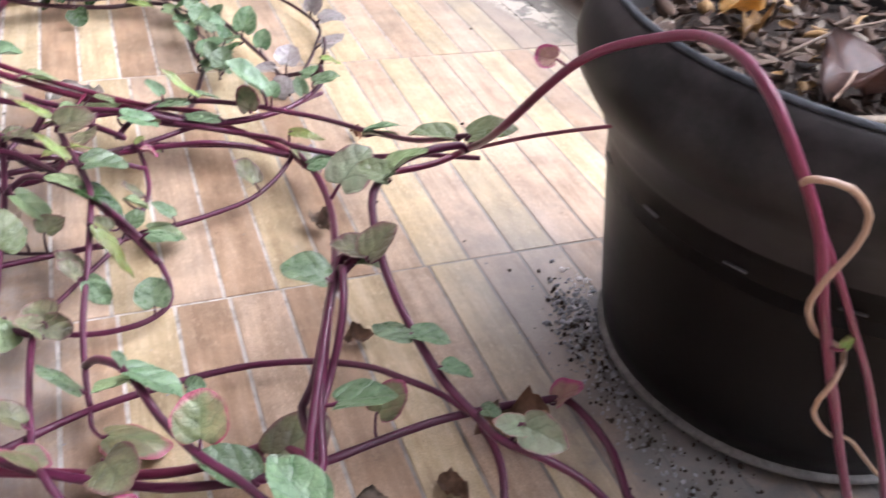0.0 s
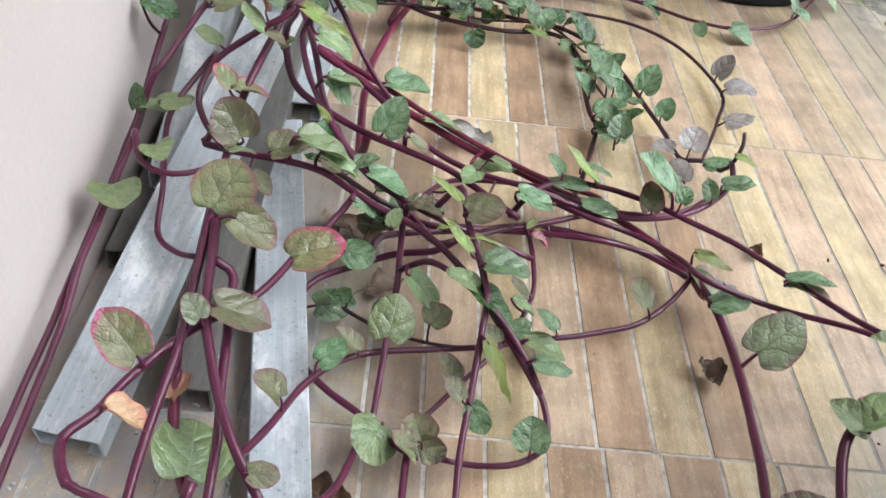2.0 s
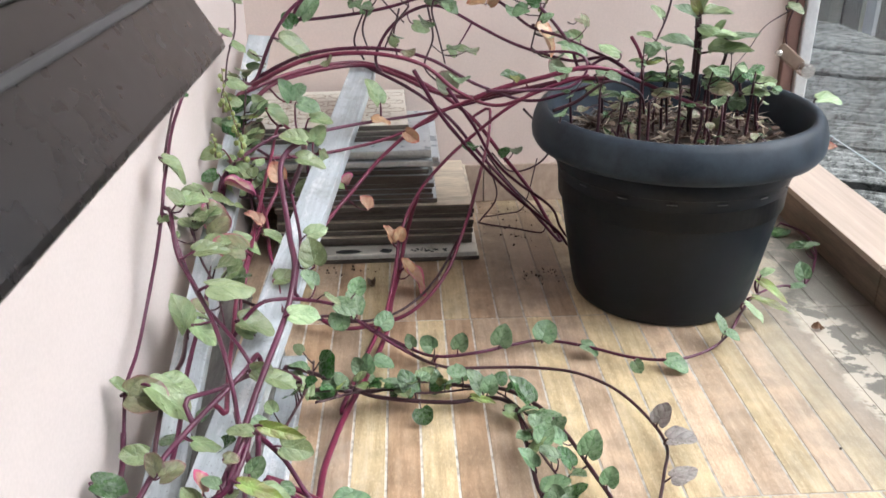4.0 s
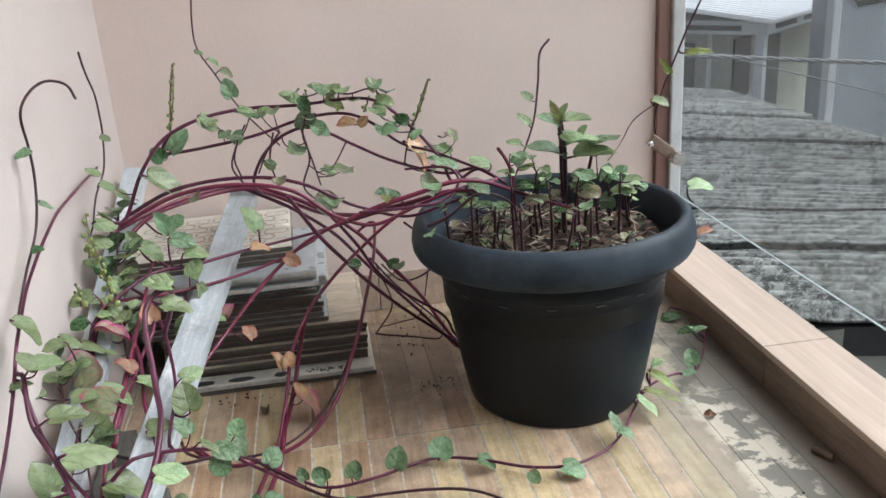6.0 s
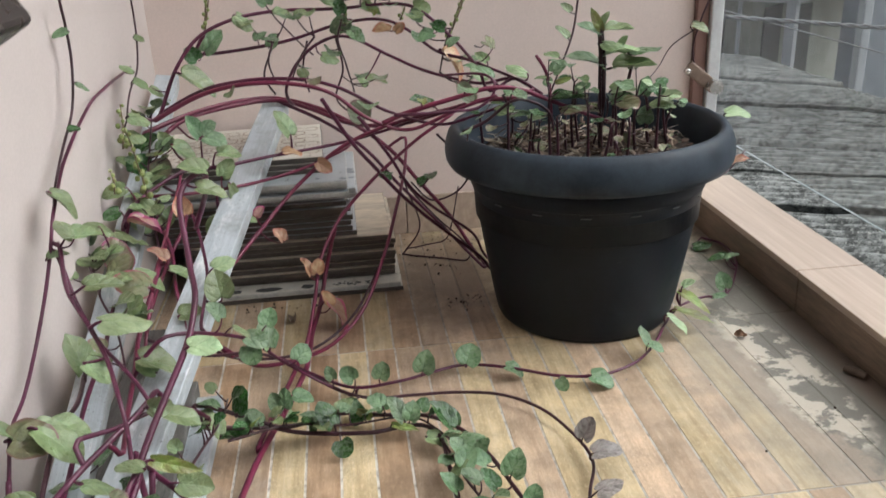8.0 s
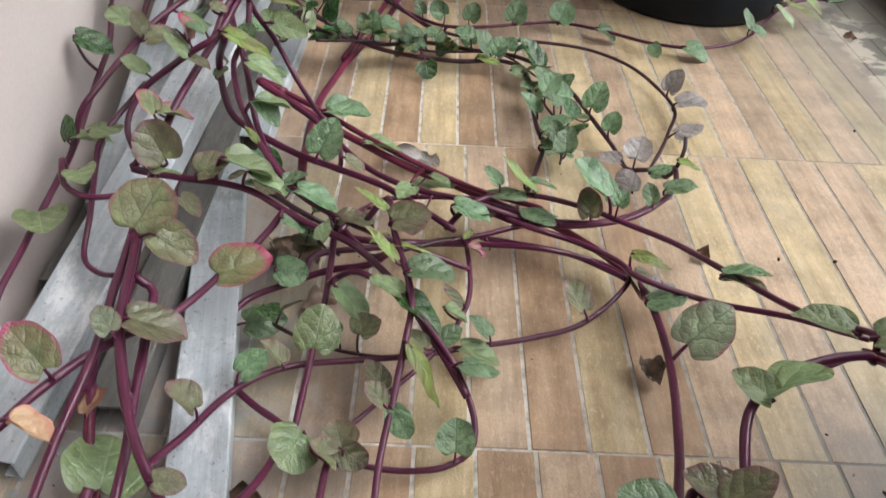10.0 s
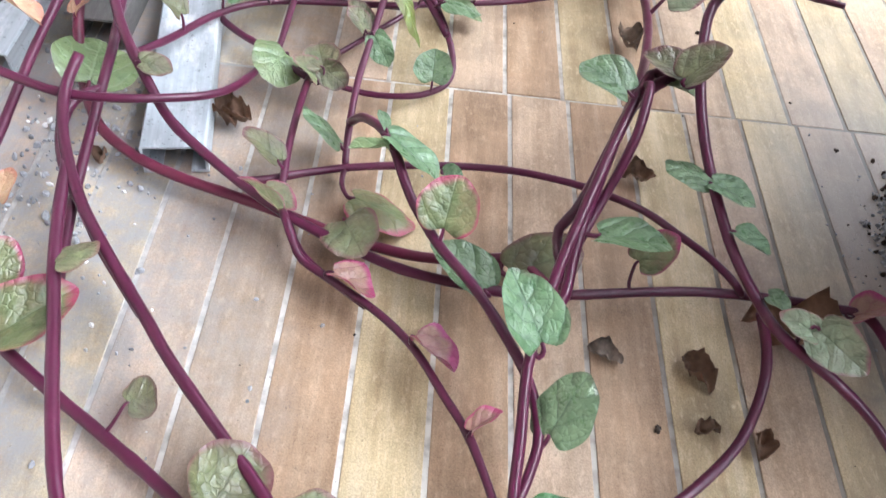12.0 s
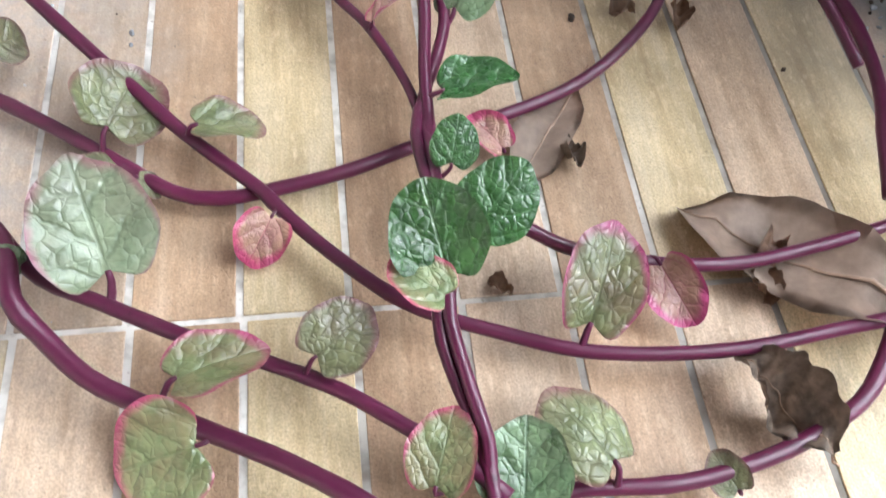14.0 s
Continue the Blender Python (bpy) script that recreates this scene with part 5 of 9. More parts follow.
vine(0.0030, "p", "glossy purple climbing-spinach stem with round leaves near the dusty pot", [(0.066, 0.283, 0.110), (0.063, 0.285, 0.110), (0.058, 0.285, 0.110), (0.041, 0.249, 0.100), (0.027, 0.215, 0.085), (0.016, 0.187, 0.070), (0.009, 0.164, 0.055), (0.004, 0.144, 0.046), (0.002, 0.114, 0.036), (-0.001, 0.088, 0.032), (-0.002, 0.064, 0.028), (-0.003, 0.042, 0.028), (-0.003, 0.071, 0.026), (-0.003, 0.043, 0.030), (-0.002, -0.002, 0.038), (-0.004, -0.024, 0.036), (-0.000, -0.048, 0.030), (0.003, -0.062, 0.026), (0.003, -0.071, 0.022), (0.004, -0.085, 0.020)],
     [(0.017, 0.074, 0.037, 0.19, -0.19, -1.65, 0.034, "d", 0.80),
      (0.005, 0.043, 0.041, 0.68, 0.04, -0.26, 0.021, "d", 0.92),
      (-0.007, -0.000, 0.049, 0.56, -0.19, 0.11, 0.038, "d", 0.89),
      (-0.013, -0.014, 0.043, 0.23, -0.02, 0.98, 0.025, "r", 0.80),
      (0.003, 0.165, 0.060, 0.46, -0.02, 0.49, 0.042, "g", 0.80),
      (0.035, 0.274, 0.114, 0.25, -0.14, 1.04, 0.032, "g", 0.80),
      (0.073, 0.276, 0.111, 0.00, -0.29, -1.97, 0.020, "u", 0.80)])
vine(0.0026, "p", "glossy purple climbing-spinach stem with round leaves near the dusty pot", [(-0.126, 0.250, 0.019), (-0.125, 0.243, 0.026), (-0.122, 0.234, 0.030), (-0.117, 0.226, 0.022), (-0.111, 0.219, 0.016), (-0.091, 0.205, 0.016), (-0.066, 0.187, 0.018), (-0.047, 0.167, 0.020), (-0.032, 0.142, 0.022), (-0.019, 0.119, 0.024), (-0.008, 0.089, 0.024), (-0.004, 0.070, 0.024)],
     [(-0.135, 0.246, 0.036, 0.67, 0.62, 1.52, 0.031, "r", 0.80),
      (-0.083, 0.204, 0.021, -0.27, -0.38, -1.77, 0.029, "p", 0.80),
      (-0.039, 0.163, 0.024, -0.31, -0.50, -2.03, 0.029, "p", 0.80),
      (-0.014, 0.123, 0.032, 0.54, -0.55, -1.24, 0.019, "p", 0.80)])
vine(0.0028, "p", "glossy purple climbing-spinach stem with round leaves near the dusty pot", [(0.056, 0.279, 0.108), (0.055, 0.274, 0.112), (0.054, 0.267, 0.115), (0.050, 0.248, 0.105), (0.044, 0.236, 0.090), (0.037, 0.226, 0.076), (0.027, 0.208, 0.066), (0.019, 0.195, 0.050), (0.020, 0.189, 0.052), (0.022, 0.185, 0.056)])
vine(0.0037, "r", "crimson-purple climbing-spinach stem with round leaves trailing over the floor strips", [(-0.276, 0.392, 0.054), (-0.275, 0.377, 0.038), (-0.269, 0.353, 0.020), (-0.255, 0.324, 0.016), (-0.241, 0.304, 0.014), (-0.218, 0.287, 0.013), (-0.192, 0.275, 0.013), (-0.161, 0.266, 0.012), (-0.131, 0.256, 0.012), (-0.098, 0.245, 0.011), (-0.072, 0.238, 0.011), (-0.047, 0.235, 0.010), (-0.023, 0.236, 0.010), (0.004, 0.240, 0.010), (0.018, 0.227, 0.012), (0.026, 0.214, 0.014)],
     [(-0.260, 0.353, 0.026, 0.13, 0.38, 0.12, 0.047, "u", 1.11),
      (-0.273, 0.382, 0.048, 0.60, -0.12, -0.71, 0.021, "t", 0.80),
      (-0.087, 0.237, 0.022, 0.16, 0.30, -2.66, 0.033, "o", 1.11),
      (0.018, 0.234, 0.016, 0.45, 0.50, -1.11, 0.047, "o", 0.80)])
vine(0.0034, "p", "glossy purple climbing-spinach stem with round leaves trailing over the floor strips", [(-0.273, 0.493, 0.090), (-0.267, 0.447, 0.085), (-0.261, 0.410, 0.080), (-0.248, 0.373, 0.070), (-0.233, 0.342, 0.062), (-0.217, 0.319, 0.050), (-0.198, 0.296, 0.036), (-0.172, 0.278, 0.026), (-0.147, 0.261, 0.022), (-0.116, 0.244, 0.018), (-0.087, 0.231, 0.016), (-0.059, 0.220, 0.016), (-0.026, 0.214, 0.016), (0.007, 0.212, 0.014), (0.036, 0.215, 0.014), (0.073, 0.222, 0.014), (0.110, 0.226, 0.015), (0.145, 0.224, 0.018), (0.175, 0.218, 0.022), (0.192, 0.209, 0.026), (0.196, 0.165, 0.030), (0.187, 0.128, 0.030)],
     [(-0.211, 0.322, 0.054, -0.27, 0.41, -1.52, 0.021, "o", 0.80),
      (-0.129, 0.255, 0.026, -0.35, -0.09, -1.77, 0.023, "r", 0.80),
      (-0.025, 0.218, 0.023, 0.33, 0.08, 1.00, 0.042, "g", 0.80),
      (0.076, 0.234, 0.035, 0.66, 0.37, -0.89, 0.029, "r", 0.82),
      (-0.248, 0.489, 0.088, -0.60, 0.24, -1.92, 0.038, "o", 0.80),
      (-0.242, 0.420, 0.080, -0.33, 0.07, -1.51, 0.043, "o", 0.80),
      (-0.266, 0.408, 0.092, 0.82, -0.17, 0.65, 0.020, "m", 1.01),
      (0.191, 0.212, 0.030, 0.61, -0.14, -1.59, 0.025, "p", 0.80)])
vine(0.0028, "p", "glossy purple climbing-spinach stem with round leaves trailing over the floor strips", [(-0.155, 0.267, 0.023), (-0.149, 0.271, 0.019), (-0.139, 0.278, 0.015), (-0.123, 0.287, 0.013), (-0.098, 0.297, 0.012), (-0.065, 0.305, 0.011), (-0.031, 0.310, 0.011), (0.004, 0.311, 0.011), (0.038, 0.305, 0.012), (0.060, 0.296, 0.014), (0.080, 0.279, 0.020), (0.095, 0.260, 0.024), (0.110, 0.242, 0.026), (0.120, 0.227, 0.026), (0.125, 0.225, 0.021), (0.128, 0.225, 0.017)],
     [(-0.034, 0.302, 0.011, 0.02, 0.76, -1.64, 0.014, "g", 1.06),
      (-0.074, 0.268, 0.011, -0.20, -0.23, -1.74, 0.045, "r", 0.80)])
vine(0.0034, "p", "glossy purple climbing-spinach stem with round leaves trailing over the steel channels", [(-0.278, 0.512, 0.090), (-0.276, 0.447, 0.080), (-0.276, 0.400, 0.070), (-0.278, 0.367, 0.062), (-0.280, 0.334, 0.054), (-0.280, 0.291, 0.046), (-0.280, 0.259, 0.040), (-0.279, 0.214, 0.036), (-0.277, 0.189, 0.026), (-0.275, 0.172, 0.016)],
     [(-0.261, 0.224, 0.045, 0.56, 0.06, -0.24, 0.020, "t", 0.80)])
vine(0.0035, "p", "glossy purple climbing-spinach stem with round leaves trailing over the steel channels", [(-0.269, 0.466, 0.080), (-0.262, 0.465, 0.075), (-0.255, 0.460, 0.070), (-0.251, 0.422, 0.064), (-0.248, 0.385, 0.056), (-0.241, 0.345, 0.050), (-0.239, 0.303, 0.040), (-0.237, 0.261, 0.030), (-0.234, 0.228, 0.024), (-0.230, 0.198, 0.020), (-0.224, 0.173, 0.020), (-0.218, 0.162, 0.029), (-0.214, 0.156, 0.039)])
vine(0.0034, "p", "glossy purple climbing-spinach stem trailing over the steel channels", [(-0.239, 0.310, 0.042), (-0.245, 0.306, 0.042), (-0.250, 0.299, 0.042), (-0.252, 0.285, 0.040), (-0.249, 0.269, 0.038), (-0.241, 0.249, 0.034), (-0.229, 0.232, 0.030), (-0.214, 0.210, 0.026), (-0.200, 0.193, 0.022), (-0.185, 0.176, 0.020), (-0.179, 0.167, 0.027), (-0.176, 0.162, 0.035)])
vine(0.0033, "p", "glossy purple climbing-spinach stem with round leaves trailing over the steel channels", [(-0.306, 0.296, 0.070), (-0.314, 0.308, 0.070), (-0.319, 0.325, 0.070), (-0.307, 0.342, 0.070), (-0.297, 0.367, 0.070), (-0.283, 0.393, 0.070), (-0.266, 0.417, 0.068), (-0.246, 0.444, 0.062), (-0.233, 0.468, 0.060), (-0.220, 0.503, 0.056), (-0.210, 0.521, 0.055), (-0.194, 0.543, 0.065), (-0.184, 0.556, 0.076)],
     [(-0.292, 0.344, 0.066, -0.67, -0.27, -1.39, 0.031, "t", 0.80),
      (-0.207, 0.502, 0.063, 0.21, 0.41, -1.05, 0.045, "r", 0.80),
      (-0.301, 0.381, 0.091, 0.80, -0.24, 0.83, 0.040, "r", 0.83),
      (-0.176, 0.547, 0.071, -0.44, 0.00, -1.75, 0.022, "g", 0.80)])
vine(0.0029, "p", "glossy purple climbing-spinach stem with round leaves trailing over the steel channels", [(-0.319, 0.325, 0.070), (-0.315, 0.311, 0.071), (-0.306, 0.296, 0.070), (-0.294, 0.294, 0.065), (-0.276, 0.291, 0.060), (-0.251, 0.287, 0.056), (-0.225, 0.289, 0.054), (-0.200, 0.298, 0.050), (-0.181, 0.311, 0.044), (-0.170, 0.330, 0.036), (-0.163, 0.359, 0.026), (-0.160, 0.385, 0.020), (-0.158, 0.389, 0.018), (-0.156, 0.391, 0.017)])
vine(0.0030, "p", "glossy purple climbing-spinach stem trailing over the floor strips", [(-0.096, 0.554, 0.052), (-0.105, 0.552, 0.043), (-0.121, 0.548, 0.034), (-0.150, 0.544, 0.030), (-0.179, 0.534, 0.024), (-0.207, 0.519, 0.020), (-0.218, 0.497, 0.018), (-0.217, 0.468, 0.016), (-0.206, 0.439, 0.014), (-0.186, 0.417, 0.014), (-0.163, 0.398, 0.016), (-0.143, 0.379, 0.018), (-0.129, 0.370, 0.018)],
     [(-0.151, 0.374, 0.026, 0.14, -0.59, 2.76, 0.034, "u", 1.11),
      (-0.130, 0.370, 0.026, 0.67, 0.22, 1.21, 0.025, "o", 0.80),
      (-0.178, 0.534, 0.035, -0.32, 0.81, -1.80, 0.028, "g", 0.87),
      (-0.192, 0.491, 0.022, -0.01, 0.80, -1.34, 0.034, "g", 0.82)])
vine(0.0027, "p", "glossy purple climbing-spinach stem with round leaves trailing over the floor strips", [(-0.225, 0.330, 0.056), (-0.225, 0.333, 0.053), (-0.225, 0.338, 0.050), (-0.215, 0.364, 0.042), (-0.201, 0.405, 0.032), (-0.181, 0.433, 0.026), (-0.156, 0.449, 0.022), (-0.117, 0.459, 0.019), (-0.076, 0.469, 0.016), (-0.039, 0.482, 0.014), (0.004, 0.494, 0.014), (0.039, 0.506, 0.016), (0.064, 0.525, 0.020), (0.080, 0.542, 0.026), (0.090, 0.558, 0.030)],
     [(-0.217, 0.383, 0.056, 0.79, 0.18, 1.32, 0.027, "o", 0.80),
      (-0.035, 0.474, 0.016, -0.22, -0.18, -1.75, 0.035, "u", 0.80),
      (-0.186, 0.425, 0.044, 0.46, 0.62, -0.59, 0.025, "g", 0.81),
      (-0.175, 0.445, 0.035, 0.66, 0.32, 1.21, 0.024, "o", 0.80),
      (0.097, 0.544, 0.029, -0.43, -0.13, -2.24, 0.037, "o", 0.80),
      (0.039, 0.519, 0.034, 0.56, 0.03, 0.75, 0.030, "o", 0.80),
      (-0.032, 0.490, 0.027, 0.54, 0.17, 0.95, 0.023, "g", 0.80)])
vine(0.0028, "p", "glossy purple climbing-spinach stem with round leaves trailing over the floor strips", [(-0.143, 0.561, 0.068), (-0.144, 0.560, 0.062), (-0.146, 0.556, 0.055), (-0.146, 0.526, 0.046), (-0.146, 0.494, 0.042), (-0.149, 0.455, 0.034), (-0.152, 0.414, 0.026), (-0.154, 0.389, 0.022)],
     [(-0.147, 0.460, 0.044, 0.77, 0.20, -0.04, 0.036, "u", 0.96),
      (-0.136, 0.559, 0.071, 0.33, 0.05, -1.18, 0.022, "o", 0.80)])
vine(0.0028, "p", "glossy purple climbing-spinach stem with round leaves trailing over the floor strips", [(-0.126, 0.557, 0.063), (-0.116, 0.560, 0.077), (-0.105, 0.558, 0.090), (-0.098, 0.527, 0.080), (-0.087, 0.494, 0.068), (-0.083, 0.471, 0.060), (-0.087, 0.444, 0.050), (-0.092, 0.412, 0.040), (-0.097, 0.372, 0.030), (-0.099, 0.339, 0.022), (-0.099, 0.313, 0.014), (-0.098, 0.301, 0.010)],
     [(-0.087, 0.391, 0.033, -0.82, 0.41, -2.74, 0.025, "g", 0.80),
      (-0.102, 0.401, 0.046, 0.73, -0.00, 0.93, 0.021, "o", 0.80),
      (-0.073, 0.429, 0.042, -0.78, -0.19, -2.13, 0.047, "y", 0.65),
      (-0.111, 0.317, 0.025, 0.70, 0.52, 1.39, 0.035, "g", 0.80),
      (-0.114, 0.544, 0.097, 0.55, -0.00, 1.19, 0.031, "y", 0.65),
      (-0.089, 0.534, 0.090, 0.22, 0.56, -1.29, 0.032, "o", 0.80),
      (-0.127, 0.554, 0.071, 0.26, 0.06, 1.48, 0.026, "o", 0.80),
      (-0.105, 0.508, 0.083, 0.64, 0.03, 0.99, 0.033, "y", 0.65),
      (-0.090, 0.517, 0.077, -0.05, -0.28, -1.57, 0.035, "y", 0.65),
      (-0.072, 0.493, 0.074, -0.04, 0.00, -1.62, 0.037, "g", 0.80)])
vine(0.0026, "p", "glossy purple climbing-spinach stem with round leaves trailing over the floor strips", [(-0.146, 0.510, 0.044), (-0.137, 0.506, 0.055), (-0.123, 0.500, 0.065), (-0.101, 0.489, 0.060), (-0.081, 0.470, 0.056), (-0.066, 0.454, 0.048), (-0.052, 0.436, 0.036), (-0.041, 0.415, 0.024), (-0.038, 0.399, 0.018), (-0.042, 0.385, 0.014), (-0.058, 0.374, 0.012), (-0.077, 0.371, 0.011), (-0.095, 0.371, 0.011), (-0.116, 0.371, 0.015), (-0.129, 0.370, 0.018)],
     [(-0.124, 0.381, 0.028, 0.28, -0.18, 0.28, 0.024, "o", 1.11),
      (-0.115, 0.371, 0.022, -0.60, 0.67, -2.28, 0.022, "o", 0.84),
      (-0.051, 0.386, 0.025, 0.60, -0.02, -0.01, 0.025, "g", 1.11),
      (-0.128, 0.493, 0.044, -0.57, -0.12, -2.02, 0.037, "u", 0.80),
      (-0.100, 0.482, 0.068, 0.37, 0.11, 1.31, 0.028, "u", 0.80),
      (-0.079, 0.472, 0.057, -0.44, -0.25, -1.91, 0.043, "d", 0.80)])
vine(0.0023, "p", "glossy purple climbing-spinach stem with round leaves trailing over the floor strips", [(-0.047, 0.595, 0.030), (-0.045, 0.589, 0.030), (-0.043, 0.581, 0.030), (-0.041, 0.552, 0.026), (-0.043, 0.522, 0.022), (-0.055, 0.491, 0.018), (-0.076, 0.460, 0.014), (-0.098, 0.433, 0.012), (-0.118, 0.407, 0.012), (-0.132, 0.389, 0.015), (-0.140, 0.377, 0.018)],
     [(-0.053, 0.499, 0.030, -0.46, -0.42, -1.87, 0.023, "u", 0.80),
      (-0.051, 0.519, 0.032, 0.65, 0.39, 1.14, 0.023, "o", 0.80),
      (-0.036, 0.573, 0.034, -0.35, -0.30, -1.84, 0.018, "p", 0.80),
      (-0.106, 0.435, 0.027, 0.65, 0.17, 0.78, 0.025, "o", 0.80)])
vine(0.0026, "p", "glossy purple climbing-spinach stem with round leaves trailing over the floor strips", [(-0.130, 0.368, 0.020), (-0.132, 0.335, 0.022), (-0.132, 0.305, 0.024), (-0.131, 0.281, 0.022), (-0.130, 0.266, 0.018), (-0.123, 0.247, 0.016), (-0.113, 0.227, 0.014), (-0.097, 0.213, 0.013), (-0.074, 0.195, 0.013)],
     [(-0.142, 0.285, 0.034, 0.60, 0.28, 1.28, 0.030, "o", 0.80)])
vine(0.0034, "p", "glossy purple climbing-spinach stem with round leaves trailing over the floor strips", [(0.089, 0.554, 0.030), (0.095, 0.518, 0.034), (0.093, 0.462, 0.044), (0.083, 0.398, 0.060), (0.069, 0.337, 0.080), (0.055, 0.289, 0.094), (0.043, 0.256, 0.094), (0.034, 0.238, 0.080), (0.027, 0.229, 0.064), (0.020, 0.223, 0.056), (0.019, 0.210, 0.054), (0.021, 0.199, 0.055)],
     [(0.098, 0.556, 0.046, -0.09, 0.42, -2.02, 0.032, "y", 0.65),
      (0.102, 0.511, 0.045, 0.32, -0.05, -1.68, 0.032, "g", 0.80),
      (0.111, 0.447, 0.072, 0.78, 0.38, -0.81, 0.044, "m", 0.97)])
vine(0.0034, "p", "glossy purple climbing-spinach stem with round leaves near the dusty pot", [(0.080, 0.285, 0.123), (0.075, 0.286, 0.117), (0.066, 0.283, 0.110), (0.054, 0.274, 0.106), (0.045, 0.261, 0.098), (0.037, 0.241, 0.086), (0.029, 0.218, 0.074), (0.025, 0.202, 0.064), (0.021, 0.181, 0.054), (0.015, 0.173, 0.055), (0.010, 0.168, 0.057)],
     [(0.065, 0.284, 0.118, 0.18, -0.17, 1.04, 0.027, "o", 0.80),
      (0.049, 0.205, 0.074, 0.21, -0.26, -1.83, 0.039, "g", 0.80)])
vine(0.0031, "p", "glossy purple climbing-spinach stem with round leaves near the dusty pot", [(0.170, 0.363, 0.129), (0.167, 0.362, 0.132), (0.162, 0.361, 0.135), (0.138, 0.351, 0.140), (0.116, 0.340, 0.142), (0.099, 0.329, 0.140), (0.087, 0.314, 0.136), (0.082, 0.298, 0.130), (0.080, 0.279, 0.120), (0.081, 0.262, 0.110), (0.084, 0.242, 0.100), (0.089, 0.217, 0.090), (0.096, 0.197, 0.080), (0.110, 0.180, 0.066), (0.112, 0.154, 0.076), (0.135, 0.141, 0.066), (0.156, 0.126, 0.054), (0.170, 0.100, 0.044), (0.177, 0.075, 0.036)],
     [(0.078, 0.274, 0.127, 0.76, 0.08, -1.18, 0.029, "o", 0.80),
      (0.075, 0.228, 0.099, 0.13, 0.14, 1.01, 0.026, "g", 0.80),
      (0.092, 0.219, 0.098, 0.02, -0.11, -2.09, 0.026, "g", 0.80),
      (0.101, 0.198, 0.087, -0.10, -0.19, -2.24, 0.021, "g", 0.80),
      (0.119, 0.156, 0.082, 0.02, -0.20, 0.82, 0.021, "m", 0.80),
      (0.131, 0.145, 0.083, -0.09, 0.74, -2.50, 0.029, "m", 0.86),
      (0.116, 0.177, 0.072, 0.06, 0.16, -2.16, 0.013, "g", 0.80),
      (0.091, 0.325, 0.144, 0.33, -0.38, 0.87, 0.025, "u", 0.80),
      (0.108, 0.325, 0.149, 0.66, -0.28, -1.79, 0.037, "u", 0.80)])
vine(0.0030, "r", "crimson-purple climbing-spinach stem with round leaves near the dusty pot", [(0.329, 0.095, 0.012), (0.273, 0.095, 0.113), (0.236, 0.095, 0.184), (0.213, 0.100, 0.235), (0.189, 0.110, 0.276), (0.183, 0.125, 0.291), (0.186, 0.150, 0.294), (0.190, 0.180, 0.288), (0.184, 0.205, 0.276), (0.173, 0.220, 0.266), (0.164, 0.232, 0.254), (0.157, 0.250, 0.231), (0.153, 0.280, 0.193), (0.164, 0.330, 0.154), (0.173, 0.380, 0.117), (0.148, 0.370, 0.117), (0.115, 0.355, 0.124), (0.109, 0.344, 0.133), (0.108, 0.334, 0.141)],
     [(0.151, 0.240, 0.254, -0.07, -0.88, 0.92, 0.013, "p"),
      (0.251, 0.090, 0.169, 0.55, -0.29, -1.21, 0.011, "y")])
vine(0.0023, "r", "crimson-purple climbing-spinach stem near the dusty pot", [(0.356, 0.090, 0.008), (0.295, 0.090, 0.112), (0.253, 0.092, 0.176), (0.230, 0.096, 0.211), (0.214, 0.100, 0.235)])
vine(0.0016, "r", "crimson-purple climbing-spinach stem trailing over the floor strips", [(0.180, 0.389, 0.113), (0.190, 0.340, 0.147), (0.203, 0.300, 0.173), (0.214, 0.273, 0.190), (0.218, 0.260, 0.198)])
vine(0.0040, "r", "crimson-purple climbing-spinach stem trailing over the floor strips", [(-0.215, 0.761, 0.070), (-0.233, 0.764, 0.077), (-0.240, 0.763, 0.080), (-0.203, 0.745, 0.064), (-0.159, 0.721, 0.052), (-0.106, 0.691, 0.042), (-0.055, 0.669, 0.034), (-0.007, 0.645, 0.028), (0.031, 0.628, 0.024), (0.066, 0.600, 0.020), (0.088, 0.568, 0.020), (0.094, 0.538, 0.024), (0.094, 0.533, 0.028), (0.093, 0.530, 0.033)])
vine(0.0030, "r", "crimson-purple climbing-spinach stem with round leaves trailing over the floor strips", [(-0.222, 0.754, 0.072), (-0.219, 0.758, 0.071), (-0.215, 0.761, 0.070), (-0.171, 0.737, 0.060), (-0.127, 0.708, 0.052), (-0.075, 0.675, 0.044), (-0.026, 0.651, 0.038), (0.021, 0.638, 0.034), (0.024, 0.634, 0.029), (0.025, 0.631, 0.025)],
     [(-0.157, 0.737, 0.064, -0.17, 0.03, -1.57, 0.046, "g", 0.80),
      (-0.121, 0.703, 0.051, -0.14, -0.25, -1.56, 0.041, "u", 0.80),
      (-0.073, 0.668, 0.038, 0.06, -0.30, -1.56, 0.044, "u", 0.80)])
vine(0.0035, "p", "glossy purple climbing-spinach stem with round leaves trailing over the floor strips", [(-0.253, 0.683, 0.158), (-0.248, 0.676, 0.164), (-0.246, 0.674, 0.160), (-0.259, 0.698, 0.125), (-0.250, 0.682, 0.090), (-0.223, 0.663, 0.080), (-0.189, 0.649, 0.070), (-0.151, 0.640, 0.062), (-0.113, 0.630, 0.054), (-0.084, 0.611, 0.048), (-0.059, 0.591, 0.044), (-0.054, 0.590, 0.041), (-0.059, 0.596, 0.040)],
     [(-0.257, 0.694, 0.120, 0.57, 0.17, -0.87, 0.015, "u", 0.80),
      (-0.164, 0.651, 0.084, 0.96, 0.43, -0.14, 0.038, "g", 0.88)])
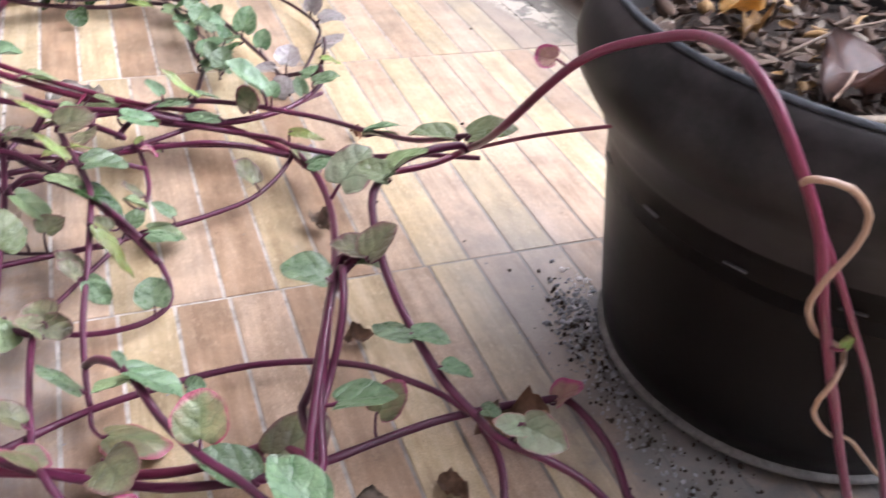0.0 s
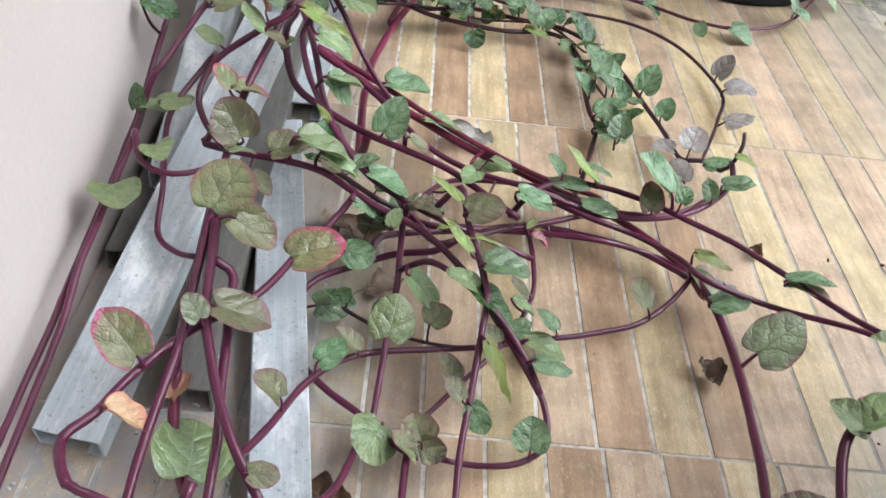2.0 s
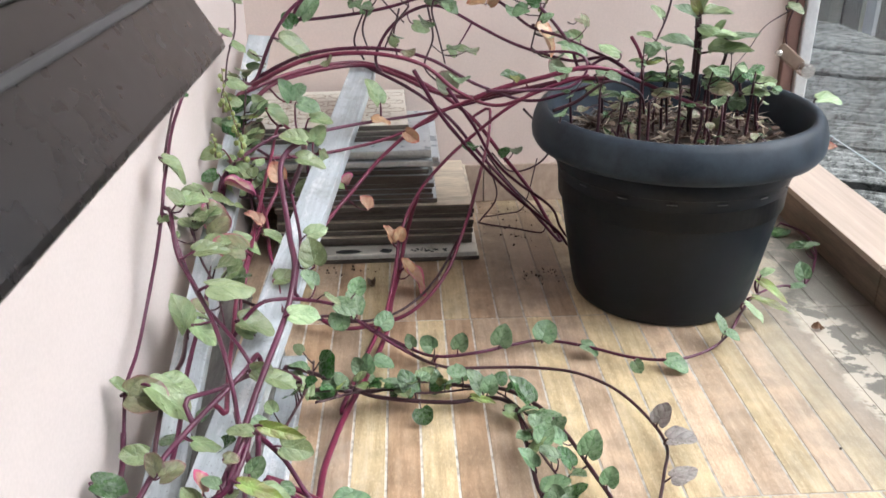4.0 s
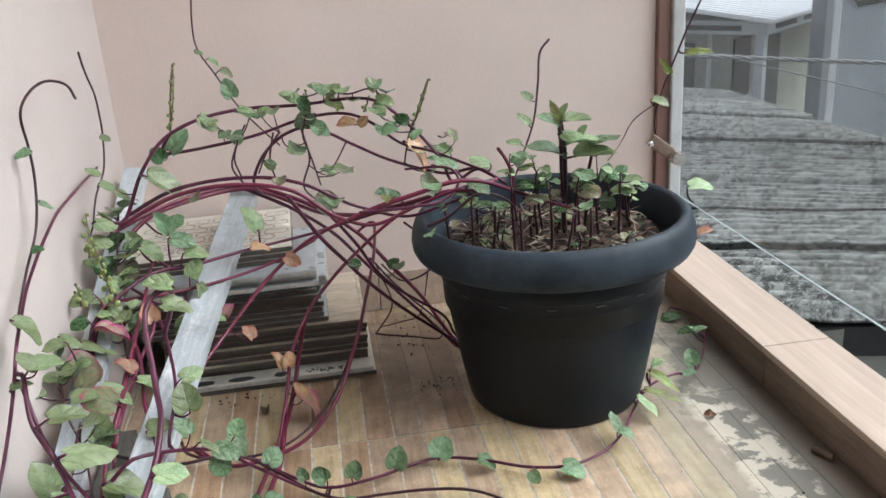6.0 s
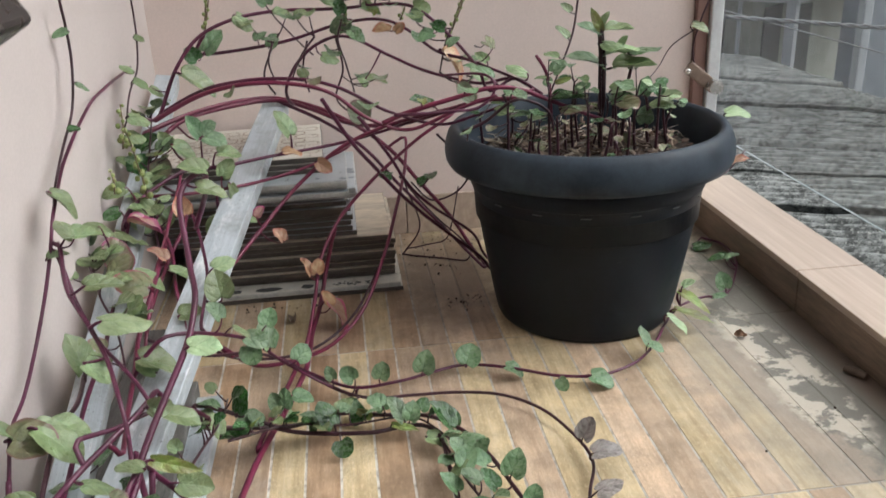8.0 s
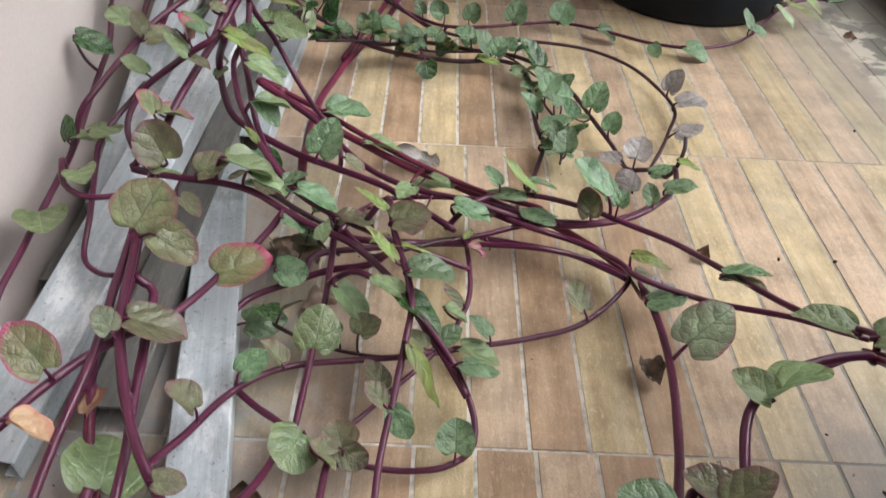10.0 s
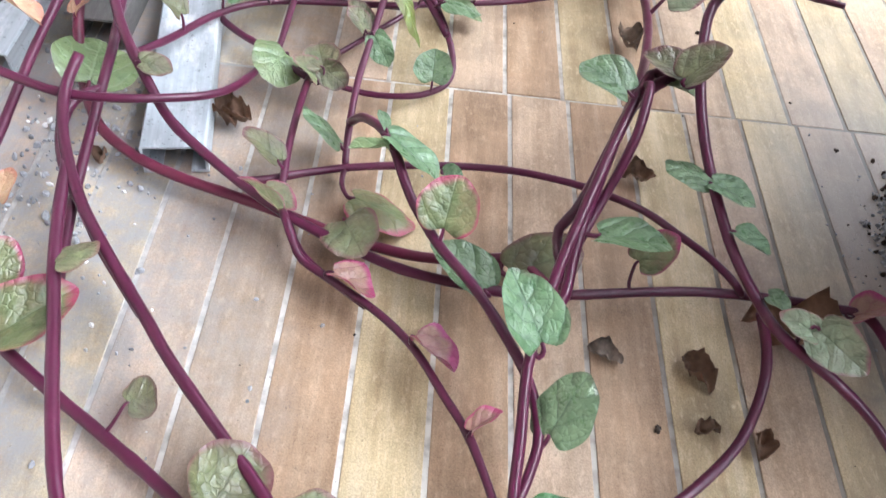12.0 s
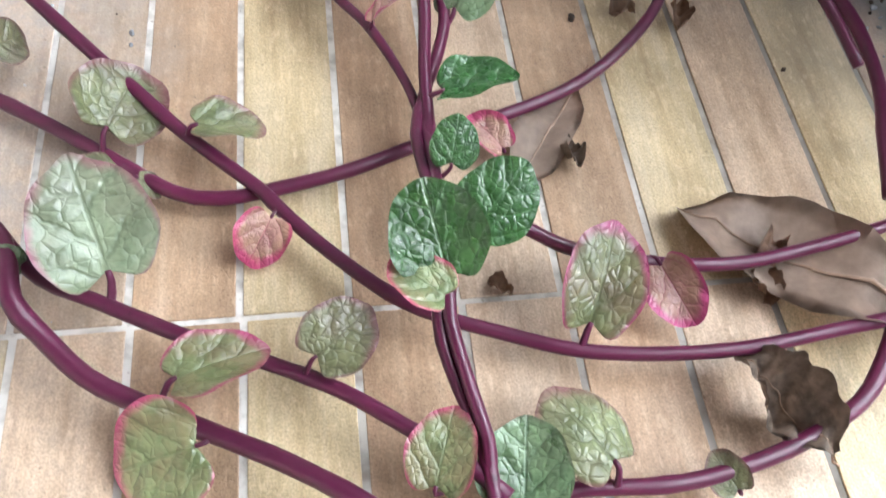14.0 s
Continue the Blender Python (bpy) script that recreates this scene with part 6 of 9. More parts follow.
vine(0.0031, "p", "glossy purple climbing-spinach stem trailing over the floor strips", [(-0.169, 0.537, 0.026), (-0.168, 0.549, 0.028), (-0.162, 0.563, 0.030), (-0.128, 0.579, 0.026), (-0.083, 0.592, 0.024), (-0.037, 0.605, 0.022), (0.010, 0.602, 0.020), (0.046, 0.592, 0.020), (0.075, 0.572, 0.020), (0.085, 0.557, 0.024)])
vine(0.0028, "p", "glossy purple climbing-spinach stem with round leaves trailing over the floor strips", [(-0.059, 0.591, 0.044), (-0.059, 0.593, 0.042), (-0.059, 0.596, 0.040), (-0.042, 0.620, 0.044), (-0.018, 0.636, 0.046), (0.020, 0.638, 0.046), (0.057, 0.624, 0.046), (0.085, 0.602, 0.048), (0.120, 0.575, 0.050), (0.147, 0.535, 0.056), (0.160, 0.495, 0.070), (0.169, 0.449, 0.090), (0.174, 0.414, 0.110), (0.183, 0.391, 0.124), (0.183, 0.385, 0.122), (0.182, 0.381, 0.119)],
     [(-0.021, 0.642, 0.061, 0.69, 0.01, 0.90, 0.022, "g", 0.80),
      (0.002, 0.644, 0.060, 0.55, 0.14, 1.11, 0.043, "y", 0.65),
      (-0.007, 0.638, 0.050, 0.05, 0.17, 1.43, 0.037, "g", 0.80),
      (-0.041, 0.607, 0.050, -0.20, 0.05, -1.80, 0.036, "g", 0.80),
      (0.060, 0.625, 0.071, 0.52, 0.10, 1.01, 0.047, "g", 0.80),
      (0.058, 0.617, 0.054, 0.93, -0.10, 0.04, 0.029, "r", 0.80),
      (0.081, 0.609, 0.066, 0.97, 0.12, -0.36, 0.017, "g", 0.89),
      (0.158, 0.518, 0.066, 0.30, -0.36, -1.93, 0.039, "g", 0.80),
      (0.155, 0.510, 0.064, 0.10, -0.35, -2.01, 0.037, "o", 0.80),
      (0.195, 0.381, 0.132, 0.33, 0.09, -1.83, 0.040, "u", 0.80),
      (0.162, 0.403, 0.120, 0.04, 0.09, 1.16, 0.038, "u", 0.80)])
vine(0.0028, "p", "glossy purple climbing-spinach stem with round leaves trailing over the floor strips", [(0.147, 0.695, 0.047), (0.146, 0.683, 0.044), (0.141, 0.668, 0.040), (0.121, 0.643, 0.038), (0.091, 0.623, 0.036), (0.052, 0.614, 0.034), (0.010, 0.615, 0.032), (-0.028, 0.601, 0.030), (-0.065, 0.588, 0.030), (-0.106, 0.582, 0.032), (-0.110, 0.582, 0.029), (-0.113, 0.583, 0.025)],
     [(-0.035, 0.595, 0.026, 0.27, 0.02, 1.28, 0.030, "y", 0.65),
      (0.019, 0.618, 0.042, 0.17, 0.10, 1.30, 0.035, "g", 0.80),
      (0.115, 0.643, 0.050, 0.94, -0.38, -0.05, 0.021, "g", 0.82),
      (0.142, 0.657, 0.050, 0.36, 0.14, -1.64, 0.030, "g", 0.80)])
vine(0.0031, "p", "glossy purple climbing-spinach stem with round leaves trailing over the floor strips", [(-0.294, 0.578, 0.102), (-0.296, 0.575, 0.099), (-0.297, 0.572, 0.096), (-0.267, 0.567, 0.094), (-0.235, 0.568, 0.090), (-0.210, 0.567, 0.084), (-0.184, 0.556, 0.076), (-0.158, 0.547, 0.068), (-0.132, 0.537, 0.062), (-0.106, 0.512, 0.056), (-0.089, 0.493, 0.050), (-0.073, 0.464, 0.046), (-0.058, 0.442, 0.038), (-0.044, 0.417, 0.030)],
     [(-0.254, 0.554, 0.079, -0.66, -0.02, -1.81, 0.024, "o", 0.80),
      (-0.239, 0.571, 0.102, 0.29, 0.45, -0.97, 0.029, "o", 0.80),
      (-0.213, 0.573, 0.102, -0.43, -0.19, -1.54, 0.046, "u", 0.80),
      (-0.199, 0.568, 0.092, -0.57, -0.20, -1.67, 0.036, "u", 0.80),
      (-0.153, 0.541, 0.068, 0.79, 0.12, -0.39, 0.017, "u", 0.80),
      (-0.037, 0.434, 0.043, -0.06, -0.19, -1.74, 0.029, "g", 0.80),
      (-0.079, 0.452, 0.046, 0.45, 0.06, 1.08, 0.020, "o", 0.80)])
vine(0.0028, "p", "glossy purple climbing-spinach stem with round leaves trailing over the floor strips", [(-0.229, 0.701, 0.179), (-0.229, 0.694, 0.169), (-0.231, 0.686, 0.155), (-0.242, 0.684, 0.135), (-0.233, 0.649, 0.120), (-0.217, 0.618, 0.108), (-0.196, 0.592, 0.094), (-0.173, 0.572, 0.080), (-0.143, 0.561, 0.068), (-0.117, 0.555, 0.060), (-0.091, 0.554, 0.050), (-0.061, 0.556, 0.036), (-0.041, 0.557, 0.027)],
     [(-0.231, 0.684, 0.159, 0.99, 0.69, -0.16, 0.021, "g", 0.86),
      (-0.216, 0.675, 0.134, -0.48, 0.08, -1.67, 0.037, "u", 0.80),
      (-0.207, 0.630, 0.120, -0.71, 0.06, -1.92, 0.031, "g", 0.80),
      (-0.203, 0.633, 0.124, -0.30, -0.23, -1.46, 0.031, "u", 0.80),
      (-0.214, 0.607, 0.110, 0.94, -0.50, 0.58, 0.016, "y", 0.74),
      (-0.179, 0.578, 0.089, 0.23, 0.02, -1.22, 0.022, "g", 0.80),
      (-0.162, 0.569, 0.081, -0.37, -0.15, -1.64, 0.040, "g", 0.80)])
vine(0.0026, "p", "glossy purple climbing-spinach stem with round leaves trailing over the floor strips", [(-0.244, 0.640, 0.175), (-0.239, 0.660, 0.190), (-0.232, 0.687, 0.196), (-0.228, 0.708, 0.170), (-0.213, 0.718, 0.140), (-0.195, 0.709, 0.110), (-0.176, 0.690, 0.090), (-0.158, 0.672, 0.076), (-0.152, 0.654, 0.067), (-0.151, 0.640, 0.062)],
     [(-0.208, 0.685, 0.195, -0.64, 0.88, -2.07, 0.040, "y", 0.65),
      (-0.236, 0.676, 0.202, 0.27, -0.07, 1.69, 0.024, "u", 0.80),
      (-0.242, 0.653, 0.193, -0.18, 0.35, -1.44, 0.015, "o", 0.80),
      (-0.201, 0.710, 0.156, -0.39, 0.64, -1.78, 0.033, "u", 0.80),
      (-0.140, 0.644, 0.067, -0.46, -0.04, -1.78, 0.023, "o", 0.80)])
vine(0.0026, "p", "glossy purple climbing-spinach stem trailing over the steel channels", [(-0.353, 0.580, 0.090), (-0.349, 0.571, 0.101), (-0.342, 0.555, 0.110), (-0.334, 0.536, 0.104), (-0.318, 0.528, 0.100), (-0.301, 0.532, 0.098), (-0.284, 0.543, 0.098), (-0.280, 0.543, 0.100), (-0.278, 0.542, 0.102)],
     [(-0.320, 0.534, 0.114, 0.08, 0.13, -2.60, 0.024, "u", 1.11)])
vine(0.0030, "p", "glossy purple climbing-spinach stem with round leaves trailing over the steel channels", [(-0.232, 0.687, 0.196), (-0.234, 0.665, 0.188), (-0.244, 0.640, 0.175), (-0.259, 0.634, 0.166), (-0.276, 0.631, 0.154), (-0.299, 0.623, 0.136), (-0.308, 0.603, 0.118), (-0.300, 0.585, 0.104), (-0.282, 0.566, 0.098), (-0.277, 0.565, 0.096)],
     [(-0.264, 0.638, 0.183, 1.25, 0.31, 1.37, 0.023, "p", 0.80),
      (-0.268, 0.631, 0.173, 0.88, 0.07, 1.38, 0.027, "u", 0.80),
      (-0.255, 0.637, 0.183, 0.54, -0.23, 1.46, 0.017, "g", 0.80),
      (-0.221, 0.640, 0.172, -0.52, 0.43, -1.82, 0.042, "y", 0.65),
      (-0.303, 0.626, 0.153, 0.55, -0.18, 1.53, 0.024, "u", 0.80),
      (-0.257, 0.629, 0.160, -0.40, -0.04, -1.47, 0.024, "o", 0.80)])
vine(0.0030, "p", "glossy purple climbing-spinach stem trailing over the steel channels", [(-0.279, 0.502, 0.088), (-0.280, 0.468, 0.078), (-0.280, 0.430, 0.066), (-0.276, 0.392, 0.054), (-0.277, 0.383, 0.059), (-0.278, 0.378, 0.065)],
     [(-0.270, 0.511, 0.103, 0.82, 0.56, -0.07, 0.045, "o", 0.99)])
vine(0.0031, "p", "glossy purple climbing-spinach stem with round leaves trailing over the steel channels", [(-0.274, 0.502, 0.088), (-0.269, 0.466, 0.080), (-0.266, 0.426, 0.070), (-0.252, 0.385, 0.062), (-0.249, 0.381, 0.058), (-0.246, 0.378, 0.055)])
vine(0.0028, "p", "glossy purple climbing-spinach stem trailing over the steel channels", [(-0.360, 0.746, 0.154), (-0.360, 0.725, 0.127), (-0.360, 0.700, 0.116), (-0.362, 0.657, 0.096), (-0.362, 0.618, 0.083), (-0.362, 0.581, 0.077), (-0.362, 0.545, 0.071), (-0.362, 0.508, 0.066), (-0.362, 0.472, 0.062), (-0.362, 0.440, 0.058), (-0.362, 0.380, 0.050), (-0.360, 0.300, 0.045), (-0.360, 0.200, 0.040)],
     [(-0.356, 0.682, 0.147, -0.46, 0.39, -1.55, 0.034, "d", 0.80)])
vine(0.0043, "r", "crimson-purple climbing-spinach stem with round leaves trailing over the floor strips", [(-0.183, 0.648, 0.069), (-0.186, 0.653, 0.049), (-0.190, 0.668, 0.030), (-0.193, 0.715, 0.030), (-0.197, 0.784, 0.026), (-0.193, 0.866, 0.020), (-0.177, 0.958, 0.016), (-0.156, 1.033, 0.015), (-0.133, 1.135, 0.015), (-0.125, 1.228, 0.020), (-0.113, 1.297, 0.030), (-0.104, 1.370, 0.050), (-0.092, 1.373, 0.094), (-0.081, 1.360, 0.134)],
     [(-0.155, 1.031, 0.034, 1.20, -0.18, -0.41, 0.029, "g", 0.80),
      (-0.136, 1.055, 0.020, -0.38, 0.27, -1.79, 0.032, "g", 0.80),
      (-0.100, 1.286, 0.048, 0.98, -0.07, 0.64, 0.029, "t", 0.80),
      (-0.087, 1.281, 0.027, -0.88, -0.24, -1.90, 0.056, "p", 0.80)])
vine(0.0031, "d", "dark purple-brown climbing-spinach stem with round leaves trailing over the floor strips", [(-0.226, 0.914, 0.080), (-0.236, 0.927, 0.087), (-0.242, 0.945, 0.090), (-0.217, 0.977, 0.060), (-0.185, 0.984, 0.040), (-0.152, 0.977, 0.026), (-0.105, 0.973, 0.018), (-0.051, 0.968, 0.016), (0.003, 0.975, 0.016), (0.028, 0.943, 0.018), (0.031, 0.868, 0.018), (0.034, 0.808, 0.018), (0.038, 0.778, 0.016), (0.024, 0.724, 0.014), (0.017, 0.700, 0.014), (0.006, 0.665, 0.021), (-0.000, 0.642, 0.027)],
     [(0.026, 0.694, 0.024, 0.01, -0.26, -1.73, 0.031, "g", 0.80),
      (-0.100, 0.979, 0.039, 0.97, -0.10, 0.74, 0.038, "d", 0.80),
      (-0.017, 0.981, 0.035, 0.92, -0.06, 0.79, 0.037, "g", 0.80),
      (-0.002, 0.979, 0.031, 1.13, 0.22, -0.18, 0.027, "g", 1.00),
      (-0.085, 0.945, 0.015, -0.79, 0.24, -3.01, 0.024, "d", 1.11),
      (-0.201, 0.981, 0.068, 1.11, -0.13, -0.75, 0.036, "d", 0.80),
      (-0.013, 0.968, 0.020, -0.20, 0.53, -1.83, 0.033, "y", 0.65),
      (0.023, 0.938, 0.017, -0.35, 0.13, -1.92, 0.031, "u", 0.80),
      (0.043, 0.888, 0.038, 0.90, -0.02, 0.73, 0.028, "g", 0.80),
      (0.027, 0.834, 0.033, 0.73, -0.01, 0.92, 0.030, "g", 0.80),
      (0.048, 0.788, 0.032, 0.43, 0.12, -1.43, 0.036, "g", 0.80),
      (0.053, 0.779, 0.028, 0.27, 0.08, -1.57, 0.034, "g", 0.80),
      (0.048, 0.764, 0.021, -0.13, -0.09, -1.82, 0.038, "g", 0.80),
      (0.047, 0.774, 0.034, 0.95, -0.18, 0.27, 0.024, "g", 0.80),
      (0.038, 0.857, 0.032, 0.83, -0.12, -1.25, 0.028, "u", 0.80)])
vine(0.0030, "d", "dark purple-brown climbing-spinach stem with round leaves trailing over the floor strips", [(-0.221, 0.900, 0.102), (-0.225, 0.905, 0.092), (-0.226, 0.914, 0.080), (-0.190, 0.968, 0.040), (-0.146, 0.986, 0.024), (-0.092, 1.013, 0.018), (-0.037, 1.005, 0.016), (0.018, 0.992, 0.016), (0.055, 0.952, 0.018), (0.078, 0.896, 0.018), (0.097, 0.831, 0.016), (0.109, 0.781, 0.016), (0.114, 0.733, 0.020), (0.124, 0.729, 0.022), (0.134, 0.728, 0.024)],
     [(0.113, 0.719, 0.014, 0.90, -0.52, 0.10, 0.028, "v", 0.92),
      (0.122, 0.737, 0.040, 0.62, 0.07, -0.33, 0.027, "v", 1.11),
      (0.099, 0.743, 0.024, -0.02, -0.22, 1.34, 0.026, "v", 0.80),
      (0.097, 0.849, 0.037, 1.08, 0.26, -0.35, 0.034, "g", 0.91),
      (0.107, 0.799, 0.034, 1.05, 0.20, -0.35, 0.024, "g", 0.92),
      (-0.065, 1.005, 0.017, -0.65, -0.45, 2.19, 0.028, "d", 0.80),
      (-0.037, 1.007, 0.031, 1.12, -0.34, 0.12, 0.026, "g", 0.94),
      (0.036, 0.961, 0.032, 0.82, 0.02, 0.94, 0.046, "d", 0.80),
      (-0.190, 0.975, 0.045, 0.13, -0.31, 1.60, 0.036, "g", 0.80),
      (-0.219, 0.917, 0.080, 1.01, 0.09, 1.12, 0.033, "u", 0.80),
      (-0.202, 0.952, 0.043, 0.03, -0.06, 1.70, 0.039, "d", 0.80),
      (-0.117, 0.990, 0.026, -0.52, 0.10, -1.86, 0.029, "g", 0.80),
      (-0.058, 1.004, 0.020, 0.81, -0.92, 0.63, 0.024, "y", 1.00),
      (0.061, 0.927, 0.021, 0.19, 0.19, -1.60, 0.035, "g", 0.80),
      (0.070, 0.895, 0.027, 0.85, 0.10, -1.03, 0.029, "g", 0.80),
      (0.064, 0.880, 0.026, 0.53, -0.21, 0.98, 0.029, "g", 0.80),
      (0.071, 0.844, 0.025, 0.79, -0.08, 0.73, 0.029, "d", 0.80),
      (-0.120, 0.996, 0.018, -0.89, 0.03, 2.20, 0.024, "d", 0.80)])
vine(0.0024, "d", "dark purple-brown climbing-spinach stem with round leaves trailing over the floor strips", [(-0.299, 1.015, 0.142), (-0.277, 1.032, 0.119), (-0.246, 1.061, 0.090), (-0.205, 1.115, 0.060), (-0.171, 1.140, 0.036), (-0.132, 1.118, 0.022), (-0.093, 1.078, 0.016), (-0.050, 1.050, 0.014), (0.008, 1.047, 0.013), (0.065, 1.044, 0.012), (0.113, 1.030, 0.012), (0.156, 0.992, 0.012), (0.182, 0.934, 0.012), (0.191, 0.874, 0.012), (0.174, 0.824, 0.012), (0.154, 0.775, 0.014), (0.136, 0.734, 0.020), (0.134, 0.731, 0.022), (0.134, 0.728, 0.024)],
     [(-0.098, 1.084, 0.034, 1.16, -0.33, 0.16, 0.021, "g", 0.92),
      (-0.074, 1.071, 0.038, 1.06, -0.68, 0.34, 0.026, "g", 0.92),
      (0.192, 0.904, 0.033, 1.04, 0.24, -0.66, 0.031, "v", 0.80),
      (0.203, 0.868, 0.027, 0.22, 0.17, -1.76, 0.037, "v", 0.80),
      (0.188, 0.811, 0.025, 0.46, 0.12, -1.58, 0.033, "v", 0.80),
      (-0.070, 1.022, 0.018, -0.59, 0.10, -1.96, 0.032, "d", 0.80)])
vine(0.0024, "p", "glossy purple climbing-spinach stem with round leaves trailing over the floor strips", [(-0.171, 1.140, 0.036), (-0.168, 1.143, 0.033), (-0.163, 1.145, 0.030), (-0.124, 1.118, 0.018), (-0.071, 1.078, 0.015), (-0.013, 1.082, 0.014), (0.040, 1.099, 0.014), (0.086, 1.109, 0.014), (0.143, 1.089, 0.013), (0.197, 1.061, 0.012), (0.254, 1.052, 0.012), (0.303, 1.072, 0.012), (0.348, 1.112, 0.015), (0.380, 1.157, 0.020), (0.426, 1.212, 0.020), (0.475, 1.241, 0.016), (0.509, 1.242, 0.015), (0.554, 1.304, 0.015), (0.585, 1.369, 0.015), (0.594, 1.438, 0.015), (0.572, 1.481, 0.015)],
     [(-0.032, 1.081, 0.032, 1.16, 0.27, -0.16, 0.027, "g", 0.97),
      (0.026, 1.094, 0.031, 1.17, 0.25, -0.20, 0.034, "g", 1.00),
      (0.088, 1.113, 0.025, 0.79, 0.28, -0.27, 0.034, "g", 1.11),
      (0.144, 1.084, 0.014, -0.39, 0.12, -2.01, 0.031, "g", 0.80),
      (0.198, 1.035, 0.015, -1.09, 0.52, 3.12, 0.021, "g", 0.97),
      (0.252, 1.043, 0.011, -0.31, 0.27, -2.12, 0.037, "g", 0.80),
      (0.563, 1.460, 0.010, 0.20, 0.23, -1.85, 0.037, "d", 0.80),
      (0.506, 1.244, 0.038, 1.08, -0.33, -0.27, 0.031, "g", 0.94),
      (0.548, 1.354, 0.027, -0.20, -0.12, 1.26, 0.035, "d", 0.80),
      (0.562, 1.339, 0.036, 0.51, 0.03, -1.74, 0.026, "g", 0.80),
      (0.496, 1.234, 0.019, 0.33, 0.10, -1.79, 0.025, "g", 0.80),
      (0.435, 1.213, 0.055, 0.56, 0.16, -1.55, 0.024, "l", 0.80),
      (0.439, 1.201, 0.035, -0.46, 0.38, -2.40, 0.055, "y", 0.65),
      (0.428, 1.176, 0.024, -0.17, 0.10, -2.09, 0.060, "y", 0.65),
      (0.396, 1.153, 0.024, -0.51, -0.19, -2.17, 0.042, "l", 0.80),
      (0.335, 1.105, 0.033, 0.92, 0.24, 0.71, 0.033, "g", 0.80),
      (0.342, 1.090, 0.024, -0.29, 0.18, -2.17, 0.025, "g", 0.80)])
vine(0.0023, "d", "dark purple-brown climbing-spinach stem with round leaves trailing over the floor strips", [(0.134, 0.728, 0.024), (0.142, 0.699, 0.034), (0.148, 0.694, 0.050), (0.153, 0.700, 0.064), (0.155, 0.710, 0.070)],
     [(0.141, 0.712, 0.035, 0.41, 0.03, -1.61, 0.029, "g", 0.80),
      (0.155, 0.688, 0.056, -0.15, 0.37, -2.06, 0.022, "y", 0.65)])
vine(0.0024, "d", "dark purple-brown climbing-spinach stem trailing over the floor strips", [(-0.263, 1.100, 0.110), (-0.254, 1.104, 0.102), (-0.246, 1.112, 0.090), (-0.250, 1.149, 0.050), (-0.228, 1.171, 0.024), (-0.174, 1.174, 0.016), (-0.127, 1.190, 0.016), (-0.088, 1.220, 0.024), (-0.056, 1.260, 0.040), (-0.032, 1.285, 0.070), (-0.022, 1.287, 0.089), (-0.015, 1.285, 0.102)])
vine(0.0034, "r", "crimson-purple climbing-spinach stem with round leaves trailing over the floor strips", [(-0.177, 0.958, 0.016), (-0.180, 0.960, 0.016), (-0.184, 0.963, 0.016), (-0.163, 1.058, 0.018), (-0.146, 1.124, 0.020), (-0.130, 1.193, 0.030), (-0.116, 1.269, 0.070), (-0.104, 1.316, 0.105), (-0.077, 1.368, 0.140), (-0.028, 1.412, 0.180), (0.020, 1.432, 0.215), (0.067, 1.437, 0.250), (0.124, 1.458, 0.280)],
     [(-0.166, 1.035, 0.030, 1.14, -0.29, 0.22, 0.025, "g", 0.82),
      (-0.154, 1.037, 0.017, -0.63, -0.03, -1.81, 0.033, "g", 0.80),
      (-0.125, 1.287, 0.101, 1.05, 0.12, 0.93, 0.033, "t", 0.80),
      (-0.110, 1.290, 0.100, 1.10, 0.30, -0.07, 0.026, "t", 0.81),
      (0.005, 1.417, 0.193, 0.76, -0.41, 0.89, 0.024, "d", 0.80)])
vine(0.0033, "r", "crimson-purple climbing-spinach stem with round leaves trailing over the floor strips", [(-0.231, 1.167, 0.028), (-0.245, 1.185, 0.030), (-0.249, 1.195, 0.030), (-0.199, 1.158, 0.016), (-0.135, 1.170, 0.015), (-0.085, 1.189, 0.030), (-0.040, 1.234, 0.065), (-0.010, 1.296, 0.110), (0.020, 1.382, 0.160), (0.040, 1.446, 0.205), (0.046, 1.492, 0.235), (0.031, 1.499, 0.229), (0.016, 1.500, 0.219)])
vine(0.0040, "r", "crimson-purple climbing-spinach stem with round leaves arching over the tile stack", [(-0.350, 1.400, 0.294), (-0.348, 1.385, 0.284), (-0.340, 1.380, 0.277), (-0.304, 1.450, 0.297), (-0.238, 1.520, 0.301), (-0.164, 1.560, 0.298), (-0.106, 1.520, 0.288), (-0.042, 1.460, 0.273), (0.025, 1.380, 0.286), (0.086, 1.320, 0.313), (0.140, 1.300, 0.331), (0.185, 1.280, 0.336), (0.206, 1.288, 0.340), (0.220, 1.300, 0.343)],
     [(-0.282, 1.426, 0.290, 1.14, -0.15, 0.84, 0.043, "g", 0.80),
      (-0.265, 1.444, 0.288, 0.87, 1.14, -0.47, 0.027, "g", 0.94),
      (-0.029, 1.427, 0.299, 1.27, -0.42, 0.13, 0.040, "m", 0.94)])
vine(0.0042, "r", "crimson-purple climbing-spinach stem with round leaves arching over the tile stack", [(-0.340, 1.380, 0.277), (-0.347, 1.388, 0.285), (-0.350, 1.400, 0.294), (-0.288, 1.470, 0.305), (-0.220, 1.540, 0.305), (-0.155, 1.570, 0.298), (-0.068, 1.520, 0.276), (0.016, 1.500, 0.219), (0.065, 1.500, 0.156), (0.115, 1.500, 0.091), (0.165, 1.480, 0.010)],
     [(0.072, 1.493, 0.157, 0.62, 0.55, -1.06, 0.025, "d", 0.80)])
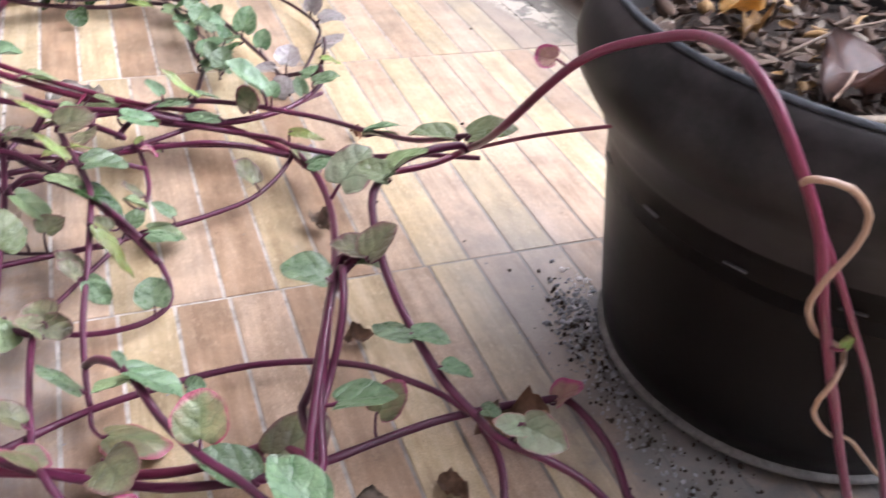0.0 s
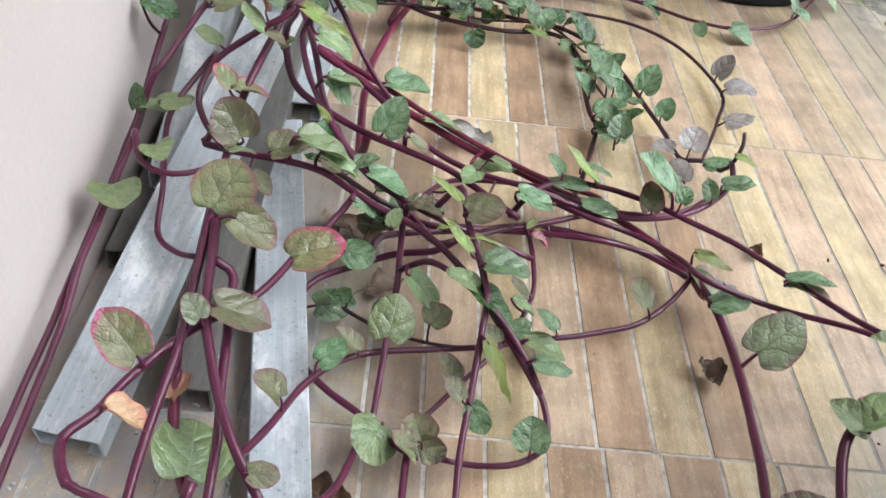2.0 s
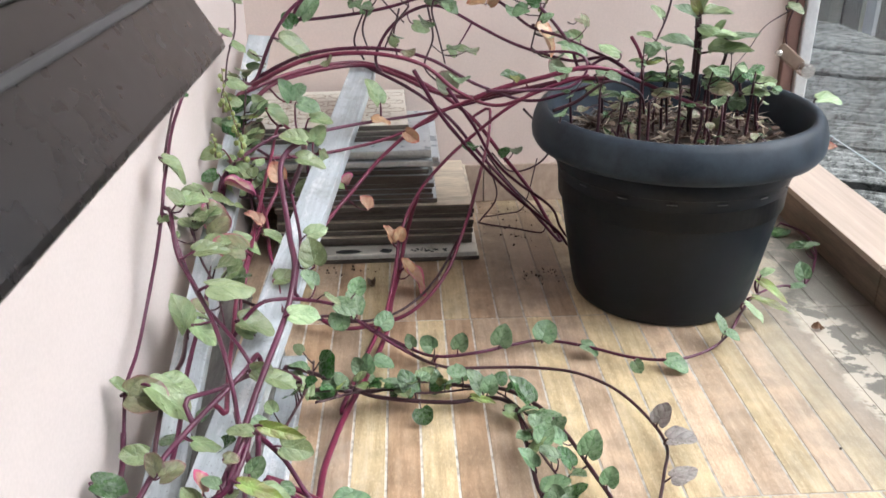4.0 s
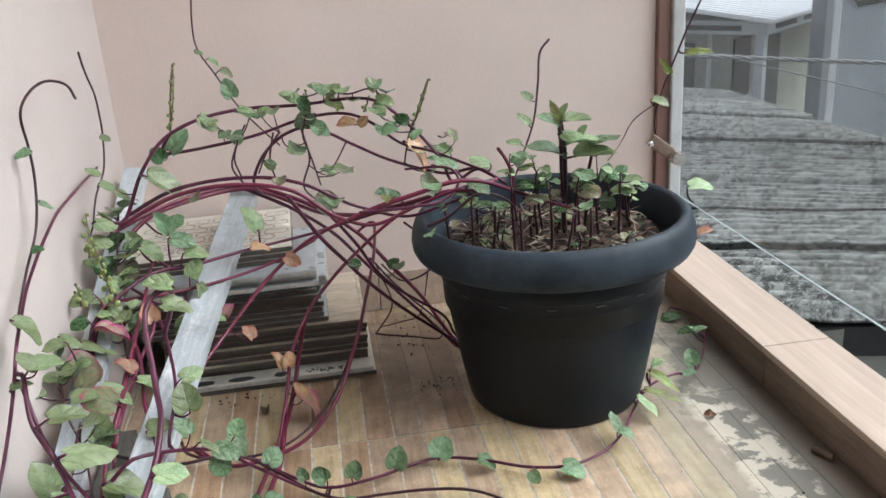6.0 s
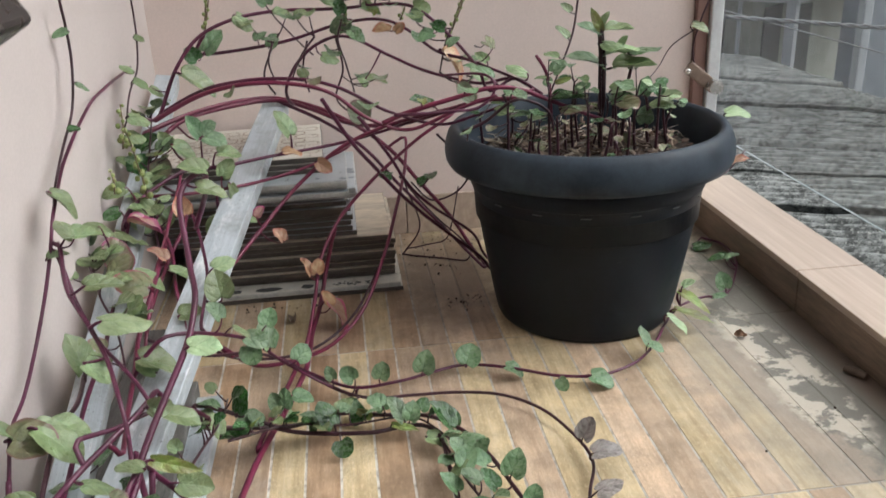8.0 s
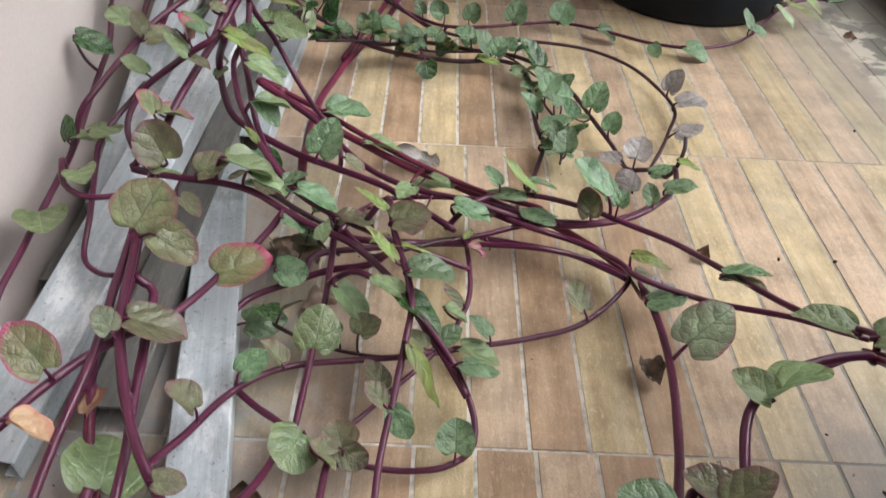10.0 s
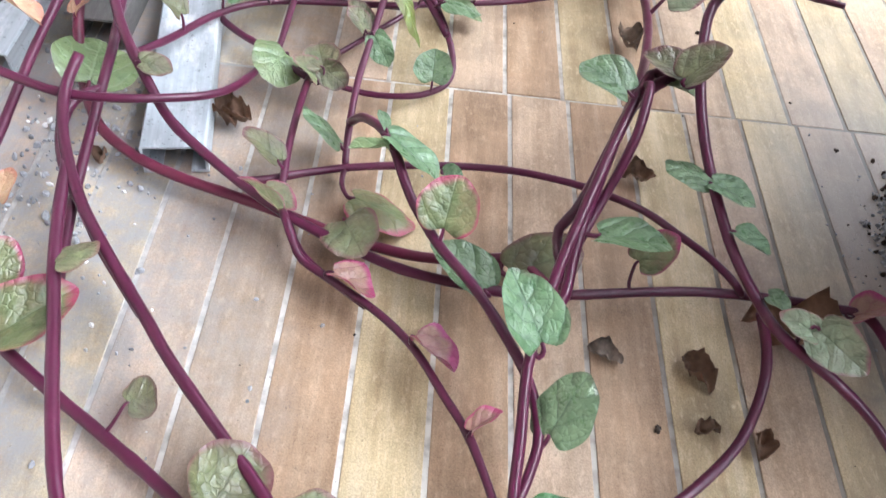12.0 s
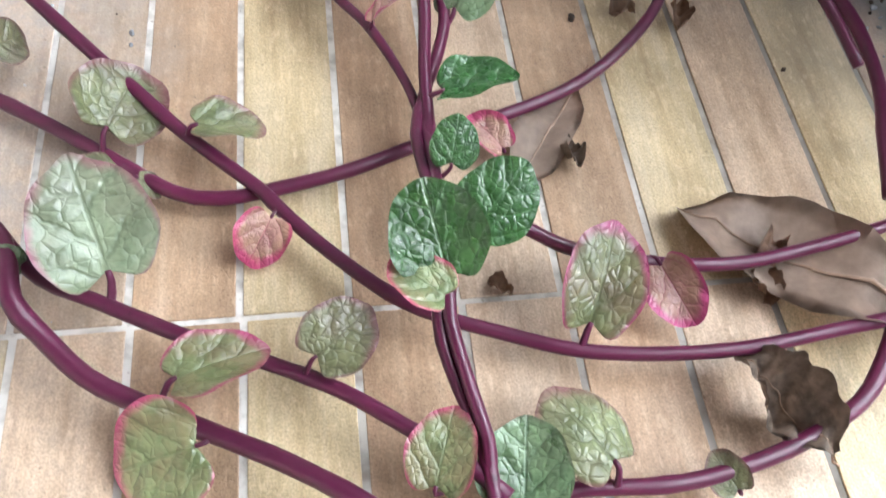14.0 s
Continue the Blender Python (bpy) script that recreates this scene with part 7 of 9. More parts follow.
vine(0.0033, "r", "crimson-purple climbing-spinach stem with round leaves arching over the tile stack", [(-0.244, 1.200, 0.134), (-0.235, 1.198, 0.141), (-0.223, 1.200, 0.149), (-0.185, 1.260, 0.174), (-0.126, 1.320, 0.221), (-0.065, 1.340, 0.265), (0.004, 1.340, 0.293), (0.076, 1.310, 0.316), (0.146, 1.290, 0.335), (0.151, 1.291, 0.334), (0.155, 1.293, 0.333)],
     [(0.061, 1.308, 0.331, 0.26, -0.19, 1.38, 0.040, "d", 0.80),
      (0.120, 1.294, 0.344, 1.02, -0.37, 0.57, 0.038, "m", 0.80),
      (-0.089, 1.329, 0.244, -1.07, 0.82, -2.70, 0.029, "t", 0.83),
      (-0.182, 1.266, 0.201, 0.90, 0.24, -0.65, 0.021, "p", 0.80),
      (-0.156, 1.241, 0.173, 0.96, -0.14, 0.84, 0.026, "t", 0.80)])
vine(0.0029, "p", "glossy purple climbing-spinach stem with round leaves arching over the tile stack", [(-0.339, 1.120, 0.202), (-0.344, 1.154, 0.219), (-0.338, 1.200, 0.242), (-0.282, 1.260, 0.268), (-0.223, 1.300, 0.263), (-0.158, 1.340, 0.262), (-0.072, 1.380, 0.262), (0.007, 1.380, 0.278), (0.063, 1.340, 0.304)],
     [(-0.355, 1.174, 0.244, -0.49, -0.84, 2.39, 0.025, "d", 0.80),
      (-0.358, 1.081, 0.259, -0.04, -0.40, 1.94, 0.029, "u", 0.80),
      (-0.360, 1.137, 0.240, -0.55, 0.17, -1.60, 0.032, "u", 0.80),
      (-0.337, 1.150, 0.224, -0.50, -0.01, -1.50, 0.037, "u", 0.80),
      (-0.235, 1.290, 0.305, -0.38, 0.71, -1.73, 0.038, "g", 0.80),
      (-0.218, 1.289, 0.284, -0.17, 0.38, -1.52, 0.038, "u", 0.80),
      (-0.140, 1.353, 0.304, 1.09, -0.09, 0.91, 0.047, "u", 0.80),
      (-0.134, 1.339, 0.265, -0.14, 0.21, -1.55, 0.032, "t", 0.80)])
vine(0.0027, "r", "crimson-purple climbing-spinach stem with round leaves arching over the tile stack", [(-0.329, 1.210, 0.246), (-0.336, 1.224, 0.245), (-0.337, 1.240, 0.244), (-0.269, 1.260, 0.238), (-0.192, 1.300, 0.234), (-0.125, 1.330, 0.240), (-0.055, 1.360, 0.259), (-0.048, 1.371, 0.264), (-0.046, 1.380, 0.267)],
     [(-0.358, 1.217, 0.262, -0.24, -0.71, 2.09, 0.035, "u", 0.80),
      (-0.222, 1.278, 0.264, 1.11, 0.50, -0.19, 0.033, "u", 0.80),
      (-0.217, 1.276, 0.230, -1.28, -0.23, -2.03, 0.034, "u", 0.80)])
vine(0.0034, "p", "glossy purple climbing-spinach stem trailing over the floor strips", [(-0.164, 1.560, 0.298), (-0.160, 1.560, 0.296), (-0.155, 1.560, 0.293), (-0.088, 1.530, 0.264), (-0.022, 1.520, 0.214), (0.037, 1.520, 0.140), (0.086, 1.510, 0.088), (0.130, 1.490, 0.040), (0.167, 1.460, 0.003), (0.171, 1.467, 0.003), (0.167, 1.480, 0.010)])
vine(0.0029, "p", "glossy purple climbing-spinach stem with round leaves arching over the tile stack", [(-0.346, 1.301, 0.344), (-0.329, 1.309, 0.336), (-0.308, 1.320, 0.335), (-0.280, 1.340, 0.395), (-0.246, 1.360, 0.435), (-0.197, 1.380, 0.454), (-0.132, 1.400, 0.460), (-0.048, 1.400, 0.459), (0.027, 1.400, 0.461), (0.067, 1.380, 0.454), (0.106, 1.360, 0.420), (0.142, 1.320, 0.378), (0.156, 1.300, 0.345), (0.195, 1.310, 0.358), (0.233, 1.295, 0.336)],
     [(-0.309, 1.332, 0.369, -0.72, 0.32, -1.79, 0.024, "u", 0.80),
      (-0.184, 1.377, 0.451, -0.89, 0.44, -2.09, 0.035, "u", 0.80),
      (-0.254, 1.332, 0.377, -0.67, 0.29, -1.78, 0.061, "u", 0.80),
      (-0.064, 1.397, 0.472, 0.65, -0.49, 1.17, 0.033, "u", 0.80),
      (-0.046, 1.393, 0.461, 1.41, -0.29, 0.07, 0.025, "d", 0.97),
      (-0.021, 1.400, 0.480, 0.61, -0.43, 1.20, 0.033, "u", 0.80),
      (-0.003, 1.400, 0.478, 0.58, 0.68, -1.13, 0.029, "u", 0.80),
      (-0.131, 1.390, 0.456, -0.29, 0.38, -1.64, 0.030, "u", 0.80),
      (-0.104, 1.393, 0.455, 0.78, 0.52, -0.93, 0.021, "u", 0.80),
      (-0.003, 1.395, 0.455, -0.52, 0.41, -1.90, 0.034, "u", 0.80),
      (0.058, 1.385, 0.482, 1.18, -0.37, 0.55, 0.026, "u", 0.80),
      (0.071, 1.377, 0.456, -0.79, 1.23, -2.45, 0.030, "u", 0.80),
      (0.095, 1.360, 0.431, 1.11, -1.15, 0.34, 0.023, "d", 0.81),
      (0.076, 1.359, 0.419, -0.35, -0.71, 1.78, 0.028, "g", 0.80),
      (0.062, 1.374, 0.445, -0.99, 0.68, -2.55, 0.025, "g", 0.80),
      (0.146, 1.307, 0.372, 0.56, -0.12, 1.21, 0.050, "g", 0.80),
      (0.162, 1.323, 0.409, 1.16, -0.08, 0.73, 0.024, "o", 0.80),
      (0.111, 1.345, 0.410, 0.72, 0.54, -1.11, 0.023, "g", 0.80)])
vine(0.0027, "p", "glossy purple climbing-spinach stem with round leaves arching over the tile stack", [(-0.243, 1.400, 0.433), (-0.254, 1.398, 0.419), (-0.253, 1.400, 0.406), (-0.187, 1.420, 0.406), (-0.118, 1.430, 0.415), (-0.048, 1.420, 0.435), (0.010, 1.400, 0.441), (0.051, 1.390, 0.425), (0.091, 1.370, 0.394), (0.137, 1.340, 0.382), (0.195, 1.310, 0.358), (0.233, 1.295, 0.336)],
     [(-0.236, 1.400, 0.421, 1.06, 0.56, -0.45, 0.045, "g", 0.80),
      (-0.263, 1.389, 0.406, 1.31, -0.72, 0.36, 0.027, "d", 1.01),
      (-0.047, 1.411, 0.435, -0.88, -0.93, 2.45, 0.036, "g", 0.80),
      (-0.027, 1.408, 0.420, -0.62, 0.47, -1.99, 0.037, "g", 0.80),
      (-0.172, 1.420, 0.423, 1.38, -0.27, 0.17, 0.014, "g", 0.91),
      (-0.150, 1.421, 0.415, 1.35, 0.53, -0.01, 0.025, "g", 0.89),
      (0.014, 1.388, 0.426, 0.10, -0.43, 1.49, 0.032, "t", 0.80),
      (0.038, 1.387, 0.428, 1.27, 0.89, -0.28, 0.021, "t", 0.82),
      (0.111, 1.355, 0.380, -0.89, 0.04, -2.02, 0.056, "t", 0.80),
      (0.151, 1.328, 0.387, 0.81, -0.57, 0.74, 0.024, "u", 0.80)])
vine(0.0029, "p", "glossy purple climbing-spinach stem with round leaves arching over the tile stack", [(-0.135, 1.540, 0.293), (-0.141, 1.520, 0.307), (-0.141, 1.500, 0.331), (-0.121, 1.500, 0.367), (-0.083, 1.500, 0.397), (-0.038, 1.480, 0.408), (0.023, 1.460, 0.379), (0.073, 1.420, 0.359), (0.120, 1.380, 0.349), (0.155, 1.340, 0.348), (0.195, 1.310, 0.358), (0.233, 1.295, 0.336)],
     [(-0.068, 1.487, 0.376, -0.44, 0.58, -1.87, 0.033, "u", 0.80),
      (0.001, 1.448, 0.344, -0.16, 0.24, -1.66, 0.037, "u", 0.80),
      (0.200, 1.307, 0.371, 0.47, -0.29, 1.13, 0.037, "u", 0.80)])
vine(0.0019, "d", "dark purple-brown climbing-spinach stem with round leaves arching over the tile stack", [(-0.163, 1.550, 0.310), (-0.178, 1.550, 0.340), (-0.166, 1.550, 0.377), (-0.147, 1.540, 0.411)])
vine(0.0019, "d", "dark purple-brown climbing-spinach stem with round leaves arching over the tile stack", [(-0.056, 1.490, 0.407), (-0.048, 1.490, 0.357), (-0.063, 1.490, 0.311), (-0.041, 1.480, 0.285)],
     [(-0.017, 1.471, 0.339, 0.98, -0.21, 0.93, 0.025, "u", 0.80)])
vine(0.0017, "d", "dark purple-brown climbing-spinach stem with round leaves arching over the tile stack", [(-0.101, 1.500, 0.402), (-0.112, 1.500, 0.357), (-0.105, 1.500, 0.320)],
     [(-0.112, 1.492, 0.352, 1.21, -0.90, 0.36, 0.022, "u", 0.82)])
vine(0.0023, "p", "glossy purple climbing-spinach stem with round leaves climbing over the steel channels", [(-0.360, 1.424, 0.389), (-0.360, 1.201, 0.386), (-0.360, 1.057, 0.351), (-0.350, 0.965, 0.324), (-0.350, 0.929, 0.293), (-0.355, 0.894, 0.252), (-0.360, 0.862, 0.218), (-0.360, 0.812, 0.196), (-0.360, 0.772, 0.186), (-0.360, 0.746, 0.154), (-0.360, 0.725, 0.127)],
     [(-0.362, 0.764, 0.191, 0.73, -0.03, 1.61, 0.023, "u", 0.80),
      (-0.342, 0.765, 0.180, -0.30, 0.72, -1.50, 0.044, "o", 0.80),
      (-0.323, 0.770, 0.173, -0.76, 0.07, -1.68, 0.057, "u", 0.80),
      (-0.354, 1.380, 0.394, 0.62, -0.28, 1.49, 0.024, "u", 0.80),
      (-0.344, 0.972, 0.327, -0.84, -0.08, -1.55, 0.042, "u", 0.80),
      (-0.343, 0.921, 0.288, -0.05, 0.06, -1.21, 0.023, "u", 0.80)])
vine(0.0026, "p", "glossy purple climbing-spinach stem with round leaves climbing over the steel channels", [(-0.350, 0.935, 0.298), (-0.345, 0.931, 0.297), (-0.340, 0.925, 0.295), (-0.330, 0.889, 0.266), (-0.310, 0.869, 0.237), (-0.290, 0.838, 0.215), (-0.270, 0.785, 0.209), (-0.260, 0.758, 0.189), (-0.250, 0.722, 0.179), (-0.248, 0.718, 0.173), (-0.247, 0.717, 0.168)],
     [(-0.298, 0.829, 0.207, -0.78, 0.21, -1.81, 0.033, "u", 0.80),
      (-0.329, 0.921, 0.315, 0.91, -0.15, 1.22, 0.026, "u", 0.80),
      (-0.316, 0.924, 0.307, -0.16, 0.28, -1.33, 0.032, "u", 0.80),
      (-0.296, 0.886, 0.270, -0.05, 0.25, -1.26, 0.039, "u", 0.80),
      (-0.277, 0.865, 0.239, -0.16, 0.11, -1.35, 0.053, "l", 0.80)])
vine(0.0024, "p", "glossy purple climbing-spinach stem with round leaves climbing over the steel channels", [(-0.350, 0.929, 0.293), (-0.348, 0.929, 0.291), (-0.345, 0.928, 0.287), (-0.325, 0.894, 0.250), (-0.310, 0.890, 0.206), (-0.285, 0.858, 0.196), (-0.265, 0.834, 0.187), (-0.250, 0.815, 0.172), (-0.251, 0.811, 0.170), (-0.258, 0.815, 0.174)])
vine(0.0025, "p", "glossy purple climbing-spinach stem with round leaves trailing over the floor strips", [(-0.290, 0.907, 0.152), (-0.279, 0.911, 0.169), (-0.261, 0.920, 0.186), (-0.247, 0.930, 0.187), (-0.221, 0.960, 0.170), (-0.183, 1.020, 0.126), (-0.159, 1.060, 0.077), (-0.125, 1.080, 0.037), (-0.073, 1.080, 0.002), (-0.066, 1.079, 0.008), (-0.062, 1.079, 0.015)],
     [(-0.265, 0.910, 0.168, -0.41, 0.17, -1.58, 0.047, "u", 0.80),
      (-0.166, 1.031, 0.123, 1.21, 0.12, 0.92, 0.038, "g", 0.80),
      (-0.182, 1.000, 0.119, -1.21, 0.28, -2.93, 0.029, "g", 0.93),
      (-0.131, 1.073, 0.074, 0.81, 0.64, -0.23, 0.028, "g", 1.11),
      (-0.210, 0.976, 0.188, 0.91, -0.07, 0.94, 0.027, "g", 0.80),
      (-0.273, 0.902, 0.165, 0.63, -0.50, 1.18, 0.025, "u", 0.80),
      (-0.160, 1.019, 0.154, 1.02, 0.37, -0.07, 0.024, "g", 1.02),
      (-0.175, 1.002, 0.136, -0.51, 0.64, -1.98, 0.032, "g", 0.80),
      (-0.187, 0.978, 0.160, -0.53, -0.11, -1.66, 0.026, "u", 0.80)])
vine(0.0027, "p", "glossy purple climbing-spinach stem with round leaves trailing over the steel channels", [(-0.295, 0.743, 0.162), (-0.301, 0.750, 0.170), (-0.303, 0.760, 0.178), (-0.279, 0.790, 0.168), (-0.257, 0.820, 0.162), (-0.237, 0.860, 0.141), (-0.221, 0.900, 0.102), (-0.223, 0.909, 0.089), (-0.226, 0.914, 0.080)],
     [(-0.231, 0.829, 0.150, -0.36, 0.16, -1.59, 0.039, "u", 0.80)])
vine(0.0027, "r", "crimson-purple climbing-spinach stem with round leaves climbing over the steel channels", [(-0.293, 0.990, 0.175), (-0.293, 0.994, 0.169), (-0.292, 1.000, 0.165), (-0.291, 1.060, 0.196), (-0.286, 1.140, 0.223), (-0.283, 1.220, 0.249), (-0.279, 1.300, 0.272), (-0.265, 1.296, 0.270), (-0.253, 1.280, 0.266)],
     [(-0.282, 1.305, 0.286, -0.77, 0.23, -1.86, 0.043, "u", 0.80),
      (-0.286, 1.089, 0.217, 0.76, -0.15, 1.27, 0.029, "t", 0.80)])
vine(0.0025, "p", "glossy purple climbing-spinach stem with round leaves climbing over the steel channels", [(-0.340, 1.380, 0.277), (-0.336, 1.347, 0.263), (-0.322, 1.300, 0.248), (-0.282, 1.240, 0.242), (-0.260, 1.180, 0.238), (-0.240, 1.120, 0.214), (-0.229, 1.060, 0.193), (-0.229, 0.980, 0.173), (-0.225, 0.968, 0.171), (-0.221, 0.960, 0.170)],
     [(-0.343, 1.370, 0.285, 0.53, 0.44, -0.93, 0.041, "d", 0.80),
      (-0.316, 1.369, 0.287, 1.13, -0.32, 0.70, 0.032, "u", 0.80),
      (-0.364, 1.318, 0.273, 0.69, -0.31, 1.36, 0.029, "u", 0.80),
      (-0.344, 1.310, 0.269, 0.78, 0.66, -0.54, 0.040, "d", 0.80),
      (-0.315, 1.299, 0.264, 1.14, 0.72, -0.05, 0.037, "o", 0.91),
      (-0.268, 1.174, 0.247, 1.19, -0.28, 0.34, 0.030, "t", 0.92),
      (-0.211, 1.068, 0.206, 0.33, 0.80, -1.02, 0.031, "l", 0.80),
      (-0.212, 1.026, 0.196, 1.10, -0.07, 0.24, 0.038, "u", 1.00)])
vine(0.0023, "p", "glossy purple climbing-spinach stem trailing over the steel channels", [(-0.231, 1.280, 0.236), (-0.235, 1.281, 0.232), (-0.240, 1.280, 0.226), (-0.235, 1.240, 0.162), (-0.248, 1.180, 0.120), (-0.263, 1.100, 0.110), (-0.255, 1.076, 0.099), (-0.246, 1.061, 0.090)],
     [(-0.205, 1.260, 0.203, -0.50, 0.24, -1.75, 0.044, "u", 0.80),
      (-0.243, 1.255, 0.194, -0.63, -0.54, 2.37, 0.035, "u", 0.80)])
vine(0.0019, "d", "dark purple-brown climbing-spinach stem with round leaves climbing over the steel channels", [(-0.330, 1.275, 0.514), (-0.330, 1.239, 0.537), (-0.340, 1.199, 0.547), (-0.350, 1.157, 0.539), (-0.355, 1.133, 0.520), (-0.360, 1.152, 0.481), (-0.360, 1.147, 0.442), (-0.360, 1.118, 0.395), (-0.360, 1.057, 0.362), (-0.360, 1.003, 0.332), (-0.358, 0.985, 0.318), (-0.352, 0.968, 0.322)],
     [(-0.364, 1.143, 0.475, -0.29, -0.57, 2.10, 0.021, "g", 0.80),
      (-0.348, 1.130, 0.417, -0.63, 0.16, -1.54, 0.019, "g", 0.80),
      (-0.352, 1.079, 0.378, 0.08, 0.52, -1.18, 0.015, "d", 0.80)])
vine(0.0017, "d", "dark purple-brown climbing-spinach stem with round leaves arching over the tile stack", [(-0.350, 1.412, 0.559), (-0.352, 1.437, 0.520), (-0.355, 1.476, 0.481), (-0.355, 1.472, 0.430), (-0.350, 1.419, 0.389), (-0.350, 1.349, 0.365), (-0.345, 1.291, 0.340)],
     [(-0.350, 1.462, 0.425, -0.56, 0.64, -1.77, 0.018, "u", 0.80),
      (-0.337, 1.365, 0.374, -0.62, 0.42, -1.75, 0.026, "u", 0.80),
      (-0.330, 1.289, 0.340, -0.42, 0.46, -1.61, 0.033, "u", 0.80),
      (-0.338, 1.282, 0.318, -0.37, 0.59, -1.61, 0.032, "u", 0.80)])
vine(0.0016, "d", "dark purple-brown climbing-spinach stem with round leaves arching over the tile stack", [(-0.205, 1.600, 0.647), (-0.213, 1.600, 0.577), (-0.210, 1.590, 0.533), (-0.186, 1.580, 0.491), (-0.159, 1.560, 0.445), (-0.127, 1.540, 0.408), (-0.094, 1.520, 0.376)],
     [(-0.208, 1.585, 0.529, -0.45, 0.55, -1.73, 0.016, "u", 0.80),
      (-0.187, 1.580, 0.512, -0.65, 0.28, -1.74, 0.023, "u", 0.80),
      (-0.168, 1.575, 0.493, -0.64, 0.44, -1.86, 0.025, "u", 0.80),
      (-0.166, 1.561, 0.467, 1.43, -0.31, 0.14, 0.037, "g", 0.83)])
vine(0.0017, "s", "green seed spike arching over the tile stack", [(-0.223, 1.400, 0.533), (-0.232, 1.400, 0.490), (-0.243, 1.400, 0.433)])
vine(0.0017, "s", "green seed spike arching over the tile stack", [(0.145, 1.420, 0.477), (0.130, 1.420, 0.441), (0.113, 1.420, 0.399)])
vine(0.0019, "d", "dark purple-brown climbing-spinach stem with round leaves arching over the tile stack", [(0.331, 1.400, 0.524), (0.315, 1.400, 0.504), (0.309, 1.390, 0.459), (0.298, 1.380, 0.406), (0.273, 1.360, 0.355), (0.251, 1.340, 0.318)],
     [(0.289, 1.384, 0.443, 0.80, -0.49, 0.75, 0.022, "u", 0.80),
      (0.283, 1.378, 0.409, 0.83, -0.23, 0.89, 0.029, "u", 0.80),
      (0.264, 1.367, 0.378, 0.26, -0.34, 1.21, 0.026, "u", 0.80),
      (0.275, 1.345, 0.344, 0.92, 1.16, -0.85, 0.027, "y", 0.72)])
vine(0.0031, "d", "dark purple-brown climbing-spinach stem with round leaves arching over the tile stack", [(0.309, 1.280, 0.423), (0.311, 1.280, 0.378), (0.313, 1.280, 0.327), (0.316, 1.280, 0.253)],
     [(0.296, 1.279, 0.426, 0.57, -0.18, 1.06, 0.041, "g", 0.80),
      (0.328, 1.269, 0.404, -0.20, 0.22, -1.96, 0.046, "u", 0.80),
      (0.335, 1.270, 0.395, 0.23, 0.08, -1.80, 0.055, "l", 0.80),
      (0.293, 1.282, 0.383, 0.37, -0.06, 1.20, 0.066, "g", 0.80),
      (0.302, 1.278, 0.313, 0.20, -0.36, 1.17, 0.030, "o", 0.80)])
vine(0.0021, "d", "dark purple-brown climbing-spinach stem with round leaves arching over the tile stack", [(0.678, 1.620, 0.556), (0.650, 1.620, 0.499), (0.621, 1.620, 0.431), (0.598, 1.620, 0.370), (0.590, 1.620, 0.329), (0.602, 1.620, 0.279)],
     [(0.661, 1.600, 0.457, 0.15, 0.90, -1.87, 0.049, "y", 0.65),
      (0.609, 1.617, 0.431, 1.40, -0.62, -0.29, 0.034, "y", 0.83)])
vine(0.0012, "d", "dark purple-brown climbing-spinach stem arching over the tile stack", [(0.598, 1.620, 0.370), (0.542, 1.600, 0.342), (0.513, 1.580, 0.312), (0.458, 1.500, 0.299)],
     [(0.595, 1.609, 0.371, -0.35, 0.37, -2.16, 0.037, "u", 0.80)])
vine(0.0016, "d", "dark purple-brown climbing-spinach stem with round leaves trailing over the floor strips", [(0.649, 1.500, 0.167), (0.624, 1.480, 0.152), (0.595, 1.460, 0.140), (0.551, 1.420, 0.149), (0.510, 1.397, 0.205), (0.479, 1.381, 0.255)],
     [(0.630, 1.506, 0.233, 0.01, 0.28, -2.00, 0.048, "l", 0.80),
      (0.624, 1.467, 0.160, 0.42, 0.27, -1.75, 0.032, "t", 0.80)])
vine(0.0017, "d", "dark purple-brown climbing-spinach stem trailing over the floor strips", [(0.046, 1.580, 0.129), (0.069, 1.580, 0.047), (0.037, 1.560, 0.003), (0.040, 1.550, 0.002), (0.100, 1.520, 0.002), (0.144, 1.500, 0.002), (0.157, 1.520, 0.027)])
vine(0.0021, "d", "dark purple-brown climbing-spinach stem trailing over the floor strips", [(0.035, 1.550, 0.152), (0.091, 1.560, 0.075), (0.137, 1.540, 0.032), (0.167, 1.480, 0.010)])
vine(0.0014, "d", "dark purple-brown climbing-spinach stem trailing over the floor strips", [(0.146, 1.600, 0.109), (0.129, 1.600, 0.031), (0.110, 1.600, 0.001), (0.042, 1.580, 0.001)])
vine(0.0021, "d", "dark purple-brown climbing-spinach stem trailing over the floor strips", [(0.087, 1.380, 0.266), (0.147, 1.460, 0.190), (0.134, 1.500, 0.136), (0.089, 1.520, 0.113), (0.053, 1.520, 0.149)],
     [(0.128, 1.403, 0.239, 0.74, 1.14, -0.90, 0.029, "u", 0.90)])
vine(0.0026, "p", "glossy purple climbing-spinach stem with round leaves trailing over the steel channels", [(-0.299, 0.623, 0.136), (-0.301, 0.635, 0.135), (-0.307, 0.637, 0.130), (-0.325, 0.594, 0.110), (-0.329, 0.578, 0.090), (-0.321, 0.536, 0.080), (-0.317, 0.504, 0.065), (-0.298, 0.481, 0.069), (-0.280, 0.468, 0.078)],
     [(-0.325, 0.598, 0.116, 0.04, 0.09, -1.12, 0.028, "u", 0.80)])
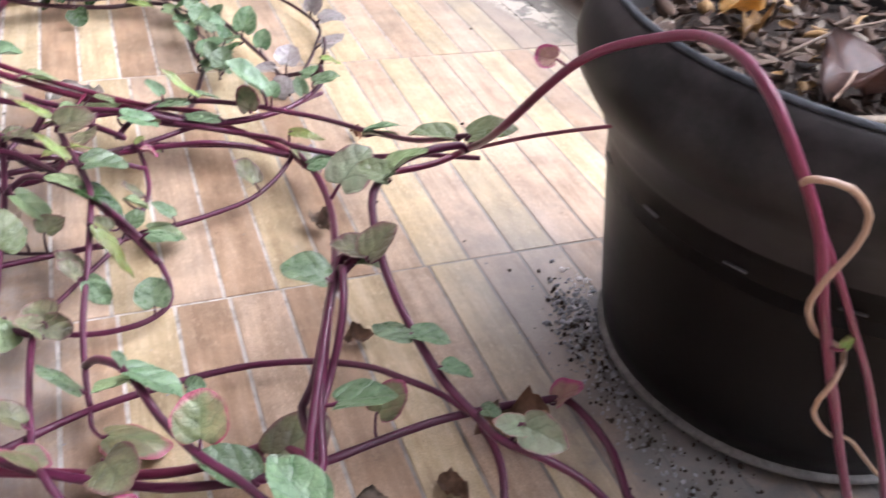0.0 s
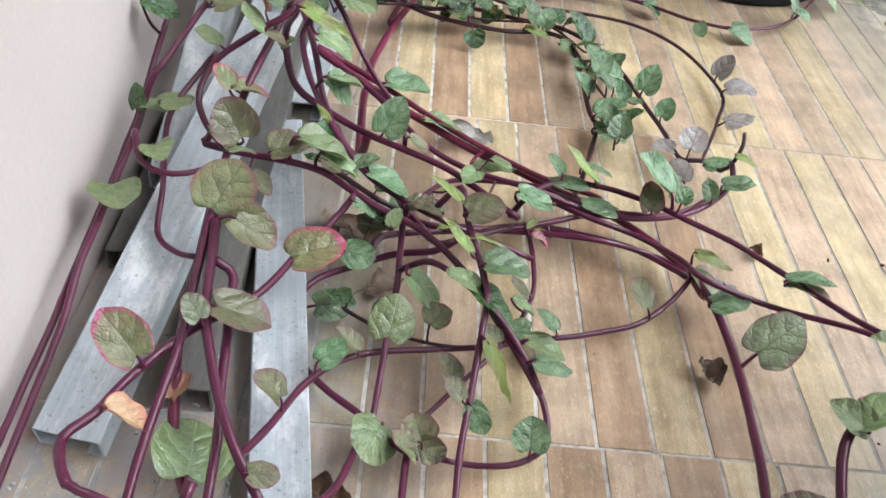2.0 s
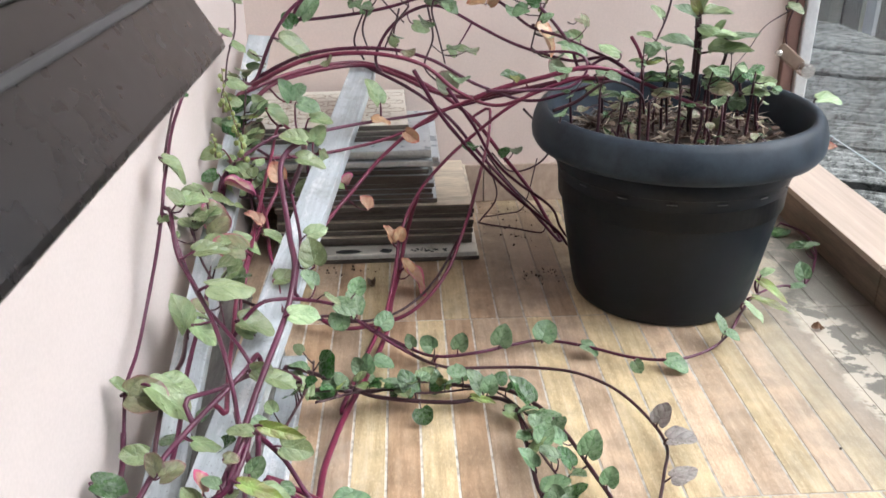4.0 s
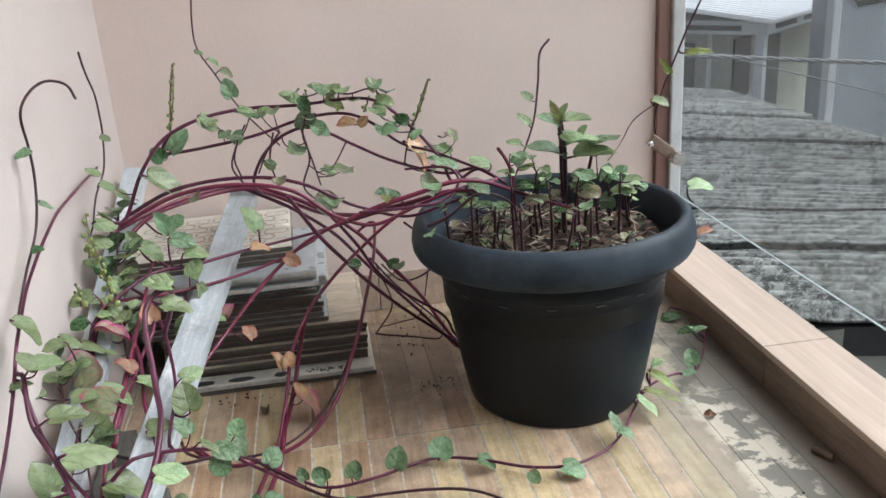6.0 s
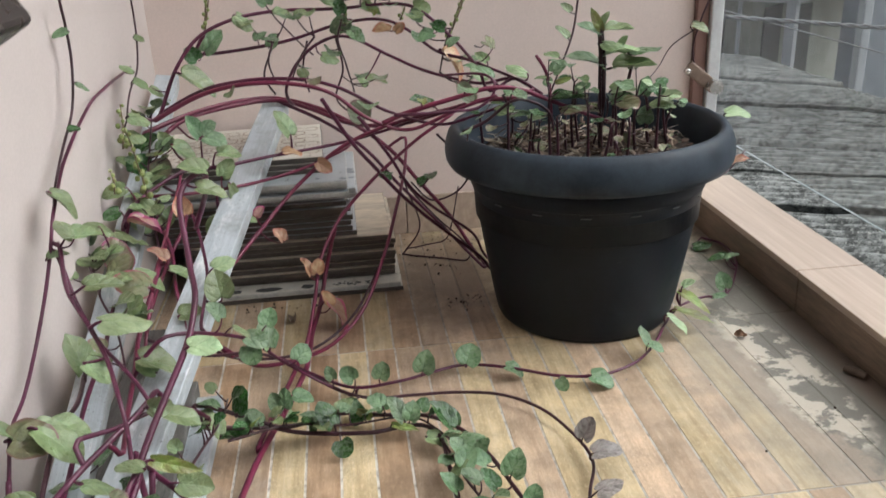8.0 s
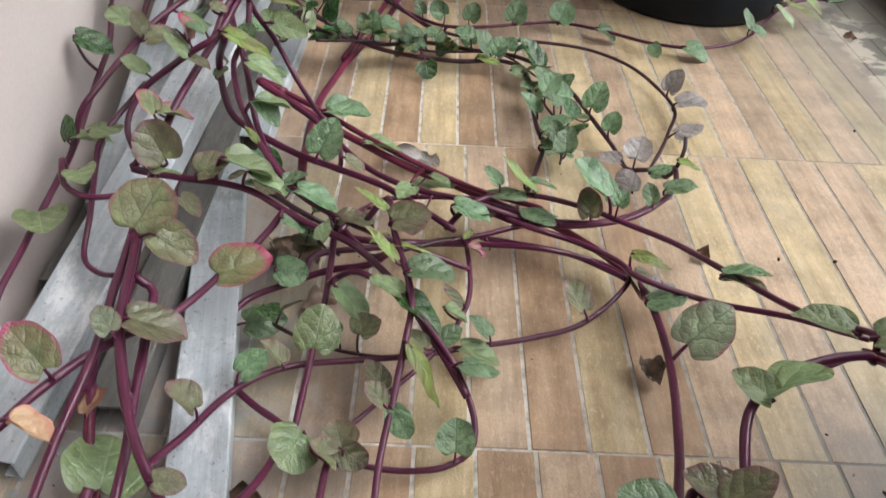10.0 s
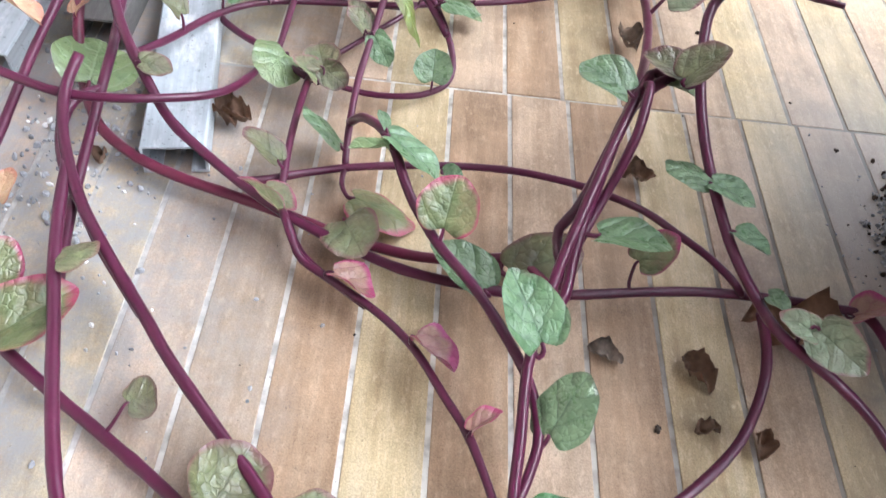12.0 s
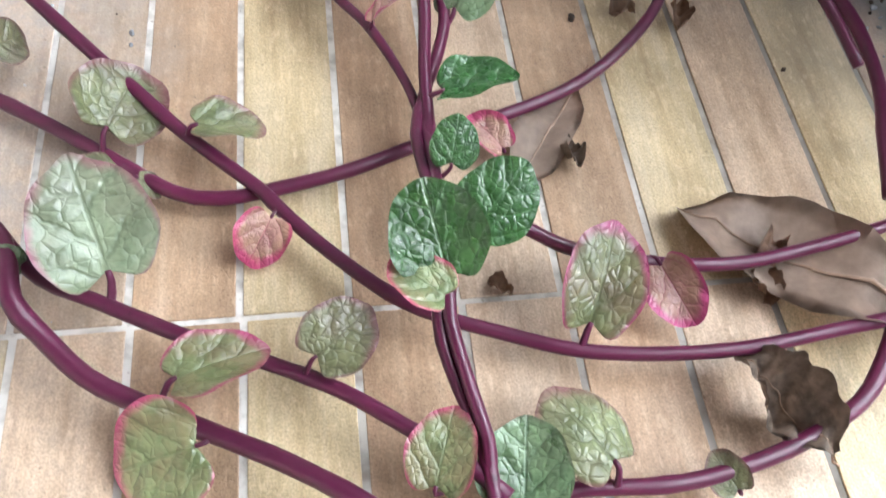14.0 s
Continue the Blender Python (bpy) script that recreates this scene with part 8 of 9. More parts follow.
vine(0.0032, "r", "crimson-purple climbing-spinach stem with round leaves trailing over the steel channels", [(-0.287, 1.127, 0.218), (-0.287, 1.125, 0.213), (-0.288, 1.120, 0.208), (-0.288, 1.040, 0.195), (-0.294, 0.980, 0.171), (-0.292, 0.930, 0.155), (-0.286, 0.860, 0.147), (-0.274, 0.780, 0.149), (-0.278, 0.773, 0.157), (-0.282, 0.770, 0.165)],
     [(-0.304, 1.026, 0.210, 0.58, -0.55, 1.29, 0.045, "r", 0.80),
      (-0.294, 1.049, 0.203, -0.59, -0.03, -1.59, 0.045, "u", 0.80)])
vine(0.0030, "p", "glossy purple climbing-spinach stem with round leaves trailing over the steel channels", [(-0.338, 1.200, 0.242), (-0.339, 1.169, 0.225), (-0.339, 1.120, 0.202), (-0.336, 1.040, 0.177), (-0.332, 0.970, 0.161), (-0.327, 0.900, 0.159), (-0.322, 0.830, 0.156), (-0.312, 0.760, 0.153), (-0.308, 0.700, 0.151), (-0.313, 0.699, 0.150), (-0.319, 0.700, 0.150)],
     [(-0.319, 1.169, 0.228, -0.43, -0.11, -1.43, 0.048, "p", 0.80),
      (-0.339, 1.100, 0.215, 1.13, -0.00, 0.74, 0.049, "r", 0.80)])
vine(0.0028, "d", "dark purple-brown climbing-spinach stem with round leaves trailing over the steel channels", [(-0.330, 0.935, 0.160), (-0.335, 0.929, 0.157), (-0.341, 0.920, 0.155), (-0.334, 0.860, 0.157), (-0.334, 0.800, 0.164), (-0.327, 0.740, 0.157), (-0.323, 0.700, 0.146)],
     [(-0.341, 0.912, 0.182, 1.24, 0.07, 1.00, 0.047, "u", 0.80),
      (-0.321, 0.797, 0.168, -0.40, 0.18, -1.49, 0.039, "u", 0.80),
      (-0.337, 0.705, 0.159, 0.27, -0.62, 1.69, 0.027, "u", 0.80)])
vine(0.0028, "r", "crimson-purple climbing-spinach stem trailing over the steel channels", [(-0.319, 1.220, 0.251), (-0.314, 1.214, 0.236), (-0.305, 1.200, 0.218), (-0.283, 1.140, 0.197), (-0.270, 1.070, 0.180), (-0.255, 1.020, 0.168), (-0.241, 0.960, 0.155), (-0.235, 0.953, 0.165), (-0.230, 0.950, 0.176)],
     [(-0.321, 1.204, 0.239, 0.26, -0.61, 1.61, 0.044, "u", 0.80),
      (-0.266, 1.092, 0.190, -0.48, -0.03, -1.56, 0.037, "u", 0.80),
      (-0.245, 1.009, 0.173, -0.01, 0.52, -1.33, 0.031, "u", 0.80)])
vine(0.0028, "r", "crimson-purple climbing-spinach stem with round leaves trailing over the steel channels", [(-0.271, 1.210, 0.240), (-0.272, 1.208, 0.227), (-0.274, 1.200, 0.211), (-0.289, 1.140, 0.186), (-0.298, 1.050, 0.159), (-0.300, 0.980, 0.125), (-0.296, 0.954, 0.139), (-0.292, 0.938, 0.158)])
vine(0.0017, "w", "withered tan creeper tendril near the dusty pot", [(0.190, 0.096, 0.262), (0.191, 0.092, 0.266), (0.208, 0.089, 0.261), (0.221, 0.086, 0.248), (0.220, 0.085, 0.233), (0.213, 0.086, 0.216), (0.216, 0.090, 0.198), (0.241, 0.099, 0.169), (0.264, 0.099, 0.152), (0.251, 0.088, 0.147), (0.246, 0.088, 0.127), (0.279, 0.096, 0.090), (0.305, 0.098, 0.073), (0.340, 0.094, 0.036)])
vine(0.0042, "d", "dark-stemmed climbing-spinach shoot standing in the large pot", [(0.317, 1.283, 0.249), (0.315, 1.283, 0.291), (0.318, 1.283, 0.334), (0.318, 1.283, 0.376), (0.314, 1.283, 0.414), (0.310, 1.283, 0.434)],
     [(0.305, 1.279, 0.436, 1.36, -0.45, -0.18, 0.034, "y", 0.80),
      (0.316, 1.278, 0.438, 1.20, 0.03, -1.27, 0.023, "u", 0.80),
      (0.332, 1.270, 0.424, -0.04, 0.17, -1.88, 0.043, "u", 0.80),
      (0.353, 1.264, 0.373, -0.01, 0.08, -1.89, 0.065, "u", 0.80)])
vine(0.0030, "d", "dark-stemmed climbing-spinach shoot standing in the large pot", [(0.349, 1.290, 0.257), (0.352, 1.290, 0.294), (0.352, 1.290, 0.329), (0.358, 1.290, 0.354), (0.360, 1.290, 0.377), (0.350, 1.290, 0.398)],
     [(0.346, 1.287, 0.404, 1.07, 0.27, -1.08, 0.020, "u", 0.80),
      (0.373, 1.278, 0.396, 0.17, 0.08, -1.85, 0.049, "g", 0.80),
      (0.358, 1.279, 0.267, -1.22, 0.42, 2.97, 0.022, "o", 0.83)])
vine(0.0026, "d", "dark-stemmed climbing-spinach shoot standing in the large pot", [(0.385, 1.275, 0.258), (0.381, 1.275, 0.286), (0.382, 1.275, 0.308), (0.378, 1.275, 0.331)],
     [(0.377, 1.273, 0.341, 1.30, 0.14, -0.45, 0.030, "g", 0.80),
      (0.398, 1.262, 0.315, 0.11, 0.14, -1.88, 0.040, "u", 0.80),
      (0.378, 1.273, 0.299, 1.28, -0.06, -0.31, 0.028, "g", 1.00)])
vine(0.0024, "d", "dark-stemmed climbing-spinach shoot standing in the large pot", [(0.415, 1.285, 0.260), (0.411, 1.285, 0.289), (0.409, 1.285, 0.319), (0.401, 1.285, 0.332)],
     [(0.400, 1.281, 0.337, 1.25, 0.62, -0.54, 0.025, "g", 0.82),
      (0.417, 1.276, 0.324, 0.24, 0.46, -1.76, 0.031, "l", 0.80)])
vine(0.0030, "r", "crimson young climbing-spinach shoot curling up in the large pot", [(0.239, 1.270, 0.302), (0.237, 1.270, 0.334), (0.236, 1.270, 0.359), (0.229, 1.270, 0.378), (0.217, 1.270, 0.396)],
     [(0.259, 1.259, 0.335, 0.01, 0.03, -1.81, 0.053, "d", 0.80),
      (0.246, 1.262, 0.379, 0.90, 0.58, -0.98, 0.027, "g", 0.80),
      (0.233, 1.269, 0.359, 0.66, -0.71, 0.01, 0.016, "g", 1.11)])
vine(0.0022, "d", "dark-stemmed climbing-spinach shoot standing in the large pot", [(0.328, 1.270, 0.259), (0.329, 1.270, 0.294), (0.329, 1.270, 0.324), (0.327, 1.270, 0.338)],
     [(0.339, 1.264, 0.343, 0.15, 0.34, -1.79, 0.039, "l", 0.80),
      (0.347, 1.259, 0.318, 0.15, 0.28, -1.80, 0.030, "o", 0.80),
      (0.333, 1.262, 0.330, 0.54, 0.60, -1.41, 0.027, "g", 0.80)])
vine(0.0022, "d", "dark-stemmed climbing-spinach shoot standing in the large pot", [(0.276, 1.260, 0.272), (0.271, 1.260, 0.303), (0.270, 1.260, 0.329), (0.274, 1.260, 0.345)],
     [(0.267, 1.250, 0.326, 0.15, 0.09, -1.76, 0.049, "o", 0.80),
      (0.280, 1.256, 0.350, 0.71, 0.55, -1.23, 0.024, "g", 0.80)])
vine(0.0022, "d", "dark-stemmed climbing-spinach shoot standing in the large pot", [(0.183, 1.270, 0.289), (0.183, 1.270, 0.309), (0.177, 1.270, 0.328), (0.171, 1.270, 0.343)],
     [(0.169, 1.260, 0.327, 0.27, 0.42, -1.55, 0.030, "u", 0.80),
      (0.190, 1.261, 0.315, 0.16, 0.17, -1.68, 0.034, "g", 0.80),
      (0.216, 1.256, 0.313, 0.33, 0.29, -1.58, 0.031, "u", 0.80),
      (0.185, 1.265, 0.347, 0.08, 0.29, -1.71, 0.034, "g", 0.80)])

# ---- shoots and seedlings in the large pot ----
def shoot(x, y, z0, height, lean, n, seed, size, kinds, radius=0.0022):
    rg = random.Random(seed)
    a0 = rg.uniform(0, 6.3)
    top = Vector((x + lean[0], y + lean[1], z0 + height))
    base = Vector((x, y, z0))
    pts = [base, base.lerp(top, 0.4) + Vector((rg.gauss(0, 0.004), rg.gauss(0, 0.004), 0)), base.lerp(top, 0.75) + Vector((rg.gauss(0, 0.004), rg.gauss(0, 0.004), 0)), top]
    rows = []
    for k in range(n):
        f = 0.3 + 0.7 * (k + 0.5) / n
        p = base.lerp(top, f)
        a = a0 + k * 2.4 + rg.gauss(0, 0.3)
        s = size * (1.15 - 0.5 * f) * rg.uniform(0.8, 1.2)
        d = Vector((math.cos(a), math.sin(a), 0.15 + 0.6 * (f - 0.5)))
        c = p + d.normalized() * (s * 0.6 + 0.004)
        rows.append((c.x, c.y, c.z, rg.uniform(-0.1, 0.55) + 0.5 * (f - 0.4), rg.gauss(0, 0.2), a - math.pi / 2, s, rg.choice(kinds)))
    vine(radius, "d", "dark-stemmed climbing-spinach shoot standing in the large pot", [tuple(p) for p in pts], rows, (1.0, 0.6), "shoot")


vine(0.0026, "d", "dark-stemmed climbing-spinach shoot standing in the large pot", [(0.165, 1.210, 0.243), (0.165, 1.211, 0.299), (0.165, 1.210, 0.337)],
     [(0.179, 1.205, 0.358, -0.26, 0.23, -2.38, 0.024, "g"),
      (0.165, 1.228, 0.340, 0.13, 0.10, -0.00, 0.020, "d"),
      (0.186, 1.222, 0.329, -0.22, -0.20, -1.05, 0.021, "g"),
      (0.140, 1.196, 0.316, -0.29, -0.05, -3.78, 0.017, "o")], (1.0, 0.7), "shoot")
vine(0.0026, "d", "dark-stemmed climbing-spinach shoot standing in the large pot", [(0.225, 1.220, 0.243), (0.226, 1.227, 0.305), (0.224, 1.220, 0.348)],
     [(0.226, 1.234, 0.366, 0.13, 0.05, -0.10, 0.013, "l"),
      (0.242, 1.212, 0.354, 0.03, -0.16, -2.46, 0.024, "d"),
      (0.209, 1.230, 0.323, 0.16, 0.08, 0.97, 0.020, "d"),
      (0.213, 1.225, 0.372, 0.05, -0.07, 1.19, 0.018, "u"),
      (0.230, 1.220, 0.394, -0.24, -0.11, -2.17, 0.018, "g")], (1.0, 0.7), "shoot")
vine(0.0026, "d", "dark-stemmed climbing-spinach shoot standing in the large pot", [(0.230, 1.190, 0.243), (0.229, 1.196, 0.294), (0.227, 1.190, 0.327)],
     [(0.252, 1.192, 0.337, -0.17, -0.20, -2.15, 0.020, "g"),
      (0.244, 1.208, 0.315, -0.01, 0.36, -0.77, 0.014, "o")], (1.0, 0.7), "shoot")
vine(0.0026, "d", "dark-stemmed climbing-spinach shoot standing in the large pot", [(0.272, 1.270, 0.243), (0.268, 1.267, 0.309), (0.272, 1.270, 0.355)],
     [(0.258, 1.274, 0.363, -0.09, -0.01, 1.26, 0.021, "d"),
      (0.279, 1.255, 0.362, -0.17, 0.03, -2.88, 0.022, "u"),
      (0.260, 1.250, 0.384, 0.03, -0.07, -3.47, 0.019, "g"),
      (0.277, 1.260, 0.335, -0.03, -0.23, -2.85, 0.028, "o")], (1.0, 0.7), "shoot")
vine(0.0026, "d", "dark-stemmed climbing-spinach shoot standing in the large pot", [(0.281, 1.230, 0.243), (0.282, 1.232, 0.292), (0.281, 1.230, 0.323)],
     [(0.286, 1.226, 0.350, -0.23, -0.00, -2.59, 0.018, "g"),
      (0.289, 1.236, 0.330, -0.18, -0.26, -0.90, 0.017, "y"),
      (0.270, 1.222, 0.358, -0.01, 0.33, -3.73, 0.016, "l")], (1.0, 0.7), "shoot")
vine(0.0026, "d", "dark-stemmed climbing-spinach shoot standing in the large pot", [(0.324, 1.240, 0.243), (0.324, 1.239, 0.298), (0.322, 1.240, 0.334)],
     [(0.327, 1.221, 0.358, -0.21, 0.03, -3.01, 0.029, "g"),
      (0.337, 1.228, 0.342, -0.15, -0.34, -2.59, 0.019, "d"),
      (0.336, 1.226, 0.331, -0.07, 0.37, -2.68, 0.035, "o"),
      (0.323, 1.257, 0.334, 0.22, 0.10, -0.04, 0.017, "g")], (1.0, 0.7), "shoot")
vine(0.0026, "d", "dark-stemmed climbing-spinach shoot standing in the large pot", [(0.327, 1.200, 0.243), (0.328, 1.192, 0.289), (0.330, 1.200, 0.317)],
     [(0.317, 1.179, 0.328, -0.18, 0.42, -3.46, 0.022, "g"),
      (0.350, 1.196, 0.298, 0.22, -0.09, -2.32, 0.020, "o")], (1.0, 0.7), "shoot")
vine(0.0026, "d", "dark-stemmed climbing-spinach shoot standing in the large pot", [(0.365, 1.270, 0.243), (0.360, 1.266, 0.294), (0.363, 1.270, 0.326)],
     [(0.372, 1.261, 0.351, -0.24, -0.13, -2.66, 0.021, "l"),
      (0.375, 1.265, 0.304, 0.23, 0.05, -2.44, 0.024, "g"),
      (0.386, 1.263, 0.340, -0.34, 0.15, -2.38, 0.020, "d"),
      (0.360, 1.282, 0.367, -0.13, 0.04, 0.25, 0.018, "g")], (1.0, 0.7), "shoot")
vine(0.0026, "d", "dark-stemmed climbing-spinach shoot standing in the large pot", [(0.391, 1.260, 0.243), (0.392, 1.261, 0.296), (0.393, 1.260, 0.331)],
     [(0.404, 1.281, 0.338, -0.10, 0.02, -0.46, 0.020, "l"),
      (0.388, 1.240, 0.357, -0.25, 0.08, -3.30, 0.019, "d"),
      (0.407, 1.268, 0.322, -0.26, 0.28, -1.90, 0.022, "u"),
      (0.396, 1.249, 0.316, 0.25, 0.07, -3.00, 0.023, "g"),
      (0.410, 1.243, 0.333, -0.03, 0.04, -2.66, 0.016, "l")], (1.0, 0.7), "shoot")
vine(0.0026, "d", "dark-stemmed climbing-spinach shoot standing in the large pot", [(0.420, 1.290, 0.243), (0.418, 1.293, 0.281), (0.423, 1.290, 0.300)],
     [(0.431, 1.279, 0.312, -0.10, -0.02, -2.76, 0.019, "d"),
      (0.432, 1.270, 0.319, -0.10, 0.00, -2.87, 0.017, "g"),
      (0.431, 1.305, 0.290, -0.05, 0.52, -0.53, 0.019, "u")], (1.0, 0.7), "shoot")
vine(0.0026, "d", "dark-stemmed climbing-spinach shoot standing in the large pot", [(0.194, 1.230, 0.243), (0.200, 1.230, 0.290), (0.201, 1.230, 0.318)],
     [(0.203, 1.219, 0.330, -0.23, 0.06, -3.05, 0.016, "g"),
      (0.188, 1.214, 0.315, -0.32, 0.50, -3.56, 0.014, "o")], (1.0, 0.7), "shoot")
vine(0.0026, "d", "dark-stemmed climbing-spinach shoot standing in the large pot", [(0.291, 1.200, 0.243), (0.301, 1.198, 0.286), (0.305, 1.200, 0.310)],
     [(0.318, 1.222, 0.309, -0.11, 0.30, -0.56, 0.018, "o"),
      (0.291, 1.213, 0.313, 0.10, -0.21, 0.84, 0.015, "d")], (1.0, 0.7), "shoot")
vine(0.0026, "d", "dark-stemmed climbing-spinach shoot standing in the large pot", [(0.143, 1.270, 0.243), (0.139, 1.270, 0.289), (0.137, 1.270, 0.316)],
     [(0.133, 1.257, 0.318, 0.17, 0.46, -3.35, 0.015, "g"),
      (0.128, 1.263, 0.326, 0.04, -0.33, -3.71, 0.017, "d"),
      (0.163, 1.283, 0.331, 0.04, 0.12, -1.91, 0.018, "u")], (1.0, 0.7), "shoot")
vine(0.0040, "r", "crimson climbing-spinach stem lying over the rim of the large pot", [(-0.002, 1.240, 0.322), (0.030, 1.244, 0.333), (0.094, 1.249, 0.347), (0.148, 1.253, 0.358), (0.190, 1.257, 0.353), (0.231, 1.261, 0.336), (0.287, 1.266, 0.311), (0.335, 1.270, 0.291)],
     [(0.112, 1.220, 0.366, 0.04, -0.28, -3.14, 0.033, "g"),
      (0.052, 1.220, 0.355, 0.06, -0.06, -3.14, 0.028, "y")], (1.0, 0.7), "vine")
vine(0.0027, "p", "crimson climbing-spinach stem lying over the rim of the large pot", [(0.014, 1.230, 0.335), (0.092, 1.242, 0.332), (0.133, 1.253, 0.333), (0.157, 1.265, 0.350), (0.155, 1.277, 0.367), (0.134, 1.288, 0.373), (0.087, 1.300, 0.371)],
     [], (1.0, 0.7), "vine")
vine(0.0026, "d", "crimson climbing-spinach stem lying over the rim of the large pot", [(0.104, 1.220, 0.308), (0.136, 1.220, 0.320), (0.173, 1.220, 0.346), (0.204, 1.220, 0.341), (0.225, 1.220, 0.325), (0.230, 1.220, 0.301)],
     [(0.094, 1.100, 0.340, 0.22, 0.56, -3.14, 0.024, "g")], (1.0, 0.7), "vine")
vine(0.0036, "r", "crimson climbing-spinach stem arching from the channels to the pot", [(-0.305, 1.270, 0.340), (-0.230, 1.269, 0.374), (-0.147, 1.267, 0.382), (-0.073, 1.266, 0.365), (-0.020, 1.264, 0.325), (0.037, 1.263, 0.306), (0.111, 1.261, 0.332), (0.160, 1.260, 0.346)],
     [(-0.198, 1.250, 0.374, -0.31, 0.63, -3.14, 0.022, "u")], (1.0, 0.7), "vine")
vine(0.0032, "p", "purple climbing-spinach stem arching from the channels to the pot", [(-0.307, 1.330, 0.337), (-0.230, 1.324, 0.371), (-0.136, 1.319, 0.377), (-0.059, 1.313, 0.361), (0.010, 1.307, 0.323), (0.081, 1.301, 0.301), (0.135, 1.296, 0.312), (0.194, 1.290, 0.332)],
     [(-0.018, 1.290, 0.337, 0.05, -0.12, -3.14, 0.035, "g"),
      (-0.089, 1.290, 0.376, -0.32, 0.11, -3.14, 0.021, "o")], (1.0, 0.7), "vine")
vine(0.0034, "p", "purple creeper stem drooping from the arch to the pot's foot", [(-0.082, 1.310, 0.347), (-0.047, 1.320, 0.284), (-0.008, 1.330, 0.228), (0.039, 1.340, 0.170), (0.089, 1.350, 0.120), (0.146, 1.360, 0.066), (0.166, 1.372, 0.036), (0.191, 1.390, 0.013), (0.231, 1.405, 0.006)],
     [(0.002, 1.300, 0.234, 0.23, -0.08, -3.14, 0.023, "d"),
      (0.066, 1.300, 0.227, 0.05, 0.14, -3.14, 0.024, "g")], (1.0, 0.7), "vine")
vine(0.0030, "p", "purple creeper stem drooping from the arch to the pot's foot", [(-0.032, 1.360, 0.307), (0.007, 1.370, 0.247), (0.036, 1.380, 0.193), (0.078, 1.390, 0.145), (0.140, 1.400, 0.092), (0.160, 1.412, 0.051), (0.185, 1.430, 0.018), (0.225, 1.445, 0.006)],
     [], (1.0, 0.7), "vine")
vine(0.0018, "d", "thin dark creeper twig hanging from the arching stems", [(-0.044, 1.400, 0.444), (-0.052, 1.393, 0.416), (-0.043, 1.387, 0.382), (-0.034, 1.380, 0.339)],
     [(-0.022, 1.370, 0.366, 0.03, 0.06, -3.14, 0.024, "g"),
      (0.005, 1.370, 0.361, -0.01, -0.01, -3.14, 0.026, "m"),
      (-0.064, 1.370, 0.401, -0.22, -0.57, -3.14, 0.031, "g"),
      (-0.028, 1.370, 0.425, -0.35, 0.04, -3.14, 0.026, "g"),
      (-0.038, 1.370, 0.442, 0.18, -0.02, -3.14, 0.027, "u")], (1.0, 0.7), "vine")
vine(0.0018, "d", "thin dark creeper twig hanging from the arching stems", [(-0.086, 1.400, 0.421), (-0.108, 1.390, 0.396), (-0.123, 1.380, 0.366)],
     [(-0.091, 1.380, 0.456, -0.28, 0.16, -3.14, 0.024, "u"),
      (-0.104, 1.380, 0.381, 0.18, -0.41, -3.14, 0.024, "g"),
      (-0.112, 1.380, 0.454, -0.02, 0.12, -3.14, 0.028, "g")], (1.0, 0.7), "vine")
vine(0.0018, "d", "thin dark creeper twig hanging from the arching stems", [(-0.148, 1.400, 0.415), (-0.156, 1.390, 0.389), (-0.148, 1.380, 0.362)],
     [(-0.150, 1.380, 0.426, 0.05, -0.12, -3.14, 0.031, "g"),
      (-0.164, 1.380, 0.431, -0.15, 0.34, -3.14, 0.024, "g"),
      (-0.183, 1.380, 0.451, -0.07, -0.27, -3.14, 0.031, "u"),
      (-0.123, 1.380, 0.455, -0.03, 0.07, -3.14, 0.028, "g")], (1.0, 0.7), "vine")
vine(0.0018, "d", "thin dark creeper twig hanging from the arching stems", [(0.114, 1.380, 0.424), (0.102, 1.375, 0.396), (0.094, 1.370, 0.363)],
     [(0.119, 1.370, 0.378, 0.01, 0.01, -3.14, 0.041, "m"),
      (0.147, 1.370, 0.382, -0.06, 0.23, -3.14, 0.030, "g"),
      (0.154, 1.370, 0.356, -0.27, -0.26, -3.14, 0.037, "l"),
      (0.093, 1.370, 0.432, -0.13, 0.03, -3.14, 0.026, "d"),
      (0.065, 1.370, 0.417, -0.34, -0.30, -3.14, 0.027, "g"),
      (0.129, 1.370, 0.346, 0.15, 0.05, -3.14, 0.037, "g"),
      (0.059, 1.370, 0.447, -0.02, -0.09, -3.14, 0.031, "u"),
      (0.167, 1.370, 0.401, -0.12, 0.05, -3.14, 0.022, "o")], (1.0, 0.7), "vine")
vine(0.0018, "d", "thin dark creeper twig hanging from the arching stems", [(-0.011, 1.410, 0.477), (0.022, 1.410, 0.467), (0.056, 1.410, 0.472), (0.078, 1.410, 0.452)],
     [(-0.017, 1.390, 0.483, -0.21, -0.21, -3.14, 0.035, "g"),
      (0.013, 1.390, 0.477, -0.06, 0.11, -3.14, 0.028, "u"),
      (0.060, 1.390, 0.483, -0.28, -0.02, -3.14, 0.026, "g"),
      (-0.063, 1.390, 0.475, 0.02, 0.23, -3.14, 0.033, "u"),
      (0.003, 1.390, 0.455, -0.09, -0.20, -3.14, 0.031, "y"),
      (0.028, 1.390, 0.461, 0.16, 0.02, -3.14, 0.024, "g"),
      (0.078, 1.390, 0.468, 0.18, -0.09, -3.14, 0.026, "g")], (1.0, 0.7), "vine")

